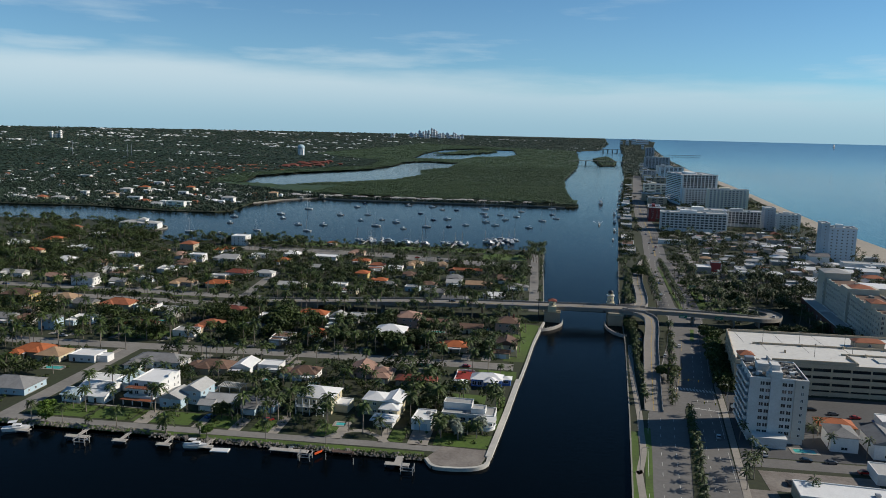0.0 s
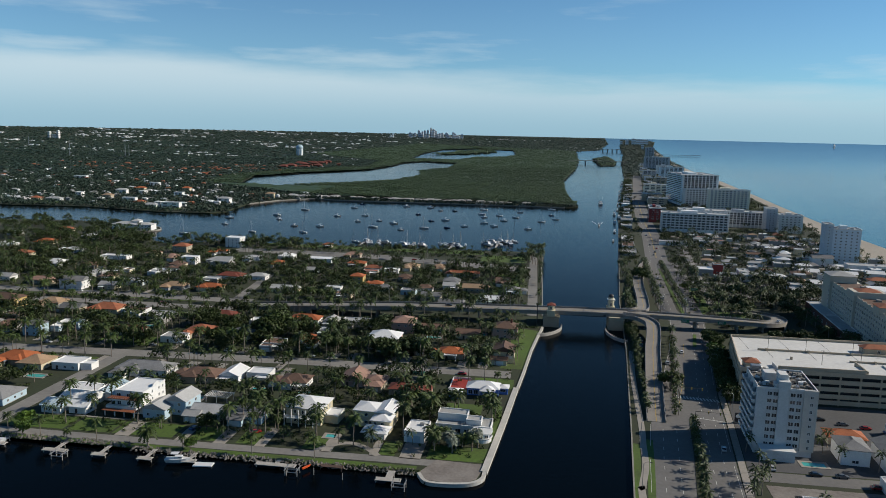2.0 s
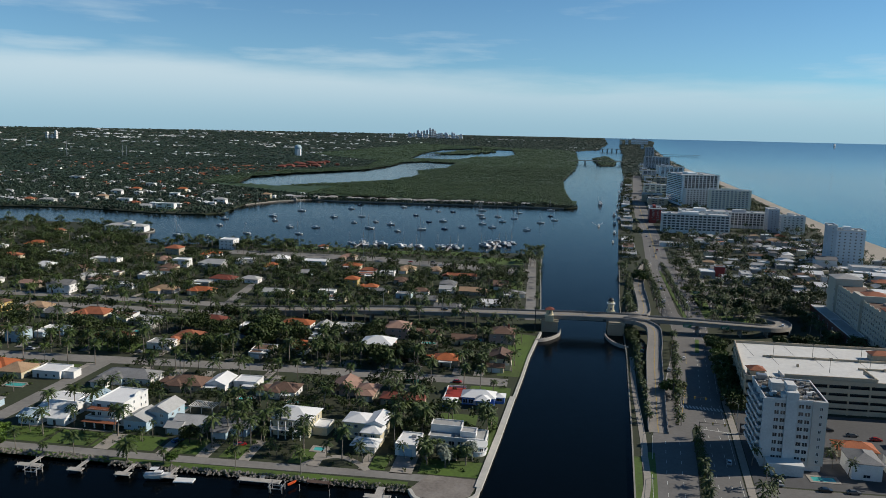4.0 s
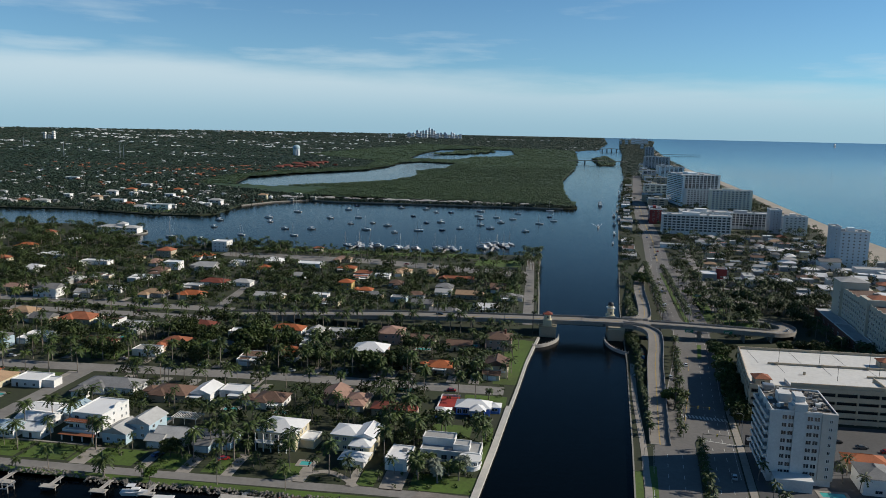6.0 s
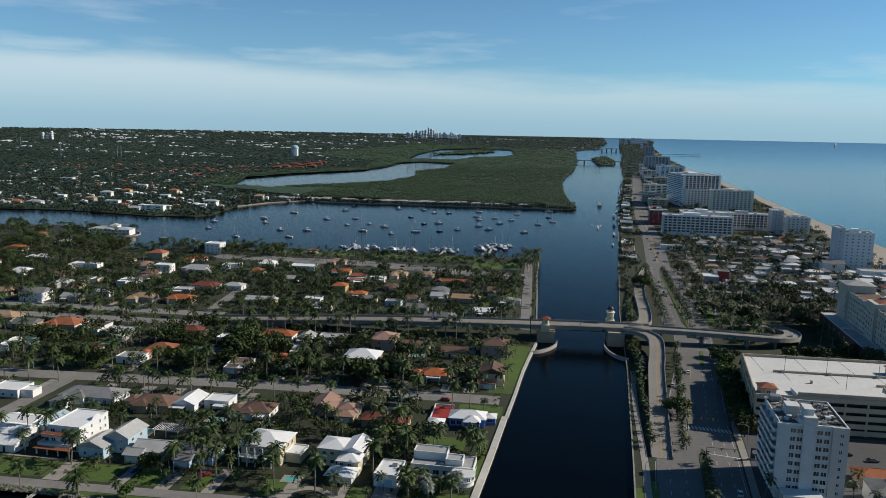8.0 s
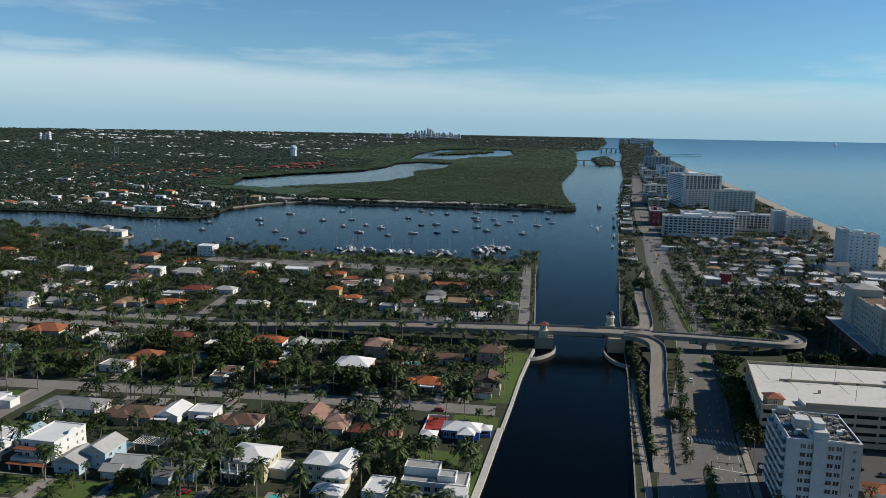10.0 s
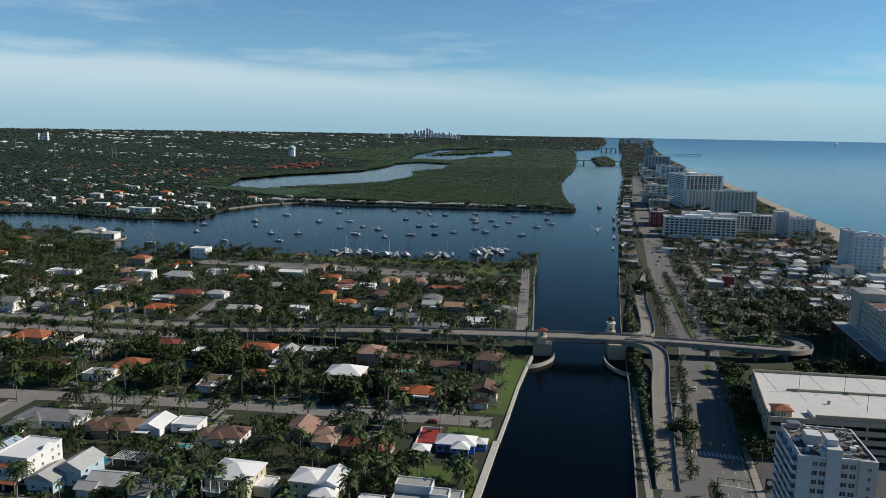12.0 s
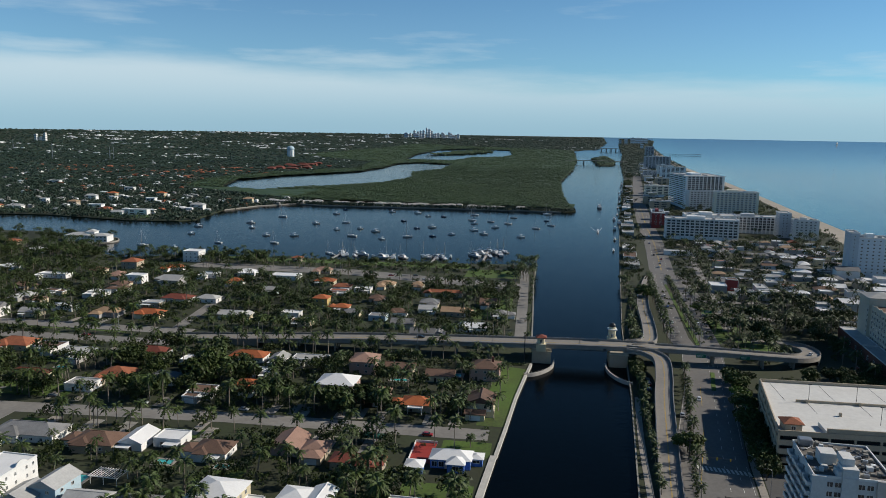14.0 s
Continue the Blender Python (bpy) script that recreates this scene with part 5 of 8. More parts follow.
def condo():
    ob = thing("condominium", 93, 311, 0, -4, "nine-storey white condominium tower with a cluttered grey roof", "apartment building")
    white = matte("aged white render", (0.70, 0.70, 0.68), 0.8, 0.18, 1.4, 0.22)
    cream = WALL["cream"]
    h = 26.0
    boxes("wall", [(-9.5, 11.2, -11.5, 13, -0.3, h)], white, ob)
    # upright bands of the south front: proud fins with window strips between them
    boxes("south_fin", [(-10.2, -6.2, -12.2, -11.5, 2.5, h + 0.6)], white, ob)
    boxes("south_fin", [(-2.4, 1.6, -12.2, -11.5, 2.5, h + 0.6)], white, ob)
    boxes("south_fin", [(6.6, 11.6, -12.2, -11.5, 2.5, h + 0.6)], matte("warm white render", (0.66, 0.60, 0.53), 0.8, 0.2, 1.5, 0.15), ob)
    boxes("parapet", [(-9.7, 11.5, -11.7, -11.3, h, h + 0.7), (-9.7, 11.5, 12.9, 13.2, h, h + 0.7), (-9.7, -9.4, -11.3, 12.9, h, h + 0.7), (11.1, 11.5, -11.3, 12.9, h, h + 0.7)], M["trim"], ob)
    boxes("roof", [(-9.4, 11.1, -11.3, 12.9, h, h + 0.15)], matte("dirty roof felt", (0.12, 0.11, 0.10), 0.95, 0.5, 2, 0.55, stain=(0.24, 0.22, 0.19)), ob)
    boxes("podium", [(-8, 4, -18, -12.3, -0.3, 4.0)], white, ob)
    boxes("podium_roof", [(-8.2, 4.2, -18.2, -12.3, 4.0, 4.35)], M["trim"], ob)
    for fl in range(8):
        z = 3.4 + fl * 2.85
        for x in (-5.4, -3.2, 2.9, 5.1):
            add_window(ob, x, -11.5, z, 1.85, 1.6)
        add_window(ob, 9.4, -12.2, z, 1.1, 1.3)
        for y in (-8, -2, 4, 10):
            add_window(ob, 11.2, y, z, 1.6, 1.3, 90)
            add_window(ob, -9.5, y + 1, z - 0.4, 2.0, 1.9, 270)
    bal = balcony_mesh(5.2, 1.7)
    for fl in range(8):
        for y in (-8.2, -2.2, 3.8, 9.8):
            add_balcony(ob, bal, -9.5, y, 3.0 + fl * 2.85, 270)
    # lift house, tanks and clutter on the roof
    boxes("lift_house", [(-6, -1.5, -3, 2, h + 0.15, h + 3.6)], white, ob, bevel=0.05)
    boxes("stair_house", [(-2.4, 1.8, -12.0, -6.5, h + 0.15, h + 3.2), (-2.0, 1.2, -9.5, -4.0, h + 3.2, h + 5.2), (-3.6, -2.4, -11.4, -7.5, h + 0.15, h + 2.2)], white, ob, bevel=0.05)
    boxes("water_tank", [(-8.6, -4.6, 9.5, 12.5, h + 0.15, h + 2.4)], M["steel"], ob, bevel=0.25)
    rng = random.Random(5)
    for k in range(85):
        x, y = rng.uniform(-8.5, 10), rng.uniform(-10.5, 12)
        if -6.5 < x < 2 and (-3.5 < y < 2.5 or y < -8):
            continue
        s, t = rng.uniform(0.25, 0.9), rng.uniform(0.25, 0.9)
        boxes("roof_unit", [(x - s, x + s, y - t, y + t, h + 0.15, h + rng.uniform(0.6, 1.5))], rng.choice([M["steel"], M["dark_metal"], M["concrete"], M["trim"]]), ob, bevel=0.08)
    for k in range(26):
        x, y = rng.uniform(-6, 9), rng.uniform(-8, 10)
        bm = bmesh.new()
        beam_into(bm, (x, y, h + 0.5), (x + rng.uniform(-4, 4), y + rng.uniform(-4, 4), h + rng.uniform(0.4, 0.9)), 0.14, 6)
        part("duct", bm, M["steel"], ob)
    block(80, 107, 288, 328)


condo()


# ---- parking garage ----
def garage():
    ob = thing("parking_garage", 0, 0, 0, 0, "beige four-level parking garage with a pale open roof deck", "parking garage")
    beige = matte("beige precast", (0.52, 0.43, 0.31), 0.8, 0.15, 1.2, 0.15)
    deck = matte("pale roof deck", (0.70, 0.69, 0.655), 0.8, 0.05, 0.6, 0.18, stain=(0.62, 0.61, 0.57))
    S, N, E = 361.0, 420.0, 196.0
    west = lambda y: 91.5 + (y - S) * 9.0 / 59.0

    def level(name, z0, z1, inset, mat):
        poly = [(west(S) + inset, S + inset), (E - inset, S + inset), (E - inset, N - inset), (west(N) + inset, N - inset)]
        n = len(poly)
        vs = [(x, y, z) for z in (z0, z1) for x, y in poly]
        mesh_ob(name, vs, [(3, 2, 1, 0), (4, 5, 6, 7)] + [(i, (i + 1) % n, n + (i + 1) % n, n + i) for i in range(n)], mat, ob)

    # near-black block added inside the open levels; its colour stands for their shade
    level("core", -0.3, 13.4, 2.5, M["dark_metal"])
    for k, z in enumerate((3.0, 6.4, 9.8)):
        level("floor_slab", z, z + 0.35, 0.3, M["concrete"])
    level("roof_deck", 13.6, 14.2, 0.2, deck)
    for k, z in enumerate((0.2, 3.1, 6.5, 9.9, 13.5)):
        t = 2.05 if k < 4 else 2.0
        for name, a, b in (("spandrel_south", (west(S), S), (E, S)), ("spandrel_north", (west(N), N), (E, N)), ("spandrel_west", (west(S), S), (west(N), N)), ("spandrel_east", (E, S), (E, N))):
            ribbon("spandrel", [(a[0], a[1], z + t), (b[0], b[1], z + t)], 0.4, 0, beige, "", "", t, parent=ob)
    n = 12
    for k in range(n + 1):
        x = west(S) + (E - west(S)) * k / n
        boxes("column", [(x - 0.35, x + 0.35, S - 0.25, S + 0.35, -0.3, 13.5)], beige, ob)
    for k in range(10):
        y = S + 59 * k / 9
        boxes("column", [(west(y) - 0.3, west(y) + 0.4, y - 0.4, y + 0.4, -0.3, 15.0)], beige, ob)
    # the raised half-deck, its edge wall and the kerb lines
    boxes("upper_deck", [(108, 146, 362, 371, 14.25, 15.8)], deck, ob)
    boxes("upper_wall", [(108, 146, 361.3, 361.9, 13.6, 17.0), (146.1, 146.6, 361.3, 376, 13.6, 16.8)], beige, ob)
    for x in (104, 124, 144, 164, 184):
        boxes("deck_joint", [(x, x + 0.22, 397, 419, 14.2, 14.215)], M["dark_metal"], ob)
        boxes("deck_joint", [(x + 8, x + 8.22, 384, 395.8, 14.2, 14.215)], M["dark_metal"], ob)
    boxes("deck_wall", [(108, 196, 396, 396.5, 14.2, 15.2)], beige, ob)
    boxes("deck_wall", [(146.7, 196, 383, 383.5, 14.2, 15.1)], beige, ob)
    boxes("drive_ramp", [(160, 195, 372, 380, 14.0, 14.8)], deck, ob)
    for x, y in ((112, 396), (132, 396), (152, 396), (172, 396), (120, 383), (138, 372), (158, 383)):
        boxes("bollard", [(x - 0.5, x + 0.5, y - 0.9, y - 0.1, 14.2, 15.6)], WALL["tan"], ob, bevel=0.05)
    for x, y, w in ((97, 366, 6), (166, 402, 14)):
        boxes("stair_tower", [(x - w / 2, x + w / 2, y - 3, y + 3, 14.2, 17.4)], beige, ob)
        v, f = hip_roof(w, 6, 17.4, 1.6, 0.7)
        mesh_ob("tower_roof", [(a + x, b + y, c) for a, b, c in v], f, ROOF["terracotta"], ob)
        add_window(ob, x, y - 3, 15, 1.6, 1.5)
    block(88, 200, 356, 424)
    for x, y in ((113, 396.8), (131, 396.8), (153, 396.8), (175, 396.8), (131, 374), (152, 383.8)):
        lamp = thing("deck_lamp", x, y, 14.2, 0, "slim dark lamp mast on the garage roof deck", "lamp", "garage lamps")
        bm = bmesh.new()
        cyl_into(bm, 0, 0, 0, 7.5, 0.11, 0.07, 7)
        part("mast", bm, M["dark_metal"], lamp)
        boxes("head", [(-0.7, 0.7, -0.2, 0.2, 7.4, 7.6)], M["dark_metal"], lamp)


garage()


# ---- hotels and apartment blocks along the beach ----
def tower_block(name, label, x, y, w, d, floors, rz, wall,  step=4.2, fh=3.1, ww=2.4, wh=1.7, balconies=(), sides=(0, 270), top=True, category="hotel", ground=4.0, cap=None, fins=False, strips=False):
    ob = thing(name, x, y, 0, rz, label, category, "beach hotels")
    h = ground + floors * fh
    boxes("wall", [(-w / 2, w / 2, -d / 2, d / 2, -0.3, h)], wall, ob)
    boxes("parapet", [(-w / 2 - 0.3, w / 2 + 0.3, -d / 2 - 0.3, -d / 2 + 0.3, h, h + 1.1), (-w / 2 - 0.3, w / 2 + 0.3, d / 2 - 0.3, d / 2 + 0.3, h, h + 1.1), (-w / 2 - 0.3, -w / 2 + 0.3, -d / 2 + 0.3, d / 2 - 0.3, h, h + 1.1), (w / 2 - 0.3, w / 2 + 0.3, -d / 2 + 0.3, d / 2 - 0.3, h, h + 1.1)], cap or M["trim"], ob)
    boxes("roof", [(-w / 2 + 0.3, w / 2 - 0.3, -d / 2 + 0.3, d / 2 - 0.3, h, h + 0.2)], ROOF["pale"], ob)
    facade(ob, w, d, ground - 0.6, floors, step, wh, ww, sides, fh)
    for turn in balconies:
        length, off = (w, d / 2) if turn in (0, 180) else (d, w / 2)
        n = max(1, int((length - 1.2) / step))
        me = balcony_mesh(step * 0.86, 1.3)
        c, s = math.cos(radians(turn)), math.sin(radians(turn))
        for fl in range(floors):
            for k in range(n):
                u = (k - (n - 1) / 2) * step
                add_balcony(ob, me, u * c + off * s, u * s - off * c, ground - 0.1 + fl * fh, turn)
    if fins:
        n = max(1, int((w - 1.2) / step))
        for k in range(n + 1):
            u = (k - n / 2) * step
            boxes("pilaster", [(u - 0.6, u + 0.6, -d / 2 - 1.0, -d / 2 - 0.01, 0, h + 0.3)], cap or M["trim"], ob)
        for fl in range(2, floors, 3):
            boxes("ledge", [(-w / 2, w / 2, -d / 2 - 0.6, -d / 2 - 0.02, ground + fl * fh - 0.5, ground + fl * fh - 0.15)], cap or M["trim"], ob)
    if strips:
        for fl in range(floors):
            boxes("window_strip", [(-w / 2 - 0.05, -w / 2 + 0.3, -d / 2 + 3, d / 2 - 3, ground + fl * fh + 0.8, ground + fl * fh + 2.0)], M["glass"], ob)
    if top:
        boxes("lift_house", [(-w * 0.2, w * 0.05, -d * 0.15, d * 0.2, h + 0.2, h + 3.4)], wall, ob)
        boxes("roof_unit", [(w * 0.15, w * 0.15 + 3, -d * 0.2, 0, h + 0.2, h + 2)], M["steel"], ob, bevel=0.1)
        boxes("roof_unit", [(-w * 0.4, -w * 0.4 + 3, -d * 0.1, d * 0.2, h + 0.2, h + 1.7)], M["steel"], ob, bevel=0.1)
    a = radians(rz)
    hw, hd = abs(w / 2 * math.cos(a)) + abs(d / 2 * math.sin(a)), abs(w / 2 * math.sin(a)) + abs(d / 2 * math.cos(a))
    block(x - hw - 2, x + hw + 2, y - hd - 2, y + hd + 2)
    return ob


pale_blue_white = matte("blue-white hotel render", (0.90, 0.98, 1.0), 0.75, 0.05, 0.8, 0.12)
cream_white = matte("cream hotel render", (1.0, 0.92, 0.74), 0.75, 0.05, 0.8, 0.12)
grey_white = matte("grey-white hotel render", (0.95, 0.95, 0.93), 0.75, 0.05, 0.8, 0.12)
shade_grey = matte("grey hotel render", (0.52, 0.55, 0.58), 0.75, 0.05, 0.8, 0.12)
tower_block("hotel", "tall blue-white beach hotel with recessed window bays", 252, 1399, 62, 100, 15, 6, pale_blue_white, 6.2, 3.2, 4.4, 2.9, fins=True, sides=(0,), strips=True)
tower_block("hotel_podium", "white lower front wing of a beach hotel", 260, 1342, 60, 14, 8, 6, WALL["white"], 5.2, 3.2, 3.0, 1.7, top=False, sides=(0,))
tower_block("apartment_block", "cream beach apartment block with white balconies", 282, 1250, 62, 22, 10, -6, cream_white, 5.6, 3.2, 3.0, 1.9, balconies=(0,), category="apartment building")
tower_block("hotel", "long white six-storey hotel with wide windows", 183, 985, 80, 24, 6, -5, grey_white, 5.2, 3.2, 3.6, 2.2, fins=True)
tower_block("hotel_wing", "rear wing of a white hotel", 202, 1035, 60, 30, 6, -5, grey_white, 6, 3.2, 3.2, 2.0, sides=(0,))
tower_block("hotel_wing", "low dark-windowed hotel wing towards the beach", 258, 1062, 64, 22, 5, -5, shade_grey, 4.6, 3.2, 3.4, 2.2, fins=True)
tower_block("parking_block", "dark red parking block beside a hotel", 150, 1100, 16, 50, 5, -5, WALL["red"], 6, 3.0, 3, 1.4, category="parking building")
tower_block("apartment_tower", "narrow grey apartment slab", 286, 1029, 13, 24, 8, -5, shade_grey, 4, 3.1, 1.4, 1.3, category="apartment building", top=False)
tower_block("apartment_block", "white balconied beach apartment block", 305, 1012, 28, 18, 6, -5, WALL["white"], 4.8, 3.1, 2.2, 1.6, balconies=(0,), category="apartment building")
tower_block("apartment_tower", "pale blue twelve-storey beachside tower", 285, 778, 25, 20, 10, -8, matte("pale blue render", (0.66, 0.77, 0.84), 0.75, 0.05, 0.8, 0.12), 4.6, 3.0, 1.5, 1.2, category="apartment building")
tower_block("apartment_tower", "taller service shaft of a beachside tower", 269, 778, 7, 20, 11, -8, matte("blue-grey render", (0.50, 0.60, 0.67), 0.75, 0.05, 0.8, 0.12), 9, 3.1, 1.2, 1.0, category="apartment building", top=False)
# far hotels up the beach
for x, y, w, d, fl, wl in ((216, 1590, 46, 24, 5, cream_white), (321, 2080, 62, 24, 10, pale_blue_white), (278, 2180, 36, 24, 5, shade_grey), (368, 2710, 86, 30, 12, shade_grey), (262, 1850, 30, 22, 5, WALL["tan"]),
                           (180, 1290, 30, 20, 4, WALL["tan"]), (187, 1420, 34, 24, 3, WALL["tan"]), (300, 1720, 40, 20, 4, WALL["white"]), (350, 2420, 44, 20, 7, grey_white), (455, 3600, 40, 26, 12, shade_grey)):
    far = tower_block("beach_hotel", f"distant {fl + 1}-storey block near the beach", x, y, w, d, fl, -5, wl, 11, 3.1, 7.5, 1.8, sides=(0,), category="hotel")
    far.location.z = bowl(x, y)



def old_resort():
    """The old white resort hotel: long wing with stepped towers and a low brick annex."""
    ob = thing("resort_hotel", 198, 495, 0, -4, "large cream old resort hotel with regular windows and red tiled turrets", "hotel")
    w = matte("cream resort render", (0.58, 0.54, 0.44), 0.8, 0.1, 1, 0.14)
    boxes("wall", [(-9, 9, -62, 52, -0.3, 24)], w, ob)
    boxes("end_tower", [(-10.5, 6, 44, 60, -0.3, 29)], w, ob)
    boxes("middle_tower", [(-10.5, 8, -6, 8, -0.3, 28)], w, ob)
    boxes("east_wing", [(9, 40, 20, 40, -0.3, 24)], w, ob)
    boxes("east_wing", [(9, 40, -40, -20, -0.3, 24)], w, ob)
    boxes("roof", [(-8.6, 8.6, -61.6, 43.8, 24, 24.3)], ROOF["brown"], ob)
    boxes("parapet", [(-9, -8.6, -62, 44, 24, 25.1), (8.6, 9, -62, 20, 24, 25.1), (-8.6, 8.6, -62, -61.6, 24, 25.1)], w, ob)
    boxes("parapet_crest", [(-9, -8.6, -60 + k * 7.3, -57.6 + k * 7.3, 25.1, 25.7) for k in range(14)], w, ob)
    for k in range(9):
        boxes("roof_unit", [(-4 + (k * 37 % 9), -1.5 + (k * 37 % 9), -56 + k * 10.5, -53 + k * 10.5, 24.3, 25.5)], M["dark_metal"] if k % 2 else M["concrete"], ob, bevel=0.08)
    v, f = hip_roof(16.5, 16, 29.05, 2.4, 0.6)
    mesh_ob("end_roof", [(a - 2.25, b + 52, c) for a, b, c in v], f, ROOF["pale"], ob)
    boxes("roof", [(9.2, 39.8, 20.2, 39.8, 24, 24.3)], ROOF["white"], ob)
    v, f = hip_roof(12, 10, 28.1, 1.8, 0.8)
    mesh_ob("tower_roof", [(a - 1, b + 1, c) for a, b, c in v], f, ROOF["terracotta"], ob)
    boxes("turret", [(-10, -2, -48, -38, 24, 28)], w, ob)
    v, f = hip_roof(8, 10, 28.1, 1.6, 0.6)
    mesh_ob("turret_roof", [(a - 6, b - 43, c) for a, b, c in v], f, ROOF["terracotta"], ob)
    for fl in range(7):
        for k in range(27):
            y = -59 + k * 4
            off = -10.5 if (-6 < y < 8 or y > 44) else -9
            if y < 58:
                add_window(ob, off, y, 2.2 + fl * 3.1, 1.7, 1.9, 270)
    for k in range(4):
        for fl in range(8):
            add_window(ob, -8 + k * 4, -62, 2.2 + fl * 2.8, 1.6, 1.7, 0)
    block(186, 250, 425, 560)
    an = thing("hotel_annex", 181, 508, 0, -4, "low red brick annex with a pale flat roof", "building")
    boxes("wall", [(-1, 8, -34, 54, -0.3, 6.0)], WALL["brick"], an)
    roof_on(an, "flat", 8.6, 40, 6.05, ROOF["pale"], 3.5, 33)
    roof_on(an, "flat", 8.6, 44, 6.05, ROOF["pale"], 3.5, -11, name="front_roof")
    for k in range(8):
        add_window(an, -1, -29 + k * 10, 1.2, 2.2, 2.4, 270)
    block(174, 195, 454, 566)
    garden = thing("garden_wall", 168, 478, 0, -4, "low brick garden wall before a hotel annex", "wall")
    boxes("masonry", [(-0.2, 0.2, -14, 18, -0.2, 1.8), (0.2, 7, -14.2, -13.8, -0.2, 1.8)], WALL["brick"], garden)
    boxes("coping", [(-0.3, 0.3, -14.3, 18.1, 1.8, 1.95)], M["concrete"], garden)


old_resort()


# ---- low buildings of the beach side ----
def low_building(x, y, w, d, h, wall, roof, rz=-5, kind="flat", label=None):
    ob = thing("beach_cottage", x, y, 0, rz, label or f"low {wall.replace('_', ' ')} beach building with a {roof} {kind} roof", "building", "beach cottages")
    boxes("wall", [(-w / 2, w / 2, -d / 2, d / 2, -0.3, h)], WALL[wall], ob)
    roof_on(ob, kind, w, d, h + 0.04, ROOF[roof])
    facade(ob, w, d, 0, 1, 9.0, ww=2.4, sides=(0,))
    if w > 13 and kind == "flat":
        boxes("roof_unit", [(w * 0.1, w * 0.1 + 1.6, -0.8, 0.8, h + 0.1, h + 1.1)], M["steel"], ob, bevel=0.08)
    block(x - w / 2 - 1, x + w / 2 + 1, y - d / 2 - 1, y + d / 2 + 1)


rng = random.Random(21)
for row, y in enumerate(range(588, 955, 17)):
    x = 130 + 0.1 * (y - 585) + rng.uniform(0, 14)
    while x < 310:
        w, d = rng.uniform(8, 17), rng.uniform(6.5, 10.5)
        xx, yy = x + w / 2, y + rng.uniform(-6, 6)
        wooded = yy < 645 and xx < 195
        if is_free(xx, yy, 5.5) and not wooded and rng.random() < 0.85:
            low_building(xx, yy, w, d, rng.choice([3.0, 3.2, 3.4, 5.8]), rng.choice(["white", "grey", "grey", "cream", "pale_blue", "tan"]), rng.choice(["white", "white", "pale", "pale", "pale", "grey", "grey", "tan", "brown", "terracotta"]), rz=rng.choice((-5, -5, -5, 85)), kind=rng.choice(["flat", "flat", "hip", "gable"]))
        x += w + rng.uniform(4, 12)
low_building(141, 858, 34, 9, 4.2, "white", "pale", label="long low shop row with a pale flat roof")
low_building(139, 684, 12, 15, 5.5, "grey", "white", label="grey two-storey shop with a white flat roof")
low_building(151, 692, 8, 9, 8.5, "red", "brown", label="dark red stair tower beside a shop")
low_building(259, 757, 18, 12, 8.5, "white", "grey", kind="gable", label="white two-storey lodge with a gabled grey roof")
low_building(292, 730, 40, 14, 7.0, "white", "pale", label="white terraced block with a pale flat roof")
for x, y, w, d, k, r, wl, h in ((118, 301, 10, 13, "hip", "grey", "white", 6.2), (132, 298, 10, 17, "gable", "grey", "white", 6.2), (122, 318, 14, 9, "hip", "orange", "tan", 3.2), (106, 248, 40, 12, "flat", "white", "tan", 4.6),
                                (128, 272, 18, 11, "flat", "pale", "white", 3.6), (150, 300, 11, 16, "gable", "grey", "white", 6.2), (146, 272, 14, 10, "hip", "red", "cream", 3.4), (150, 325, 16, 10, "flat", "white", "white", 3.6)):
    low_building(x, y, w, d, h, wl, r, -4, k)
# west side of the beach road: sheds and small blocks by the seawall
for k in range(26):
    y = 700 + k * 44 + rng.uniform(-8, 8)
    x = next(p[0] + (q[0] - p[0]) * (y - p[1]) / (q[1] - p[1]) for p, q in zip(EAST_BANK, EAST_BANK[1:]) if p[1] <= y < q[1]) + 11
    if y < 760:
        continue
    if rng.random() < 0.25:
        continue
    low_building(x + rng.uniform(-2, 3), y, rng.uniform(8, 16), rng.uniform(12, 34), rng.choice([3.2, 4.0, 5.0, 6.5]), rng.choice(["white", "grey", "tan", "pale_blue"]), rng.choice(["pale", "white", "grey", "brown"]))
for k in range(46):
    y = 1130 + k * 42 + rng.uniform(-10, 10)
    x = 128 + (y - 1060) * 0.103 + rng.uniform(18, 34)
    if is_free(x, y, 12):
        low_building(x, y, rng.uniform(12, 22), rng.uniform(12, 24), rng.choice([3.5, 6.5, 9.5]), rng.choice(["white", "grey", "tan", "cream"]), rng.choice(["pale", "white", "grey"]))


# ---- road markings, medians ----
def dashes(name, line, gap, length, width, z, mat="pale_paint"):
    bm_v, bm_f = [], []
    pts = [Vector((x, y, 0)) for x, y in line]
    run = 0.0
    for a, b in zip(pts, pts[1:]):
        d = (b - a)
        n = d.length
        d = d / n
        s = Vector((d.y, -d.x, 0)) * width / 2
        k = (-run) % gap
        while k < n:
            p, q = a + d * k, a + d * min(k + length, n)
            i = len(bm_v)
            bm_v += [(*(p - s).xy, z), (*(p + s).xy, z), (*(q + s).xy, z), (*(q - s).xy, z)]
            bm_f.append((i, i + 1, i + 2, i + 3))
            k += gap
        run += n
    ob = mesh_ob(name, bm_v, bm_f, M[mat])
    return tagged(ob, "painted lane markings on the asphalt", "road marking", kind="structure")


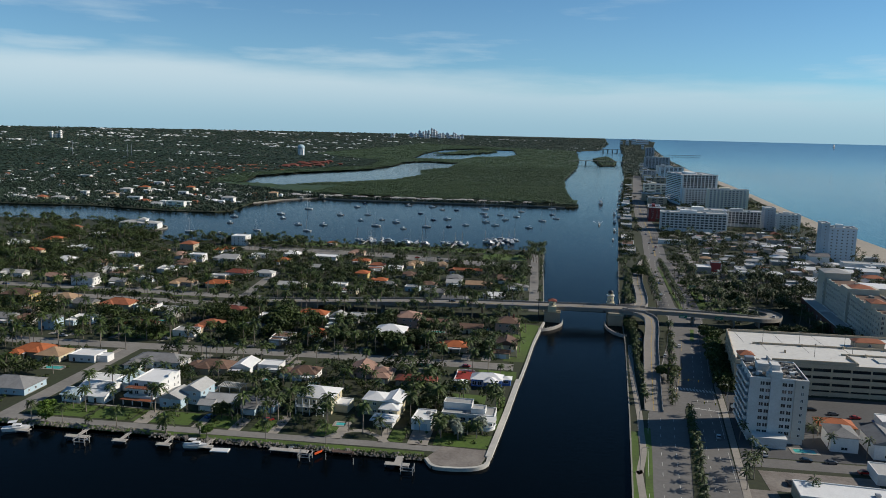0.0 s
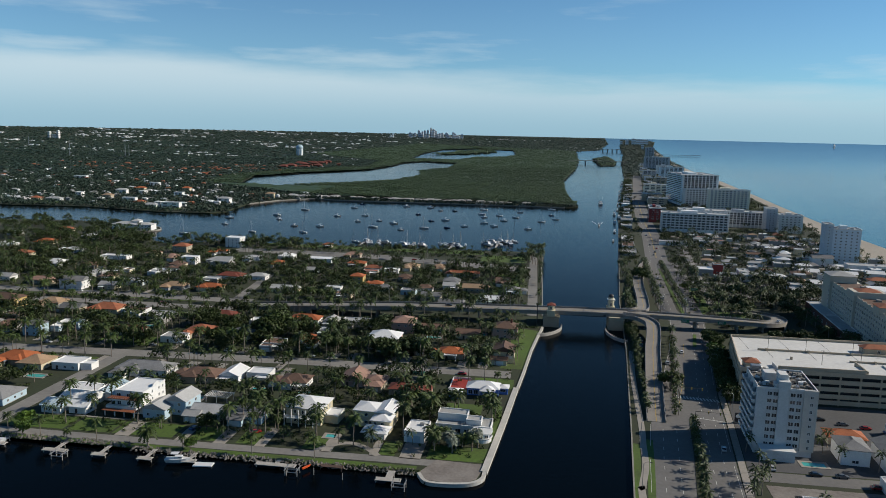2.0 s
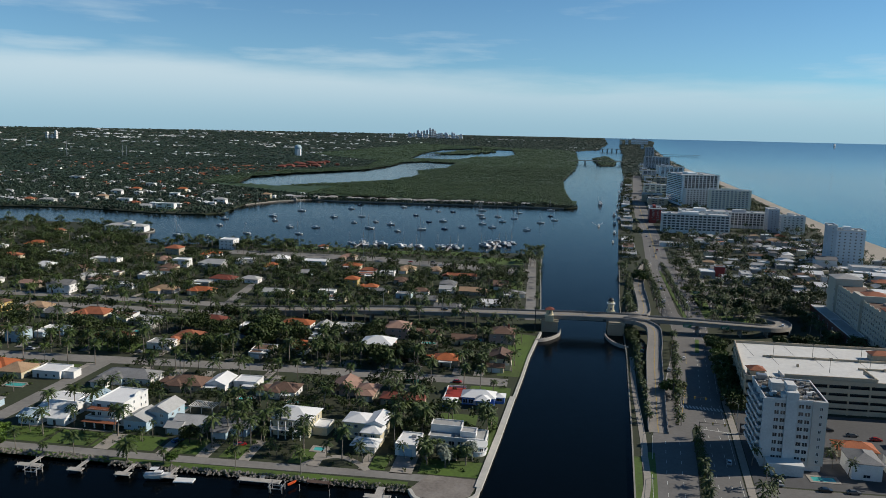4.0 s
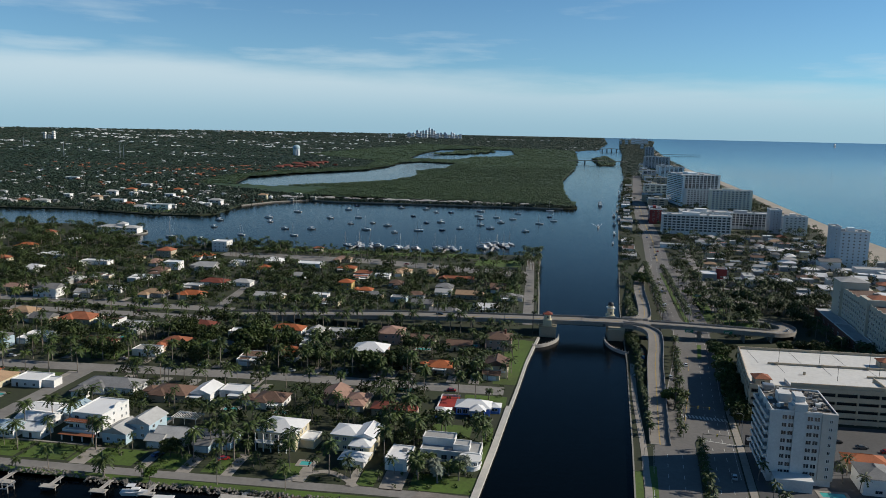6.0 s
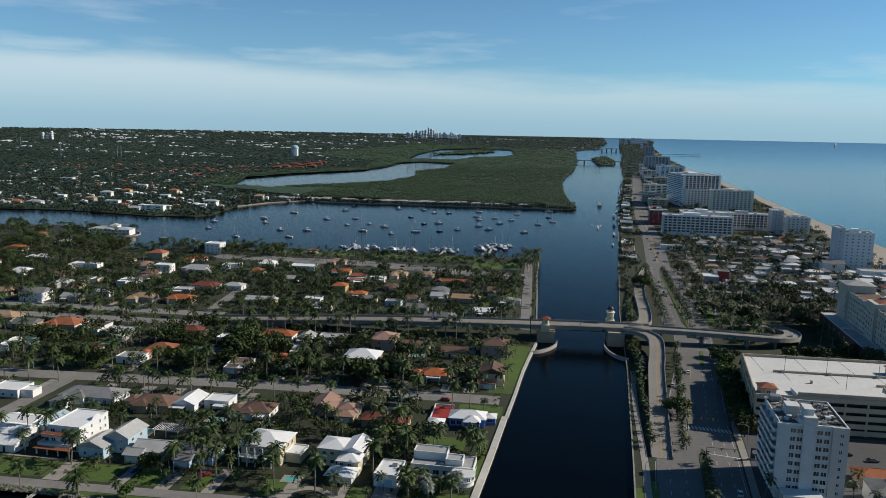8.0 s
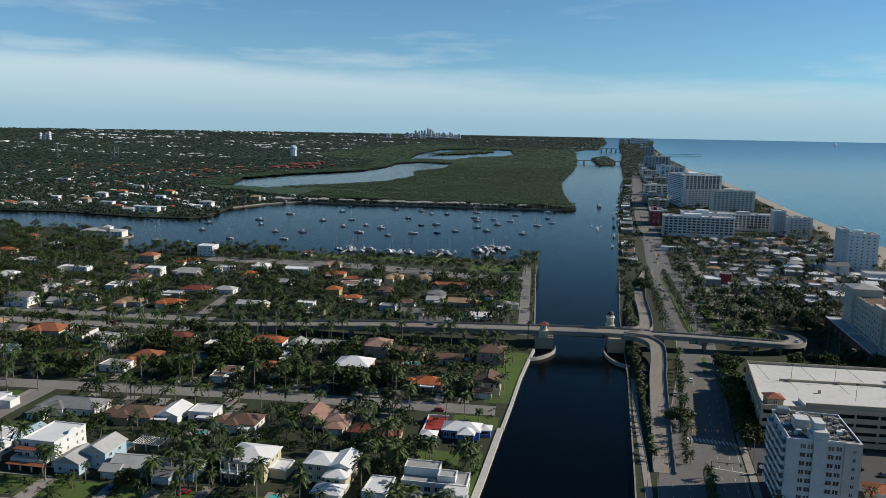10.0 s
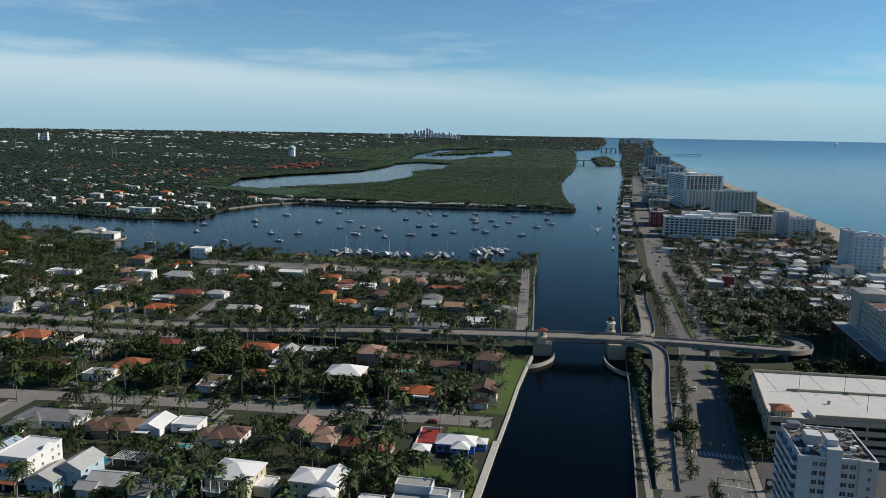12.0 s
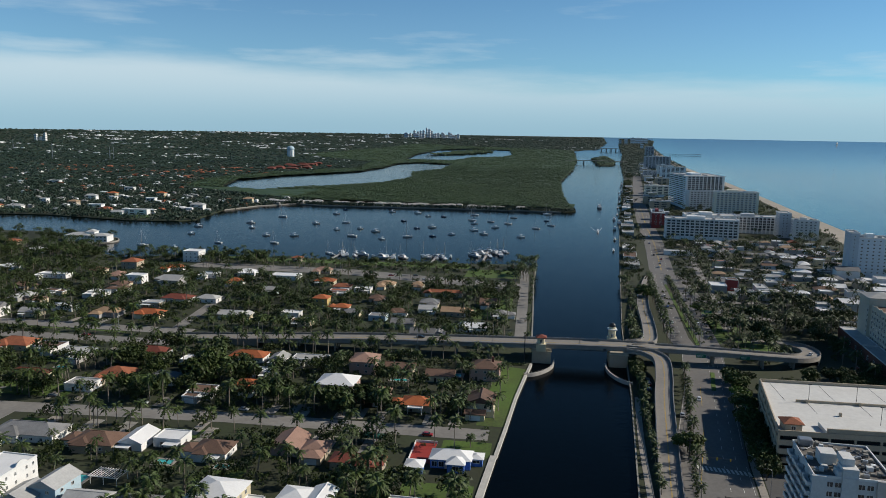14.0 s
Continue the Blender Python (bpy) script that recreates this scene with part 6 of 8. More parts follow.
SOUTH = [(37, 180), (46.2, 246), (50.6, 286), (55.2, 322), (67, 375), (83, 450), (93, 520)]
EASTL = [(54, 180), (62.7, 246), (67, 286), (72.5, 330), (76, 362), (90, 450), (100, 520)]
move = lambda line, dx: [(x + dx, y) for x, y in line]
for dx in (-2.2, 2.2):
    dashes("lane_marking", move(EASTL, dx), 9, 3, 0.18, RZ + 0.03)
dashes("lane_marking", move(SOUTH[:4], 2.5), 9, 3, 0.18, RZ + 0.03)
dashes("lane_marking", move(SOUTH[:4], -3.0), 9, 3, 0.18, RZ + 0.03)
dashes("lane_marking", move(EASTL, 5.6), 40, 40, 0.15, RZ + 0.03)
dashes("lane_marking", move(SOUTH, -8.0), 40, 40, 0.15, RZ + 0.03)
dashes("lane_marking", [(62.5, 345), (74, 400), (82, 450)], 40, 40, 0.15, RZ + 0.03, "yellow_paint")
for dx in (-5.2, -0.4, 0.4, 5.2):
    dashes("lane_marking", move([(108.5, 765), (123.5, 920), (136.5, 1106), (160, 1384)], dx), 12 if abs(dx) > 1 else 40, 4 if abs(dx) > 1 else 40, 0.25, RZ + 0.035, "pale_paint" if abs(dx) > 1 else "yellow_paint")
for dx in (-2, 2):
    dashes("lane_marking", move([(86.3, 540), (90.4, 607), (95, 674), (102.5, 745)], dx), 12, 4, 0.22, RZ + 0.03)
    dashes("lane_marking", move([(102.6, 543), (106.4, 609), (110, 676), (112, 740)], dx), 12, 4, 0.22, RZ + 0.034)
for k in range(13):
    x = 63.5 + k * 1.45
    s = mesh_ob("crossing_bar", [(x, 360.6 - 0.25 * k, RZ + 0.035), (x + 0.8, 360.5 - 0.25 * k, RZ + 0.035), (x + 1.0, 357.0 - 0.25 * k, RZ + 0.035), (x + 0.2, 357.1 - 0.25 * k, RZ + 0.035)], [(3, 2, 1, 0)], M["pale_paint"])
    tagged(s, "white bar of a pedestrian crossing", "road marking", "crossing bars", "structure")
dashes("stop_line", [(66.5, 333), (79.5, 330)], 40, 40, 0.5, RZ + 0.03)
slab("median", [(44, 180), (52.8, 246), (58.6, 286), (64.2, 330), (65.8, 334), (67.4, 332), (62.4, 286), (57.8, 246), (50, 180)], 0.2, -0.2, M["soil"], "planted median strip with a kerb", "median")
slab("median", [(86.5, 446), (88.5, 446), (93.5, 474), (91.5, 474)], 0.2, -0.2, M["grass"], "narrow planted median strip", "median")
slab("median", [(94, 525), (96.2, 525), (100, 607), (103.6, 700), (103, 704), (101.5, 700), (97.2, 607)], 0.2, -0.2, M["grass"], "grassy median strip", "median")
slab("car_park", [(80, 256), (118, 256), (120, 272), (80, 272)], 0.07, -0.2, M["patched"], "small worn paved car park", "car park")
ribbon("road_side_street", [(76, 279), (160, 279)], 8, RZ, M["grey_asphalt"], "narrow side street beside the tower")
ribbon("road_motel_lane", [(120, 560), (140, 760), (160, 950)], 6, RZ, M["old_asphalt"], "narrow lane between beach buildings")
for k in range(8):
    ribbon("road_beach_lane", [(116 + 4.6 * k, 597 + 48 * k), (308, 599 + 48 * k)], 7, RZ + 0.004 * k, M["old_asphalt"], "pale narrow lane between beach cottages")
ribbon("road_service", [(118, 640), (121, 740)], 6, RZ, M["old_asphalt"], "service road beside the beach road")
slab("lawn", [(112, 636), (104.5, 537), (109, 531), (128, 566), (126, 582)], 0.035, -0.2, M["grass"], "mown lawn inside a loop road", "lawn")
slab("car_park", [(77, 284), (200, 284), (200, 358), (86, 358)], 0.05, -0.2, M["asphalt"], "dark asphalt yard between tower and garage", "car park")
slab("pavement_plaza", [(60, 180), (80, 180), (82, 256), (70.5, 256)], 0.05, -0.2, M["patched"], "worn paved forecourt beside the carriageway", "pavement")
ribbon("verge_roadside", [(29, 60), (38.3, 246), (42.2, 280), (44.6, 305)], 2.6, 0.07, M["grass"], "grass strip between footpath and carriageway", "verge")
ribbon("verge_waterside", [(25, 60), (33.8, 246), (37.2, 280), (39.0, 300)], 2.6, 0.07, M["grass"], "grass strip between seawall and footpath", "verge")
lawn(86, 92, 345, 400)
lawn(104, 112, 565, 610)
lawn(118, 142, 512, 540)
for xx0, xx1, yy0, yy1 in ((35, 46, 60, 320), (46, 84, 180, 340), (58, 92, 340, 450), (76, 108, 440, 520), (-950, -200, 467, 481), (-950, -200, 491.5, 504), (-950, -17, 362, 381), (-950, -36, 264, 271),
                           (-230, -203, 268, 372), (-300, -12, 664, 712), (-13, 0, 500, 745), (74, 162, 274, 284), (80, 120, 256, 272), (-43, -15, 250, 271), (-220, -208, 500, 592)):
    block(xx0, xx1, yy0, yy1)
for k in range(60):
    y = 700 + k * 30
    xc = 94 + max(0, y - 640) * 0.0945
    block(xc - 9, xc + 14, y, y + 30)


# ---- cars ----
def car(x, y, rz, n, z=RZ):
    nm, paint = PAINTS[n % len(PAINTS)]
    ob = thing("car", x, y, z, rz, f"{nm} parked car with dark windows", "car", "cars")
    if ("car", n % len(PAINTS)) in DOORS:
        for mn, me in DOORS[("car", n % len(PAINTS))]:
            o = new(mn, me)
            o.parent = ob
        return ob
    bm = bmesh.new()
    prof = [(-2.2, 0.3), (-2.25, 0.75), (-2.0, 0.95), (-1.2, 1.0), (1.0, 0.98), (2.1, 0.82), (2.25, 0.55), (2.2, 0.3)]
    rows = [[bm.verts.new((px_, s, pz_)) for px_, pz_ in prof] for s in (-0.9, 0.9)]
    for i in range(len(prof) - 1):
        bm.faces.new((rows[0][i], rows[0][i + 1], rows[1][i + 1], rows[1][i]))
    bm.faces.new(rows[0][::-1])
    bm.faces.new(rows[1])
    bm.faces.new((rows[0][0], rows[1][0], rows[1][-1], rows[0][-1]))
    bmesh.ops.recalc_face_normals(bm, faces=bm.faces[:])
    obs = [part("body", bm, paint, ob)]
    bm = bmesh.new()
    low, top = [(-1.75, 0.82), (1.15, 0.82)], [(-1.2, 0.66), (0.45, 0.66)]
    vs = [bm.verts.new((px_, s * w, zz)) for (pr, zz) in ((low, 0.97), (top, 1.46)) for px_, w in pr for s in (-1, 1)]
    for f in ((0, 1, 3, 2), (4, 6, 7, 5), (0, 4, 5, 1), (2, 3, 7, 6), (0, 2, 6, 4), (1, 5, 7, 3)):
        bm.faces.new([vs[i] for i in f])
    bmesh.ops.recalc_face_normals(bm, faces=bm.faces[:])
    for f in bm.faces:
        f.material_index = 1 if f.normal.z > 0.9 else 0
    cab = part("cabin", bm, M["glass"], ob)
    cab.data.materials.append(paint)
    obs.append(cab)
    for wx in (-1.4, 1.4):
        for wy in (-0.82, 0.82):
            bm = bmesh.new()
            bmesh.ops.create_cone(bm, cap_ends=True, segments=10, radius1=0.33, radius2=0.33, depth=0.22, matrix=Matrix.Translation((wx, wy, 0.33)) @ Matrix.Rotation(radians(90), 4, "X"))
            obs.append(part("wheel", bm, M["rubber"], ob))
    DOORS[("car", n % len(PAINTS))] = [(o.name.split(".")[0], o.data) for o in obs]
    return ob


for i, (x, y, rz) in enumerate(((78, 432, 82), (67, 410, 80), (100, 283, 2), (109, 283, 2), (118, 276, 5), (126, 276, 3), (134, 276, 3), (86, 286, 86), (88, 262, 88), (-38, 370, 0), (-110, 282, 40), (-135, 281, 60),
                                (-166, 383, 0), (-268, 378, 0), (-320, 471, 0), (-262, 500, 0), (-255, 478, 0), (92, 620, 88), (95, 655, 88), (108, 780, 84), (113, 850, 84), (58, 455, 84), (58, 449, 84), (57, 441, 84), (104, 574, 80),
                                (112, 598, 80), (120, 340, 5), (128, 336, 4), (136, 333, 4), (144, 330, 3), (104, 330, 88), (-120, 383, 0), (-62, 382.5, 0), (-210, 384, 0), (-170, 476, 0), (-395, 495, 0), (-330, 500, 0),
                                (-90, 678, 12), (-80, 676, 12), (-100, 694, 12), (-120, 690, 12), (119, 930, 84), (126, 990, 84), (76, 620, 86), (106, 640, 86), (112, 800, 84), (117, 826, 84), (131, 1012, 84), (88, 575, 87), (72, 300, 80), (98, 500, 84))):
    car(x, y, rz, i * 7 % 6 if i != 9 else 4)
car(-60, 482.8, 2, 2, 7.85)
car(149, 503, 62, 0, 3.75)


# ---- lamps, signs ----
def street_lamp(x, y, z, rz, h=9.0):
    src = bpy.data.objects.get("street_lamp")
    if src:
        return copy_thing(src, pose(x, y, z, 0, 0, rz))
    ob = thing("street_lamp", x, y, z, rz, "tall slim grey street lamp with a curved arm", "street lamp", "street lamps")
    bm = bmesh.new()
    cyl_into(bm, 0, 0, 0, h, 0.13, 0.08, 7)
    part("pole", bm, M["steel"], ob)
    bm = bmesh.new()
    arm = [(0, 0, h - 0.1), (0.6, 0, h + 0.5), (1.6, 0, h + 0.7), (2.4, 0, h + 0.6)]
    for a, b in zip(arm, arm[1:]):
        beam_into(bm, a, b, 0.06, 6)
    part("arm", bm, M["steel"], ob)
    boxes("lamp_head", [(2.1, 2.9, -0.15, 0.15, h + 0.45, h + 0.62)], M["dark_metal"], ob, bevel=0.04)
    return ob


for x, y, z, rz in ((36.8, 262, 0, 0), (40.5, 300, 0, 0), (62, 380, 0, 0), (70, 425, 0, 0), (60.5, 340, 0.1, 0), (84, 340, 0, 180), (90, 400, 0, 180), (-60, 473, 7.9, 90), (-20, 476.5, 8.6, 90), (-100, 486, 7.2, 270), (90, 494, 8, 270),
                    (-150, 476, 3.8, 90), (-240, 487, 0, 90), (-300, 487, 0, 90), (-360, 487, 0, 90), (110, 620, 0, 180), (101, 700, 0, 180), (106, 850, 0, 180), (-170, 714, 0, 270), (-110, 704, 0, 270)):
    street_lamp(x, y, z, rz)
for x, y, h in ((-3, 474, 15), (62, 366, 8)):
    p = thing("utility_pole", x, y, 0, 0, "tall dark utility pole", "pole")
    bm = bmesh.new()
    cyl_into(bm, 0, 0, -0.3, h, 0.3, 0.22, 8)
    part("shaft", bm, M["dark_metal"], p)
    boxes("cross_arm", [(-1.2, 1.2, -0.08, 0.08, h - 1, h - 0.8)], M["dark_metal"], p)
for x, y, rz in ((110, 482.5, 0), (113, 590, 0), (88, 482, 0)):
    s = thing("road_sign", x, y, 5.2 if y < 500 else 0, rz, "green overhead road sign with pale bars", "road sign", "road signs")
    z = 0 if y < 500 else 4
    boxes("panel", [(-2.4, 2.4, -0.06, 0.06, z, z + 1.8)], M["sign_green"], s)
    boxes("text_bar", [(-1.9, 1.2, -0.1, -0.06, z + 1.0, z + 1.3)], M["pale_paint"], s)
    boxes("text_bar", [(-1.9, 0.4, -0.1, -0.06, z + 0.4, z + 0.7)], M["pale_paint"], s)
    if z:
        boxes("post", [(-1.5, -1.3, -0.04, 0.06, 0, 4)], M["steel"], s)
        boxes("post", [(1.3, 1.5, -0.04, 0.06, 0, 4)], M["steel"], s)
fs = thing("house_sign", 84, 330, 0, -10, "dark free-standing entrance sign with a pale emblem", "sign")
boxes("panel", [(-1.3, 1.3, -0.2, 0.2, 0.6, 4.6)], M["dark_metal"], fs, bevel=0.1)
boxes("base", [(-1.6, 1.6, -0.5, 0.5, -0.1, 0.6)], M["concrete"], fs)
bm = bmesh.new()
bmesh.ops.create_cone(bm, cap_ends=True, segments=20, radius1=0.85, radius2=0.85, depth=0.06, matrix=Matrix.Translation((0, -0.23, 3.2)) @ Matrix.Rotation(radians(90), 4, "X"))
part("emblem", bm, M["trim"], fs)
for k in range(2):
    s = thing("signal_mast", 64 + k * 1.5, 354 if k == 0 else 324, 0, 0, "dark traffic signal mast reaching over the road", "traffic signal")
    bm = bmesh.new()
    cyl_into(bm, 0, 0, 0, 6.5, 0.16, 0.12, 7)
    part("pole", bm, M["dark_metal"], s)
    bm = bmesh.new()
    beam_into(bm, (0, 0, 6.2), (11, -1.5, 6.6), 0.1, 6, 0.06)
    part("arm", bm, M["dark_metal"], s)
    for d in (5, 9.5):
        boxes("signal_head", [(d - 0.2, d + 0.2, -d * 0.136 - 0.4, -d * 0.136 - 0.1, 5.7, 6.8)], M["yellow_paint"], s)


# ---- boats ----
def hull_bm(length, beam, height, fine=0.35):
    """A pointed hull with flare, a flat transom and a deck edge."""
    bm = bmesh.new()
    rows = []
    for k in range(7):
        t = k / 6
        w = beam / 2 * (1 - max(0, (t - 0.45) / 0.55) ** 2) if t > 0.45 else beam / 2 * (0.9 + 0.1 * t / 0.45)
        x = length * (t - 0.5)
        sheer = height * (1 + 0.25 * t * t)
        rows.append([bm.verts.new(p) for p in ((x * 0.92, -w * 0.6, -0.3), (x, -w, sheer), (x, 0, sheer + 0.05), (x, w, sheer), (x * 0.92, w * 0.6, -0.3))])
    for a, b in zip(rows, rows[1:]):
        for i in range(4):
            bm.faces.new((a[i], b[i], b[i + 1], a[i + 1]))
        bm.faces.new((a[4], b[4], b[0], a[0]))
    bm.faces.new(rows[0][::-1])
    bm.faces.new(rows[-1])
    bmesh.ops.remove_doubles(bm, verts=bm.verts[:], dist=0.01)
    bmesh.ops.recalc_face_normals(bm, faces=bm.faces[:])
    return bm


def motor_boat(x, y, rz, size=1.0, kind=0, z=WATER):
    key = f"motor_boat_{kind}"
    if key in DOORS:
        ob = copy_thing(DOORS[key], pose(x, y, z, 0, 0, rz))
    else:
        ob = DOORS[key] = thing("motor_boat", x, y, z, rz, ("white cabin cruiser at its mooring", "white motor yacht with a flying bridge", "navy-hulled open boat at its mooring")[kind], "boat", "boats")
        L, B, H = ((9, 3.0, 1.1), (17, 4.5, 1.5), (7.5, 2.5, 0.9))[kind]
        part("hull", hull_bm(L, B, H), M["hull_blue" if kind == 2 else "hull"], ob)
        if kind == 1:
            boxes("rub_rail", [(-7.6, 4.0, -2.36, 2.36, H * 0.72, H * 0.72 + 0.12)], M["hull_blue"], ob)
            bm = bmesh.new()
            lo, hi = [(-5.2, 1.75), (4.6, 1.25)], [(-4.6, 1.5), (2.4, 1.15)]
            vs = [bm.verts.new((px_, s_ * w_, zz)) for pr, zz in ((lo, H), (hi, H + 1.5)) for px_, w_ in pr for s_ in (-1, 1)]
            for f in ((0, 1, 3, 2), (4, 6, 7, 5), (0, 4, 5, 1), (2, 3, 7, 6), (0, 2, 6, 4), (1, 5, 7, 3)):
                bm.faces.new([vs[i_] for i_ in f])
            bmesh.ops.recalc_face_normals(bm, faces=bm.faces[:])
            part("cabin", bm, M["hull"], ob)
            boxes("cabin_window", [(-4.4, 3.2, -1.7, 1.7, H + 0.65, H + 1.15)], M["glass"], ob, bevel=0.1)
            boxes("flying_bridge", [(-3.6, 0.8, -1.2, 1.2, H + 1.52, H + 2.1)], M["hull"], ob, bevel=0.2)
            boxes("bimini", [(-3.4, 0.2, -1.3, 1.3, H + 3.5, H + 3.6)], M["canvas"], ob)
            bm = bmesh.new()
            for sx in (-3.2, 0.0):
                for sy in (-1.1, 1.1):
                    beam_into(bm, (sx, sy, H + 2.0), (sx, sy, H + 3.5), 0.06, 5)
            for sy in (-1, 1):
                beam_into(bm, (-0.5, sy * 1.3, H + 1.4), (-3.5, sy * 2.6, H + 8.5), 0.07, 5)
            part("outriggers", bm, M["steel"], ob)
        else:
            boxes("cabin", [(-1.2, 1.8, -0.95, 0.95, H, H + 1.0)], M["hull"], ob, bevel=0.2)
            boxes("windscreen", [(0.2, 1.86, -0.98, 0.98, H + 0.45, H + 0.8)], M["glass"], ob, bevel=0.08)
            boxes("bimini", [(-2.4, 0.4, -1.1, 1.1, H + 1.9, H + 1.98)], M["hull" if kind == 0 else "canvas"], ob)
            boxes("outboard", [(-L / 2 - 0.5, -L / 2 + 0.1, -0.3, 0.3, 0.2, H + 0.5)], M["dark_metal"], ob, bevel=0.1)
    ob.scale = (size, size, size)
    return ob


def sail_boat(x, y, rz, size=1.0, z=WATER):
    if "sail" in DOORS:
        ob = copy_thing(DOORS["sail"], pose(x, y, z, 0, 0, rz))
    else:
        ob = DOORS["sail"] = thing("sail_boat", x, y, z, rz, "white sailing yacht with a bare mast at its mooring", "boat", "boats")
        part("hull", hull_bm(11, 3.4, 1.2), M["hull"], ob)
        boxes("cabin", [(-1.5, 2.5, -0.9, 0.9, 1.2, 1.8)], M["hull"], ob, bevel=0.2)
        bm = bmesh.new()
        cyl_into(bm, 1, 0, 1.5, 15, 0.22, 0.16, 7)
        beam_into(bm, (1, -0.9, 9), (1, 0.9, 9), 0.05, 5)
        part("mast", bm, M["steel"], ob)
        bm = bmesh.new()
        beam_into(bm, (1, 0, 2.8), (-4, 0, 2.7), 0.2, 8)
        part("boom", bm, M["canvas"], ob)
        bm = bmesh.new()
        beam_into(bm, (1, 0, 14.6), (5.3, 0, 1.7), 0.06, 5)
        beam_into(bm, (1, 0, 14.6), (-5.3, 0, 1.5), 0.03, 5)
        part("stays", bm, M["steel"], ob)
    ob.scale = (size, size, size)
    return ob


for x, y in ((-367, 1000), (-349, 956), (-308, 897), (-277, 902), (-287, 1015), (-292, 1127), (-245, 964), (-294, 1185), (-220, 980), (-196, 959), (-175, 900), (-221, 1176), (-183, 1070), (-181, 1168), (-153, 1000)):
    motor_boat(x, y, 168 + (x * 7 + y * 3) % 25, 0.9 + (x % 5) * 0.07, 2 if x % 3 == 0 else 0)
for x, y in ((-160, 1132), (-136, 1014), (-123, 935), (-138, 1133), (-104, 956), (-88, 1066), (-82, 999), (-67, 968), (-58, 1032), (-23, 953), (6, 1120), (-416, 952), (-394, 889), (-365, 794), (-370, 1000)):
    motor_boat(x, y, 168 + (x * 7 + y * 3) % 25, 0.9 + (x % 5) * 0.07, 2 if x % 3 == 0 else 0)
for x, y in ((-353, 1076), (-279, 845), (-252, 1033), (-213, 916), (-150, 924), (-94, 1101), (-68, 1091), (-44, 1075), (-40, 1147), (-7, 1035), (7, 1203), (12, 1070), (-97, 1166), (-401, 798), (-336, 833)):
    sail_boat(x, y, 165 + (x * 5 + y) % 25, 0.9 + (x % 4) * 0.08)
for n, (x, y) in enumerate(((-199, 778), (-191, 784), (-184, 779), (-178, 790), (-171, 783), (-150, 771), (-143, 777), (-136, 770), (-129, 776), (-106, 780), (-99, 787), (-92, 781), (-84, 788),
                            (-63, 801), (-58, 812), (-50, 806), (-44, 820), (-38, 812), (-33, 828), (-52, 826), (-60, 822))):
    motor_boat(x, y + 9, (152, 118, 96, 134, 170)[n % 5] + x % 7, (0.9, 1.15, 0.8, 1.0)[n % 4], 1 if n % 3 else 0)
for x, y in ((-204, 784), (-187, 774), (-176, 776), (-146, 782), (-132, 781), (-110, 788), (-96, 778), (-88, 776), (-66, 808), (-47, 800), (-36, 836), (-42, 832)):
    sail_boat(x, y + 9, 100 + x % 50, 0.9 + (x % 3) * 0.1)
for x0, y0, y1 in ((-191, 760, 806), (-139, 760, 800), (-97, 761, 808), (-51, 762, 846)):
    d_ = thing("marina_dock", x0, y0, 0, 0, "long grey timber marina dock on piles", "dock", "marina docks")
    boxes("walkway", [(-1.1, 1.1, 0, y1 - y0, 0.2, 0.42)], M["timber"], d_)
    for k in range(5):
        bm = bmesh.new()
        cyl_into(bm, 1.2, 4 + k * (y1 - y0 - 6) / 4, -4, 1.8, 0.2, 0.18, 7)
        part("pile", bm, M["timber"], d_)
motor_boat(69, 1021, 265, 1.1, 0)
foam = matte("wake foam", (0.62, 0.68, 0.72), 0.6, 0.8, 2.5, 0.5)
for s_ in (-1, 1):
    ribbon("wake", [(69 + s_ * 0.8, 1026, WATER + 0.05), (69.5 + s_ * 4, 1045, WATER + 0.05), (70 + s_ * 7, 1066, WATER + 0.05)], 0.4, 0, foam, "thin white wake behind a motor boat", "wake", 0.02)
ribbon("wake", [(69, 1027, WATER + 0.04), (70, 1046, WATER + 0.04)], 1.5, 0, foam, "thin white wake behind a motor boat", "wake", 0.02)


# ---- docks on the rocky shore ----
def dock(x, y, length, width, head, label="grey timber dock on piles", mat="timber", lift=False, rz=0):
    ob = thing("dock", x, y, 0, rz, label, "dock", "docks")
    boxes("walkway", [(-width / 2, width / 2, -length, 0.5, 0.25, 0.45)], M[mat], ob)
    if head:
        boxes("platform", [(-head / 2, head / 2, -length - 2.6, -length, 0.25, 0.45)], M[mat], ob)
    for sx in (-1, 1):
        for sy in (0.3, 0.95):
            bm = bmesh.new()
            cyl_into(bm, sx * max(width, head) * 0.47 if sy > 0.5 else sx * width * 0.5, -(length + (2 if head else 0)) * sy, -4, 1.1, 0.16, 0.15, 7)
            part("post", bm, M[mat], ob)
    if lift:
        for sx in (-2.2, 2.2):
            for sy in (-1.5, 1.5):
                bm = bmesh.new()
                cyl_into(bm, sx + head / 2, -length - 5 + sy, -4, 2.2, 0.16, 0.15, 7)
                part("lift_post", bm, M[mat], ob)
            boxes("lift_beam", [(sx + head / 2 - 0.15, sx + head / 2 + 0.15, -length - 7.4, -length - 2.6, 1.2, 1.5)], M["steel"], ob)
        boxes("cradle", [(head / 2 - 2.2, head / 2 + 2.2, -length - 6.4, -length - 6.1, 0.2, 0.45), (head / 2 - 2.2, head / 2 + 2.2, -length - 4, -length - 3.7, 0.2, 0.45)], M["steel"], ob)


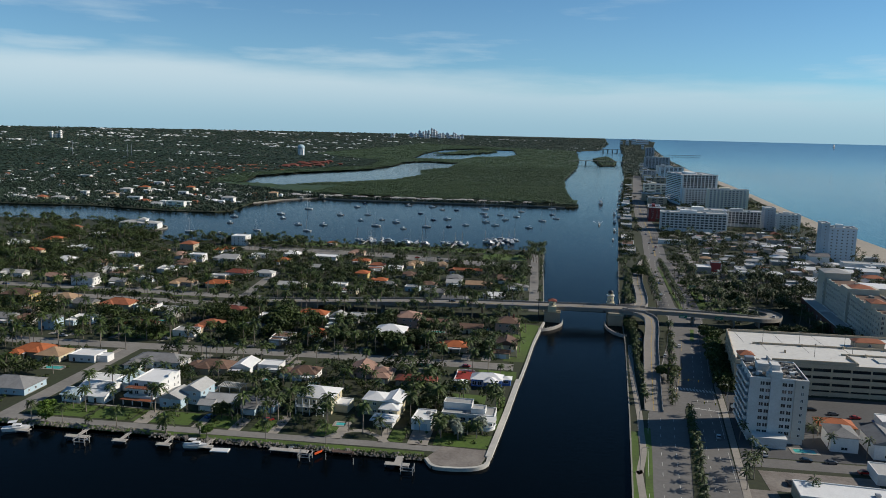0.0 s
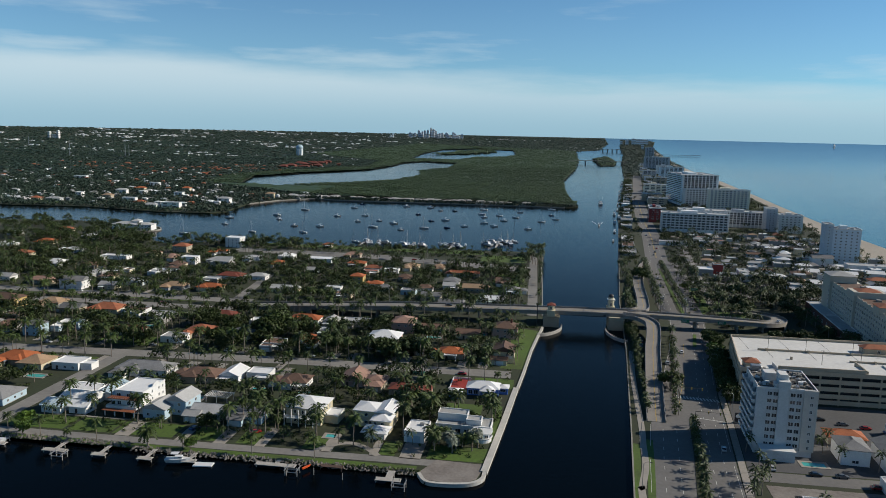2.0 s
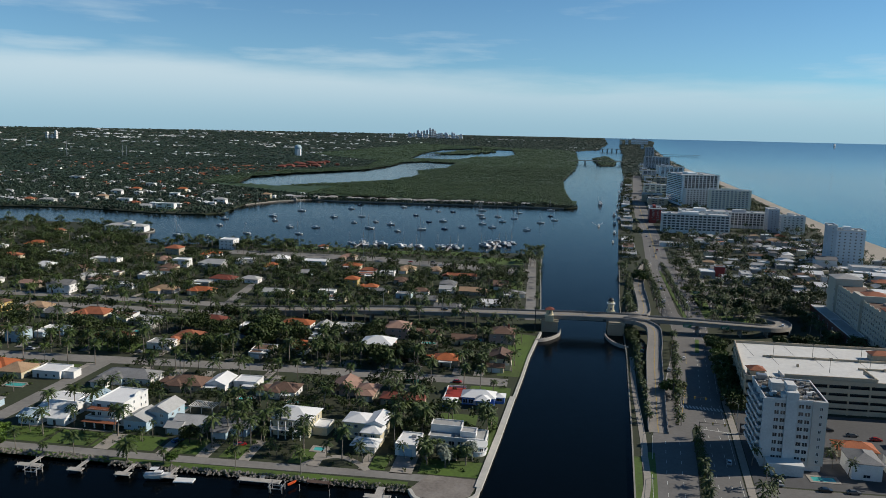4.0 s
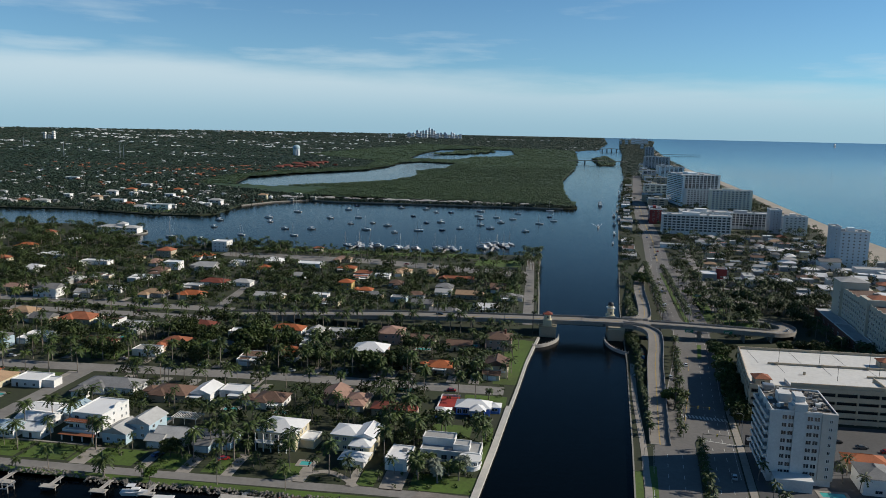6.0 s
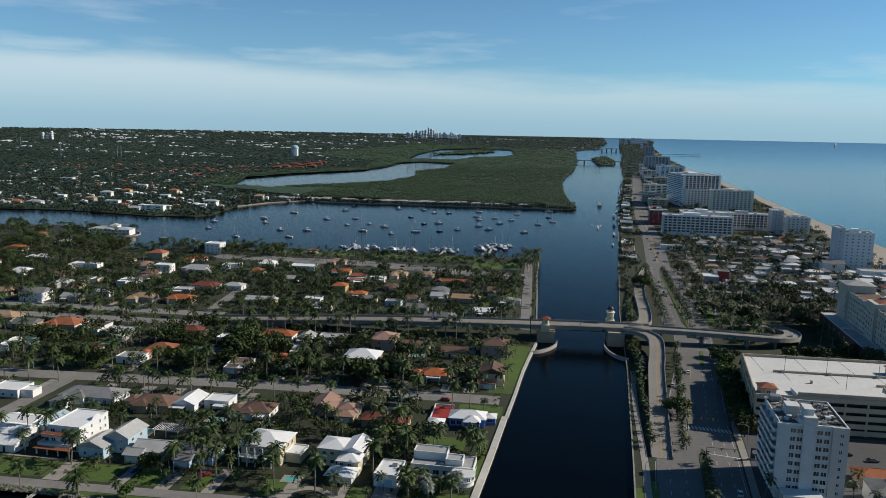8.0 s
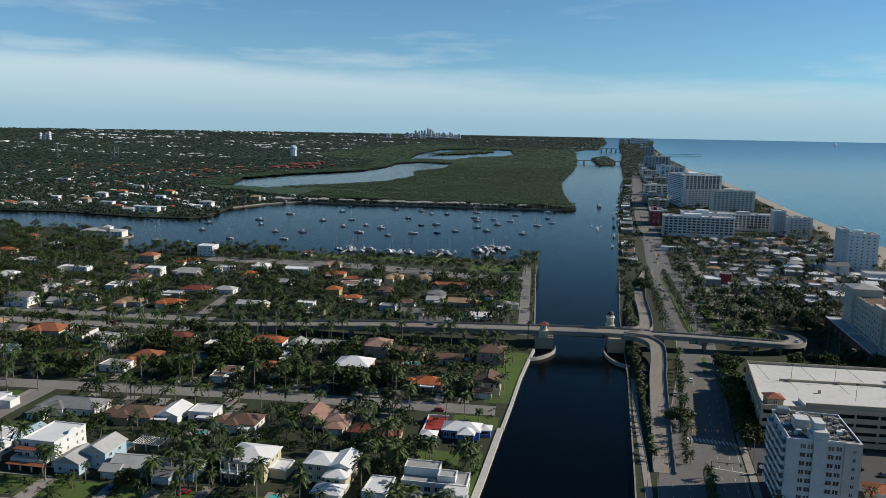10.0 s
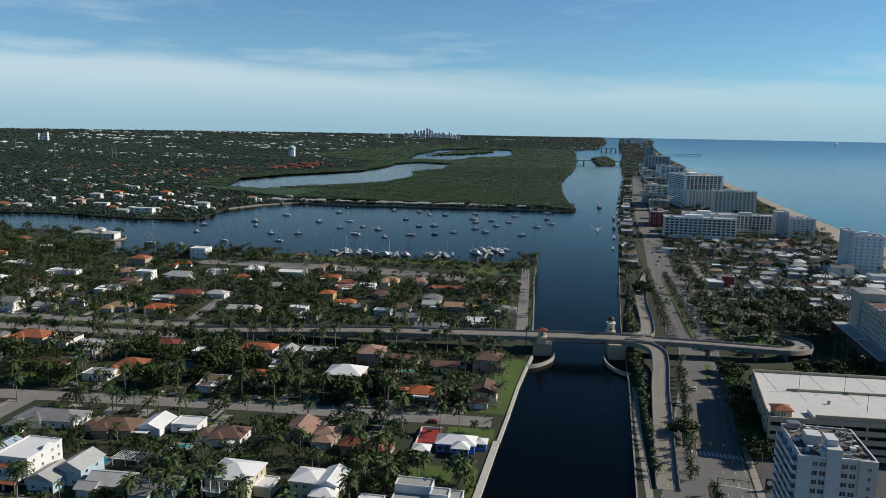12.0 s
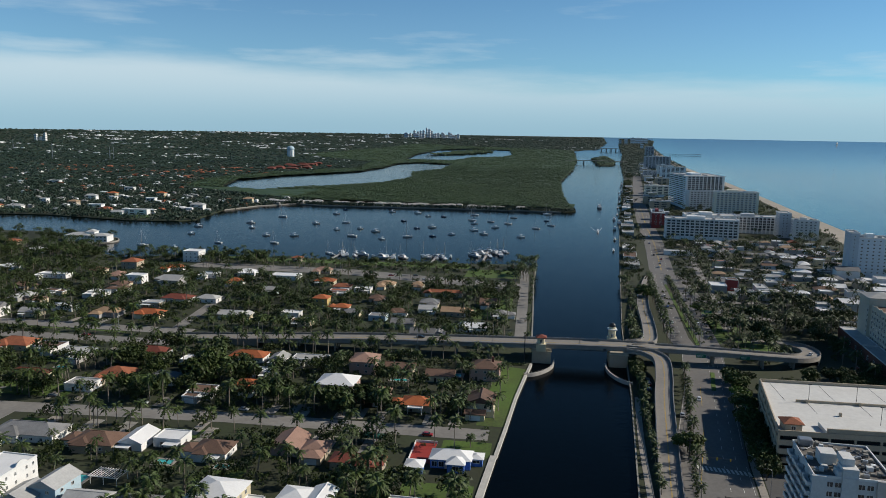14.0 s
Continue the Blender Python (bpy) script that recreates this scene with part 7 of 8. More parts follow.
dock(-176, 260, 6, 1.6, 9, lift=True)
dock(-158, 259.6, 6, 1.5, 5.5)
dock(-140, 259.4, 6, 1.5, 5.5)
dock(-124, 259.3, 5, 1.5, 6, lift=False)
dock(-92, 259, 2, 1.5, 15, lift=True)
dock(-72, 258.6, 1.5, 8, 0, "dark red-brown timber jetty", "dark_timber")
dock(-50, 258, 5, 2.6, 9, lift=True)
dock(-200, 261.6, 6, 1.6, 6)
motor_boat(-127.5, 252.6, 10, 1.0, 0, 0.1)
motor_boat(-203, 254.5, 25, 1.1, 0, 0.1)
canoe = thing("kayak", -80.5, 255.6, 0.5, 60, "bright orange kayak lying on a dock", "kayak")
part("shell", hull_bm(4, 0.8, 0.3), M["orange_plastic"], canoe)
jet = thing("float_platform", -118, 253, WATER, 5, "white floating platform beside a boat lift", "platform")
boxes("deck", [(-3.5, 3.5, -1.6, 1.6, 0, 0.5)], M["hull"], jet, bevel=0.1)
for k, (x, y) in enumerate(((-83, 252), (-86, 250), (-66, 251), (-77, 253))):
    bm = bmesh.new()
    cyl_into(bm, x, y, -4, 1.6, 0.17, 0.15, 7)
    tagged(part("mooring_pile", bm, M["timber"]), "lone weathered mooring pile", "pile", "mooring piles")
rv, rf = [], []
rng = random.Random(8)
for k in range(900):
    t = rng.random()
    x = -42 - t * 176
    y = 260.4 + rng.uniform(-2.2, 0.2) + (1.6 if x < -150 else 0)
    clump_into(rv, rf, (x, y, -0.35 + 0.45 * (y - 258.4)), rng.uniform(0.3, 0.75), rng)
tagged(mesh_ob("shore_rocks", rv, rf, M["rock"]), "grey boulders heaped along the shore", "rocks", kind="stuff")


# ---- planting: named trees first, then the mass of them ----
rng = random.Random(77)
COUNT = {"palm": 0, "tree": 0}
LOW_PALMS = [palm_parts(9.5, 15, 3.3, 0.5, 0.4, 31, 0.16, 3), palm_parts(8.0, 15, 3.5, 0.48, 1.2, 32, 0.16, 3), palm_parts(5.8, 16, 2.7, 0.48, 0.3, 33, 0.16, 3)]
LOW_TREES = [tree_parts(8.0, 8.5, 40, 41, 8), tree_parts(9.5, 10.5, 46, 42, 8), tree_parts(6.0, 6.5, 32, 43, 8)]
crowns, stems, leaves = Joined(), Joined(), Joined()


def plant_palm(x, y, kind=None, s=None):
    kind = rng.choice((0, 0, 1, 1, 2)) if kind is None else kind
    s = rng.uniform(0.8, 1.28) if s is None else s
    if COUNT["palm"] < 296:
        COUNT["palm"] += 1
        put(PALMS[kind], x, y, s, 0, rng)
    else:
        (tv, tf), (cv, cf) = LOW_PALMS[min(kind, 2)]
        a = rng.uniform(0, 6.28)
        crowns.add(cv, cf, x, y, 0, a, s)
        stems.add(tv, tf, x, y, 0, a, s)


def plant_tree(x, y, kind=None, s=None):
    kind = rng.choice((0, 0, 1, 1, 2)) if kind is None else kind
    s = rng.uniform(0.55, 0.98) if s is None else s
    if COUNT["tree"] < 110:
        COUNT["tree"] += 1
        put(TREES[kind], x, y, s, 0, rng)
    else:
        _, (cv, cf) = LOW_TREES[kind]
        leaves.add(cv, cf, x, y, 0, rng.uniform(0, 6.28), s)


for bm, _ in LOW_TREES:
    bm.free()
# along the waterfront lane and gardens
for x, y in ((-177, 261.6), (-166, 263.5), (-104, 263.4), (-189, 263), (-203, 263.4), (-80, 263.4), (-131, 263.3)):
    plant_palm(x, y, 2 if x in (-177, -131) else 0, 0.75)
plant_palm(-145, 263, 3, 1.1)
plant_tree(-197, 263.5, 2, 0.7)
plant_tree(-203, 273, 2, 0.8)
plant_tree(-128, 263, 2, 0.55)
for x, y in ((-61, 276), (-69, 277), (-110, 279), (-106, 282), (-86, 284), (-84, 279), (-118, 289), (-121, 281), (-188, 277), (-186, 291), (-190, 300), (-180, 296), (-196, 292), (-163, 285), (-160, 282), (-52, 289), (-113, 294)):
    plant_palm(x, y, rng.choice((0, 1)))
for x, y, k in ((-39, 283, 3), (-34, 286, 3), (-28, 284, 3), (-25, 288, 4), (-22, 285, 4), (-31, 278, 4), (-38, 279, 2), (-24, 281, 2), (-37, 285, 4), (-33, 283, 4), (-30, 281, 4), (-41, 290, 3), (-36, 290, 3), (-44, 305, 1), (-13.5 - 5, 306, 1), (-18.5, 311, 1), (-17.5, 316, 0), (-40, 313, 0), (-35, 314, 1), (-48, 312, 1), (-53, 314, 1), (-50, 320, 0), (-55, 323, 1),
                (-47, 327, 0), (-58, 330, 1), (-52, 333, 1), (-26, 360, 0), (-20, 362, 2), (-100, 296, 1), (-103, 288, 0)):
    plant_palm(x, y, k)
# street rows
for x in range(-700, -18, 13):
    for y in (361, 383):
        yy = y - 6 if x < -230 else y
        if rng.random() < 0.8:
            plant_palm(x + rng.uniform(-4, 4), yy + rng.uniform(-1.2, 1.2), 0)
for x in range(-780, -210, 12):
    for y in (465.5, 486.5, 506):
        if rng.random() < 0.82:
            plant_palm(x + rng.uniform(-4, 4), y + rng.uniform(-0.8, 0.8), rng.choice((0, 0, 2)))
for x in range(-190, -8, 7):
    for y in (469, 497):
        if rng.random() < 0.75:
            plant_palm(x + rng.uniform(-3, 3), y + rng.uniform(-2.5, 1.0), 0)
for y in range(500, 760, 9):
    if rng.random() < 0.75:
        plant_palm(-2.6 + rng.uniform(-0.8, 0.6) - (y - 500) * 0.004, y + rng.uniform(-4, 4), rng.choice((0, 2, 2)), rng.uniform(0.6, 0.95))
    if rng.random() < 0.6:
        plant_palm(-17 + rng.uniform(-2, 2), y, 0)
for k in range(46):
    x = rng.uniform(-290, -20)
    plant_palm(x, 703 - max(0, x + 158) * 0.235 + rng.choice((-10, -4.5, 4.5, 10)) + rng.uniform(-1, 1), rng.choice((0, 0, 1, 2)), rng.uniform(0.7, 1.1))
for x, y in ((-13, 391), (-12, 402), (-27, 392), (-26, 410), (-28, 436), (-12.5, 424), (-13.5, 436), (-28, 452), (-10, 446), (-26, 402), (-29, 444)):
    plant_palm(x, y, rng.choice((0, 1)), 1.05)
for y in range(388, 466, 7):
    plant_palm(-20 + (y - 388) * 0.05 + rng.uniform(-3, 2), y, rng.choice((0, 2)), 0.85)
# carriageway medians and the ramp strip
for y in range(196, 326, 7):
    plant_palm(47.5 + (y - 180) * 0.121 + rng.uniform(-0.6, 0.6), y, 2, rng.uniform(0.85, 1.1))
for y in range(335, 472, 6):
    plant_palm(60.5 + (y - 340) * 0.135 + rng.uniform(-0.8, 1.0), y + rng.uniform(-1, 1), rng.choice((0, 2)), 0.85)
    if y > 395:
        plant_palm(49.5 + (y - 395) * 0.06 + rng.uniform(-0.5, 2.5), y, 2, 0.95)
plant_tree(62.5, 372, 1, 0.72)
for y in range(332, 398, 5):
    plant_palm(47.3 + (y - 332) * 0.045 + rng.uniform(-0.5, 0.5), y + rng.uniform(-2, 2), 2, rng.uniform(0.6, 0.9))
for y in range(455, 476, 4):
    plant_tree(54 + rng.uniform(-1.5, 1.5), y, 0, 0.6)
for y in range(498, 700, 6):
    plant_palm(56 + (y - 498) * 0.07 + rng.uniform(-2, 3), y, rng.choice((0, 1, 2)))
    if y > 520:
        plant_palm(78.5 + (y - 520) * 0.055 + rng.uniform(-1.0, 0.6), y, 0)
        plant_palm(94.5 + (y - 520) * 0.048 + rng.uniform(-0.8, 0.8), y, 0, 0.9)
        if rng.random() < 0.6:
            plant_palm(116 + (y - 520) * 0.05 + rng.uniform(-1, 2), y + 3, rng.choice((0, 2)), 0.9)
plant_tree(80, 640, 1, 1.0)
for x, y in ((72, 255), (73.5, 262), (75, 268), (76.5, 264), (78, 272), (80, 282), (80, 300), (82, 275), (109, 303), (113, 310), (112, 296), (92, 254), (124, 290)):
    plant_palm(x, y, rng.choice((0, 1)), 0.85)
for y in range(352, 452, 6):
    plant_tree(86 + (y - 352) * 0.13, y, 0 if y < 395 else rng.choice((1, 2, 2)), rng.uniform(0.65, 0.9))
for k in range(40):
    x = rng.uniform(97, 190)
    plant_tree(x, rng.uniform(425, 470), 0, rng.uniform(0.5, 0.8))
# inside the loop road
for k in range(50):
    x, y = rng.uniform(108, 152), rng.uniform(498, 560)
    if is_free(x, y, 0.5):
        (plant_palm if rng.random() < 0.88 else plant_tree)(x, y)
for k in range(62):
    x, y = rng.uniform(168, 182) if k % 3 == 0 else rng.uniform(108, 200), rng.uniform(440, 470) if k % 3 == 0 else rng.uniform(550, 660)
    if is_free(x, y, 1.5):
        (plant_palm if rng.random() < 0.82 else plant_tree)(x, y)

for k in range(6):
    plant_tree(160 + rng.uniform(-7, 4), 450 + k * 4.5, 1, rng.uniform(0.55, 0.75))
for x, y in ((165, 462), (165.5, 486), (170, 552), (170, 556), (180, 562)):
    plant_palm(x, y, 0, 1.25)


def scatter(n, area, palm, gap, ground=None, scale=None):
    x0, x1, y0, y1 = area
    for _ in range(n):
        x, y = rng.uniform(x0, x1), rng.uniform(y0, y1)
        if ground and not inside(ground, x, y):
            continue
        if not is_free(x, y, gap):
            continue
        if rng.random() < 0.85 and any(a < x < b and c < y < d for a, b, c, d in FRONT):
            continue
        if rng.random() < palm:
            plant_palm(x, y, None, scale and scale * rng.uniform(0.8, 1.15))
        else:
            plant_tree(x, y, None, scale and scale * rng.uniform(0.7, 1.05))


GARDENS = [(x, y) for x, y in WEST]
for _ in range(100):
    x, y = rng.uniform(-330, -44), rng.uniform(274, 300)
    if is_free(x, y, 0.4):
        (plant_palm if rng.random() < 0.85 else plant_tree)(x, y, None, rng.uniform(0.45, 0.8))
# big dark shade trees between the houses and over the second street
for _ in range(24):
    x, y = rng.uniform(-205, -60), rng.uniform(384, 436)
    if is_free(x, y, 1.0):
        plant_tree(x, y, rng.choice((0, 1, 1)), rng.uniform(0.7, 1.05))
for x, y in ((-104, 326), (-98, 322), (-92, 330), (-68, 322), (-62, 318), (-56, 327), (-147, 326), (-141, 322), (-172, 325), (-96, 356), (-103, 352)):
    plant_tree(x, y, 0, rng.uniform(0.5, 0.75))
for _ in range(26):
    x, y = rng.uniform(-420, -215), rng.uniform(384, 440)
    if is_free(x, y, 1.0):
        plant_tree(x, y, rng.choice((0, 1)), rng.uniform(0.7, 1.05))
scatter(430, (-330, -20, 286, 362), 0.55, 1.6, GARDENS)
scatter(680, (-430, -20, 384, 464), 0.5, 1.4, GARDENS)
scatter(1150, (-560, -14, 506, 664), 0.5, 1.2, GARDENS)
scatter(200, (-560, -240, 712, 738), 0.55, 1.6, GARDENS)
scatter(90, (-240, -14, 712, 738), 0.7, 1.6, GARDENS, 0.8)
scatter(90, (-560, -240, 738, 762), 0.6, 1.6, GARDENS)
scatter(26, (-240, -14, 738, 758), 1.0, 1.6, GARDENS, 0.6)
for k in range(34):
    plant_palm(rng.uniform(-15, -1.5), rng.uniform(690, 762), 0, rng.uniform(0.9, 1.2))
scatter(300, (-760, -330, 286, 464), 0.5, 1.6, GARDENS)
scatter(850, (-800, -400, 506, 860), 0.45, 1.6, GARDENS)
EASTLAND = EAST_BANK + [(430, 4840)] + [(x - 42, y) for x, y in BEACH]
scatter(650, (108, 312, 560, 960), 0.65, 0.7)
scatter(140, (160, 232, 428, 640), 0.45, 0.6)
for k in range(46):
    x, y = rng.uniform(157, 178), rng.uniform(434, 575)
    if is_free(x, y, 0.4):
        plant_tree(x, y, rng.choice((0, 1)), rng.uniform(0.5, 0.85))
scatter(380, (290, 372, 560, 1500), 0.92, 1.0, EASTLAND)
scatter(260, (110, 380, 960, 1500), 0.6, 1.5, EASTLAND)
scatter(700, (120, 440, 1200, 2300), 0.5, 2.0, EASTLAND)
for k in range(230):
    y = rng.uniform(700, 2000)
    bx = next(p[0] + (q[0] - p[0]) * (y - p[1]) / (q[1] - p[1]) for p, q in zip(EAST_BANK, EAST_BANK[1:]) if p[1] <= y < q[1])
    (plant_palm if k % 3 else plant_tree)(bx + rng.uniform(2, 16), y, 2 if k % 3 else 0, 0.8)

# hedges and undergrowth
hv, hf = [], []


def bush(x, y, s, n=5):
    for _ in range(n):
        spray_into(hv, hf, (x + rng.uniform(-1, 1) * s, y + rng.uniform(-1, 1) * s, rng.uniform(0.2, 0.9) * s), rng.uniform(0.5, 0.85) * s, rng, 0.9, 7)


for _ in range(420):
    x, y = rng.uniform(-320, -18), rng.uniform(272, 300)
    if is_free(x, y, 0.0):
        bush(x, y, rng.uniform(0.5, 1.1), 5)
for _ in range(7500):
    x, y = rng.uniform(-520, -14), rng.uniform(285, 762)
    if inside(GARDENS, x, y) and is_free(x, y, 0.2) and not (-22 < x and 384 < y < 466):
        bush(x, y, rng.uniform(0.8, 1.7), 5)
for _ in range(1500):
    x, y = rng.uniform(84, 330), rng.uniform(425, 960)
    if is_free(x, y, 0.3):
        bush(x, y, rng.uniform(0.8, 1.6))
for y in range(182, 322, 2):
    x = 47.3 + (y - 180) * 0.121
    bush(x + rng.uniform(-0.5, 0.5), y, 1.0, 5)
for y in range(335, 470):
    bush(60 + (y - 340) * 0.135 + rng.uniform(-0.6, 0.6), y, 0.9, 3)
    bush(51 + (y - 395) * 0.06 + rng.uniform(-2.4, 2.4), y, 1.0, 3) if y > 395 else None
for x in range(-66, -40):
    bush(x, 259.9 + rng.uniform(-0.3, 0.3), 0.8, 4)
for x in range(-26, -2, 1):
    bush(x, 468.5, 1.0, 5)
tagged(mesh_ob("shrubbery", hv, hf, M["leaf"]), "dense dark hedges and undergrowth between houses", "shrubs", kind="stuff")
crowns.done("palm_crowns", M["frond"], "dense palm crowns over gardens and streets", "palms")
stems.done("palm_trunks", M["bark"], "slim pale trunks of massed palms", "palm trunks")
leaves.done("tree_canopy", M["leaf"], "dark broadleaf canopy among houses", "trees")

# ---- mangroves and the wooded mainland ----
MAINLAND = MAIN + rim(86, 166) + [(-3000, 985)]
MANGROVE = [(-700, 1480), (-420, 1300), (-60, 1275), (45, 1262), (33, 1538), (37, 1941), (85, 2567), (118, 3184), (125, 3850), (-700, 4100), (-1000, 3100), (-620, 2750), (-560, 2300), (-720, 1960), (-760, 1700)]


# villas of the far shore: x, y, width, floors, roof, wall
SHORE_VILLAS = [
    (-810, 1068, 16, 1, "white", "white"), (-751, 1072, 22, 1, "pale", "white"), (-783, 1074, 14, 1, "terracotta", "cream"), (-692, 1120, 14, 2, "tan", "tan"),
    (-636, 1088, 20, 2, "white", "white"), (-610, 1070, 15, 1, "terracotta", "cream"), (-572, 1036, 20, 1, "pale", "white"), (-544, 1042, 27, 2, "white", "white"),
    (-514, 1105, 13, 1, "white", "white"), (-500, 1127, 20, 2, "pale", "white"), (-467, 1235, 14, 2, "tan", "cream"), (-434, 1254, 18, 1, "pale", "white"),
    (-758, 1146, 10, 2, "white", "white"), (-681, 1206, 10, 2, "white", "white"), (-613, 1200, 14, 2, "white", "white"), (-756, 1382, 17, 2, "white", "white"),
    (-988, 1500, 24, 2, "white", "white"), (-718, 1264, 15, 2, "orange", "cream"), (-725, 1215, 18, 2, "pale", "white"), (-645, 1290, 14, 2, "orange", "cream")]
CLEARED = [[(x - w / 2 - 2, y + 12), (x + w / 2 + 2, y + 12), (x + w / 2 + 2 - x * 0.055, y - 24), (x - w / 2 - 2 - x * 0.055, y - 24)] for x, y, w, f, r, c in SHORE_VILLAS]


def canopy(name, label, ground, area, n, r0, r1, mat, h0, h1, avoid=(), flat=0.5, leafy=0):
    vs, fs = [], []
    x0, x1, y0, y1 = area
    for _ in range(n):
        x, y = rng.uniform(x0, x1), rng.uniform(y0, y1)
        if ground and not inside(ground, x, y) or any(inside(a, x, y) for a in avoid):
            continue
        k = noise.noise(Vector((x * 0.012, y * 0.012, 3.1))) * 0.35
        at = (x, y, bowl(x, y) + rng.uniform(h0, h1) * (1 + k))
        if leafy:
            spray_into(vs, fs, at, rng.uniform(r0, r1) * (1 + k * 0.5), rng, flat, leafy)
        else:
            clump_into(vs, fs, at, rng.uniform(r0, r1) * (1 + k * 0.5), rng, flat)
    return tagged(mesh_ob(name, vs, fs, M[mat]), label, "forest", kind="stuff")


def canopy_floor():
    """The closed lower canopy under the single crowns."""
    vs, fs, at = [], [], {}
    step = 12.0

    def vert(i, j):
        if (i, j) not in at:
            x, y = i * step, j * step
            at[i, j] = len(vs)
            vs.append((x + rng.uniform(-3, 3), y + rng.uniform(-3, 3), bowl(x, y) + 3.6 + rng.uniform(-1.2, 1.2)))
        return at[i, j]

    for i in range(-84, 11):
        for j in range(104, 342):
            x, y = (i + 0.5) * step, (j + 0.5) * step
            if inside(MANGROVE, x, y) and not inside(LAKE_A, x, y) and not inside(LAKE_B, x, y):
                fs.append((vert(i, j), vert(i + 1, j), vert(i + 1, j + 1), vert(i, j + 1)))
    return tagged(mesh_ob("mangrove_understorey", vs, fs, M["mangrove"]), "closed lower canopy of a mangrove forest", "forest", kind="stuff")


canopy_floor()
canopy("mangrove_forest", "unbroken olive-green mangrove forest round a lake", MANGROVE, (-420, 60, 1255, 1700), 20000, 1.3, 2.8, "mangrove", 3.2, 6.0, (LAKE_A,))
canopy("mangrove_forest", "unbroken olive-green mangrove forest round a lake", MANGROVE, (-800, 90, 1480, 2500), 26000, 1.8, 3.6, "mangrove", 3.2, 6.0, (LAKE_A,))
canopy("mangrove_forest", "far mangrove forest between lake and waterway", MANGROVE, (-1000, 130, 2400, 4100), 18000, 3.0, 6.0, "mangrove", 3.0, 5.0, (LAKE_A, LAKE_B))
canopy("lake_island_trees", "low mangrove island in the lake", [(-517, 3333), (-368, 3413), (-246, 3634), (-294, 3772), (-400, 3701)], (-520, -240, 3330, 3780), 900, 6, 10, "mangrove", 2, 5)
canopy("islet_trees", "wooded islet in the waterway", [(183, 3296), (185, 2857), (238, 2884), (265, 3131), (256, 3489)], (180, 270, 2850, 3490), 700, 5, 8, "mangrove", 1, 5)
slab("islet", [(183, 3296), (185, 2857), (238, 2884), (265, 3131), (256, 3489)], 0.4, -2, M["soil"], "low islet in the waterway", "islet", far=True)
canopy("suburb_trees", "dark tree canopy over mainland gardens", MAINLAND, (-1150, -380, 990, 1700), 18500, 2.4, 4.2, "woodland", 1.2, 5.2, (MANGROVE, LAKE_A, *CLEARED), 0.7, 7)
canopy("suburb_trees", "dark tree canopy over mainland suburbs", MAINLAND, (-2100, -560, 1500, 2700), 21000, 3.0, 5.5, "woodland", 2.0, 5.5, (MANGROVE, LAKE_A, *CLEARED))
canopy("far_woods", "far wooded plain towards the horizon", MAINLAND, (-4000, 330, 2600, 4880), 46000, 4.5, 9.0, "woodland", 0.0, 2.4, (MANGROVE, LAKE_A, LAKE_B))
canopy("shore_trees", "trees along the far lake shore", None, (-440, 45, 1239, 1250), 900, 1.4, 2.8, "woodland", 0.8, 4.0, (), 0.9, 7)
sv, sf = [], []
for p, q in zip(MAIN[:14], MAIN[1:15]):
    for k in range(int(math.dist(p, q) / 1.3)):
        t = rng.random()
        at_ = (p[0] + (q[0] - p[0]) * t, p[1] + (q[1] - p[1]) * t + rng.uniform(0, 12))
        if any(inside(a, *at_) for a in CLEARED) or noise.noise(Vector((at_[0] * 0.04, at_[1] * 0.04, 0))) < -0.12:
            continue
        spray_into(sv, sf, (*at_, rng.uniform(0.4, 4.5)), rng.uniform(1.4, 3.0), rng)
tagged(mesh_ob("shore_thicket", sv, sf, M["woodland"]), "dark thicket along the far lake shore", "thicket", kind="stuff")
canopy("barrier_trees", "trees along the northern barrier island", EAST_BANK[8:] + [(430, 4840)] + BEACH[:4], (200, 600, 2000, 4800), 10000, 2.5, 5, "woodland", 0, 4)


# ---- far houses, works and skyline ----
def far_boxes(name, label, n, area, size, height, mat, ground, avoid=(), clusters=0):
    vs, fs = [], []
    x0, x1, y0, y1 = area
    hubs = [(rng.uniform(x0, x1), rng.uniform(y0, y1)) for _ in range(clusters)]
    for _ in range(n):
        if hubs:
            c = rng.choice(hubs)
            x, y = c[0] + rng.gauss(0, 90), c[1] + rng.gauss(0, 16)
        else:
            x, y = rng.uniform(x0, x1), rng.uniform(y0, y1)
        if not inside(ground, x, y) or any(inside(a, x, y) for a in avoid):
            continue
        w, d, h = rng.uniform(*size), rng.uniform(*size) * 0.7, rng.uniform(*height)
        z = bowl(x, y)
        i = len(vs)
        vs += [(x + sx * w / 2, y + sy * d / 2, z + q) for q in (0, h) for sx, sy in ((-1, -1), (1, -1), (1, 1), (-1, 1))] + [(x - w * 0.2, y, z + h + d * 0.18), (x + w * 0.2, y, z + h + d * 0.18)]
        fs += [(i + a, i + (a + 1) % 4, i + 4 + (a + 1) % 4, i + 4 + a) for a in range(4)] + [(i + 4, i + 5, i + 9, i + 8), (i + 5, i + 6, i + 9), (i + 6, i + 7, i + 8, i + 9), (i + 7, i + 4, i + 8)]
    return tagged(mesh_ob(name, vs, fs, mat), label, "houses", kind="stuff")


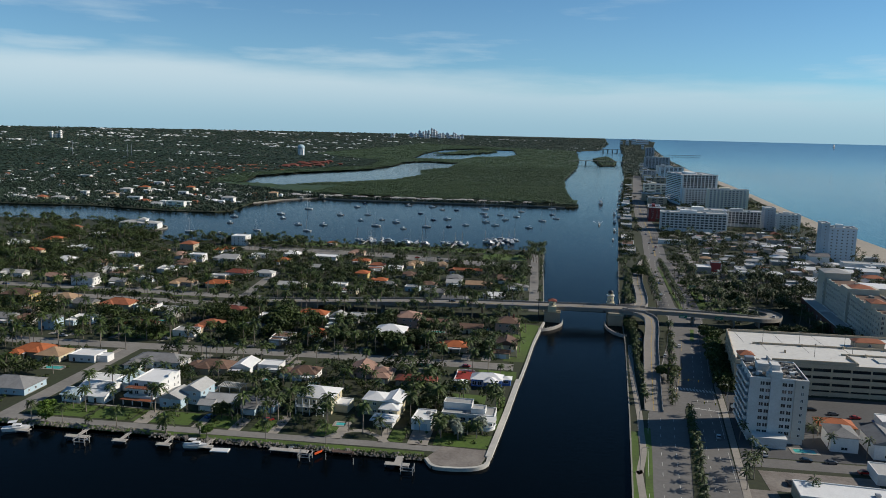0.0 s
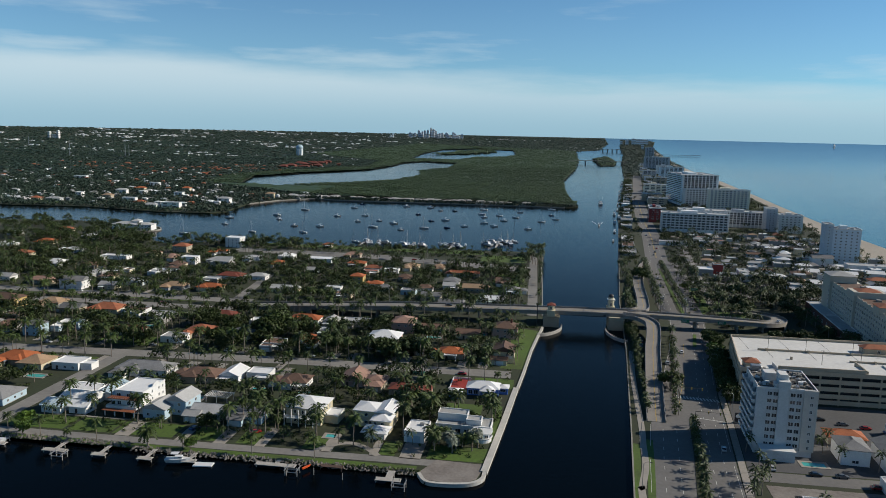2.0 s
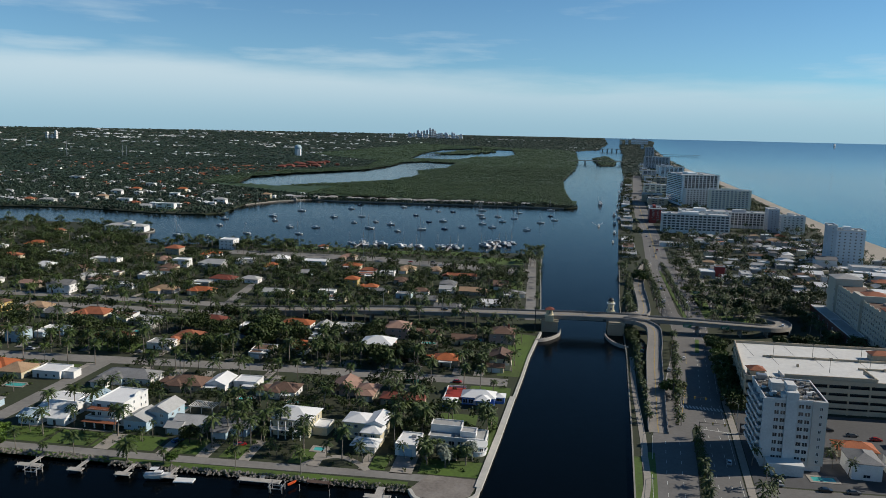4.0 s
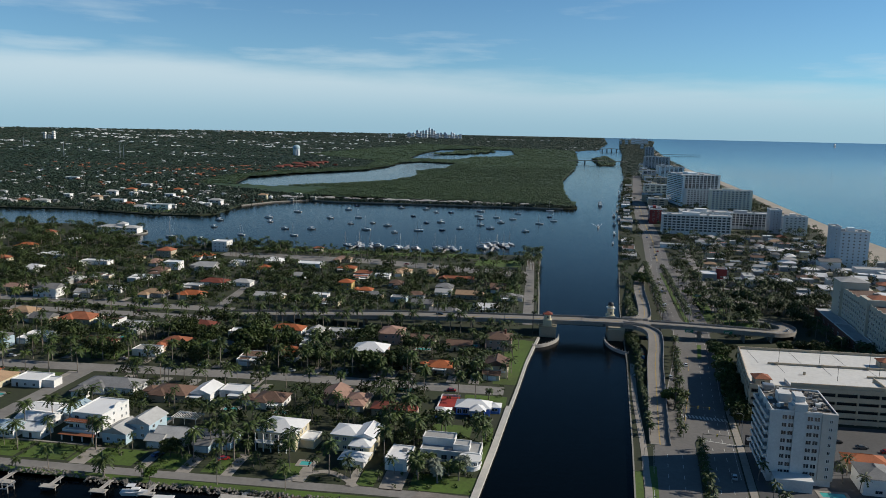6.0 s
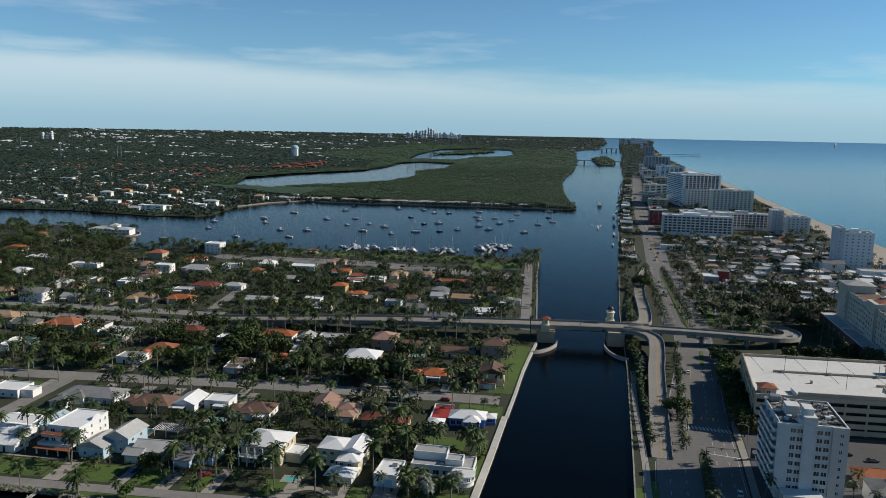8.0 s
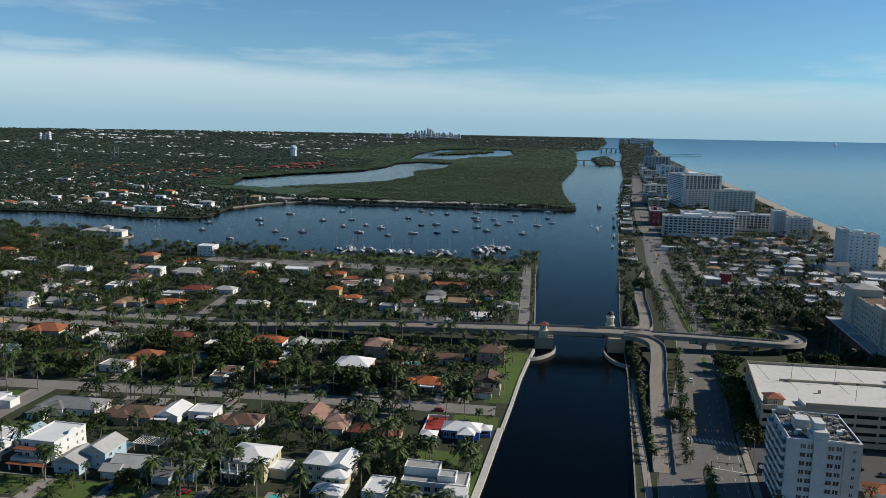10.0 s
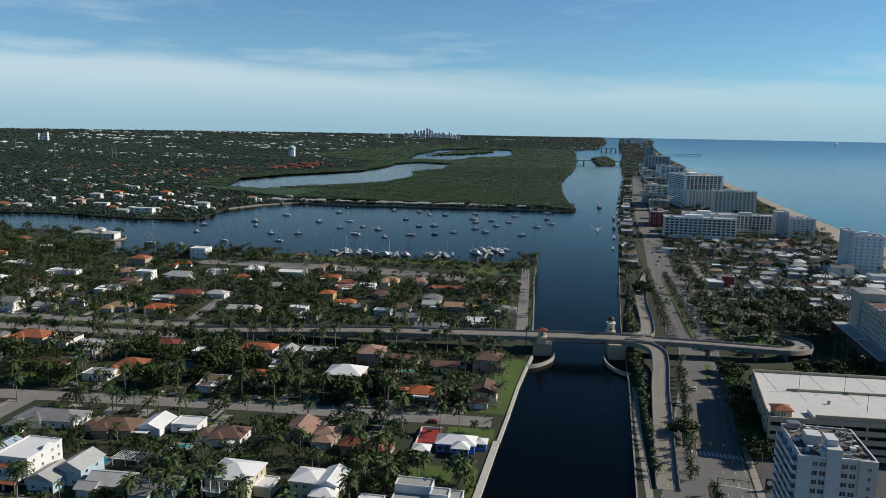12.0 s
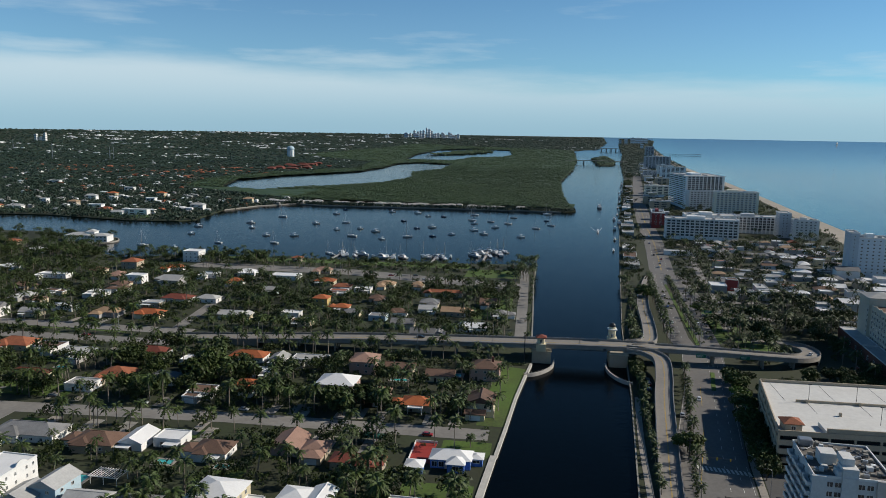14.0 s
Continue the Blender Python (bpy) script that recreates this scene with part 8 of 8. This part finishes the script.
AV = (MANGROVE, LAKE_A, LAKE_B)
for x, y, w, floors, roof, wall in SHORE_VILLAS:
    villa = thing("shore_villa", x, y, 0, rng.uniform(-8, 8), f"{wall} waterfront villa with a {roof} roof among trees", "house", "far shore villas")
    h = 3.4 * floors + 0.6
    boxes("wall", [(-w / 2, w / 2, -5, 5, -0.3, h)], WALL[wall], villa)
    roof_on(villa, "flat" if roof == "white" and floors == 2 else "hip", w + 1.2, 11.2, h, ROOF[roof])
    for k in range(floors):
        for u in (-0.28, 0.22):
            boxes("window", [(w * u - w * 0.11, w * u + w * 0.11, -5.06, -4.9, 1.0 + 3.4 * k, 2.6 + 3.4 * k)], M["dark_metal"], villa)
    if y < 1075:
        slab("lawn", [(x - w * 0.6 - x * 0.03, y - 32), (x + w * 0.6 - x * 0.03, y - 32), (x + w * 0.6, y - 6), (x - w * 0.6, y - 6)], 0.06, -0.2, M["grass"], "mown lawn before a waterfront villa", "lawn")
ribbon("seawall_far_shore", [(-462, 1126), (-437, 1196), (-392, 1247), (-346, 1232), (-226, 1236), (-109, 1240), (-28, 1241), (28, 1236)], 0.8, 0.7, M["concrete"], "pale concrete seawall along the far shore", "seawall", thick=3)
far_boxes("far_houses_white", "small white-roofed houses scattered among mainland trees", 190, (-1300, -400, 1050, 1900), (5, 11), (3.2, 5.6), ROOF["white"], MAINLAND, AV)
far_boxes("far_houses_grey", "small grey-roofed houses among mainland trees", 120, (-1200, -400, 1040, 1800), (6, 11), (3, 4.8), ROOF["pale"], MAINLAND, AV)
far_boxes("far_houses_red", "small red-roofed houses among mainland trees", 90, (-1400, -400, 1040, 2100), (6, 12), (3.4, 5.4), ROOF["terracotta"], MAINLAND, AV)
far_boxes("far_houses_white", "pale houses and sheds of the far suburbs", 190, (-2600, -600, 1800, 3000), (5, 13), (2.4, 3.8), ROOF["white"], MAINLAND, AV)
far_boxes("far_houses_red", "red-roofed terraces of the far suburbs", 80, (-1300, -560, 1700, 2250), (8, 17), (3.4, 4.6), ROOF["terracotta"], MAINLAND, AV, 6)
far_boxes("far_works", "long white warehouses near the horizon", 520, (-3600, -700, 2700, 4700), (6, 26), (1.6, 2.8), ROOF["white"], MAINLAND, AV, 60)
far_boxes("far_works", "pale buildings near the horizon", 300, (-2800, 250, 3700, 4750), (6, 20), (2.0, 3.6), ROOF["pale"], MAINLAND, AV, 50)
far_boxes("shore_houses", "low houses on the far lake shore", 55, (-440, -20, 1250, 1266), (8, 17), (3, 4.5), WALL["grey"], MAINLAND)
# terraces with red roofs beside the mangrove lake
terr = far_boxes("red_terraces", "rows of red-roofed terraces beside the lake", 26, (-880, -640, 2060, 2500), (14, 36), (6, 8), ROOF["red"], [(-900, 1985), (-700, 2130), (-615, 2300), (-600, 2460), (-760, 2560), (-830, 2200)])


def far_tower(x, y, w, d, h, mat, label="hazy high-rise on the skyline"):
    ob = thing("far_tower", x, y, bowl(x, y) - 2, 0, label, "skyscraper", "skyline")
    boxes("shaft", [(-w / 2, w / 2, -d / 2, d / 2, 0, h)], mat, ob)
    boxes("crown", [(-w / 3, w / 3, -d / 3, d / 3, h, h * 1.06)], mat, ob)
    n = max(2, int(h / 9))
    boxes("glazing", [(-w / 2 - 0.3, w / 2 + 0.3, -d / 2 - 0.3, d / 2 + 0.3, 3 + k * h / n, 3 + k * h / n + h / n * 0.45) for k in range(n)], ROOF["pale"], ob)["kind"] = "stuff"


# distance haze is put into this base colour: paler and bluer than the walls
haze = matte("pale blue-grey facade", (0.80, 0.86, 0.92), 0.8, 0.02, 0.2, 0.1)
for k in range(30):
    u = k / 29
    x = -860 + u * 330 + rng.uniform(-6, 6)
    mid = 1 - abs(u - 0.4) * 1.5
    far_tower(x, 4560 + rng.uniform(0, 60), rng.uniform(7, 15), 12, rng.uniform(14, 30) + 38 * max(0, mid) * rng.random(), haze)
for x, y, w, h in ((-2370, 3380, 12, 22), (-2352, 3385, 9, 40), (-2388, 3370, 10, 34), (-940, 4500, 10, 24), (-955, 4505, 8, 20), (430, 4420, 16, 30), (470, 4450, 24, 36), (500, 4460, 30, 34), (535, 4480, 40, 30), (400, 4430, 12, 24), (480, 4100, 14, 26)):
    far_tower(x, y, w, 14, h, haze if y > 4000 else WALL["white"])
wt = thing("water_tower", -1000, 2960, bowl(-1000, 2960), 0, "white and blue domed water tower on a fluted shaft", "water tower")
bm = bmesh.new()
cyl_into(bm, 0, 0, 0, 30, 13, 13, 24)
part("shaft", bm, WALL["white"], wt)
bm = bmesh.new()
bmesh.ops.create_uvsphere(bm, u_segments=24, v_segments=12, radius=14.5, matrix=Matrix.Translation((0, 0, 33)) @ Matrix.Diagonal((1, 1, 0.8, 1)))
part("tank", bm, WALL["pale_blue"], wt)
for k in range(8):
    a = k * math.tau / 8
    boxes("rib", [(13 * math.cos(a) - 1.2, 13 * math.cos(a) + 1.2, 13 * math.sin(a) - 1.2, 13 * math.sin(a) + 1.2, 0, 28)], WALL["pale_blue"], wt)
for x, y, h in ((-1640, 2420, 55), (-1470, 2480, 45), (-1450, 2470, 45), (-2150, 2900, 40)):
    m_ = thing("radio_mast", x, y, bowl(x, y), 0, "slender steel radio mast", "mast", "radio masts")
    bm = bmesh.new()
    for a, b in ((-1.2, -1.2), (1.2, -1.2), (0, 1.4)):
        beam_into(bm, (a, b, 0), (a * 0.3, b * 0.3, h), 0.5, 4)
    part("lattice", bm, M["steel"], m_)
for x0, x1, y in ((70, 300, 3010), (255, 372, 3950)):
    fb = thing("far_bridge", 0, 0, 0, 0, "distant low road bridge on piers", "bridge", "far bridges")
    z = bowl(x0, y)
    ribbon("deck", [(x0, y, z + 9), ((x0 + x1) / 2, y, z + 12), (x1, y, z + 9)], 10, 0, M["concrete"], "", "", 2, parent=fb)
    for k in range(5):
        xx = x0 + (x1 - x0) * (k + 0.5) / 5
        boxes("pier", [(xx - 2.5, xx + 2.5, y - 4, y + 4, z - 2, z + 9)], M["concrete"], fb)
pier = thing("fishing_pier", 0, 0, 0, 0, "long dark fishing pier reaching into the ocean", "pier")
zp = bowl(560, 3700)
ribbon("deck", [(520, 3700, zp + 4), (700, 3700, bowl(700, 3700) + 4)], 3, 0, M["dark_timber"], "", "", 1.2, parent=pier)
for k in range(12):
    xx = 530 + k * 14
    boxes("trestle", [(xx - 0.4, xx + 0.4, 3699, 3701, bowl(xx, 3700) - 3, bowl(xx, 3700) + 3)], M["dark_timber"], pier)
ship = thing("ship", 1560, 4480, bowl(1560, 4480) + 1 if bowl(1560, 4480) < 95 else 90, 50, "white ship far out on the ocean", "ship")
part("hull", hull_bm(28, 6, 3), M["hull"], ship)
boxes("superstructure", [(-9, 6, -2, 2, 3, 8)], M["hull"], ship, bevel=0.5)
boxes("funnel", [(-6, -3, -1, 1, 8, 10.5)], M["hull"], ship, bevel=0.3)
cv_ = motor_boat(90, 1330, 95, 1.5, 1)
cv_ = motor_boat(103, 1120, 95, 1.2, 1)
for y in range(860, 2000, 95):
    bx = next(p[0] + (q[0] - p[0]) * (y - p[1]) / (q[1] - p[1]) for p, q in zip(EAST_BANK, EAST_BANK[1:]) if p[1] <= y < q[1])
    motor_boat(bx - 4.5, y + rng.uniform(-20, 20), 84, rng.uniform(0.8, 1.2), rng.choice((0, 1)))
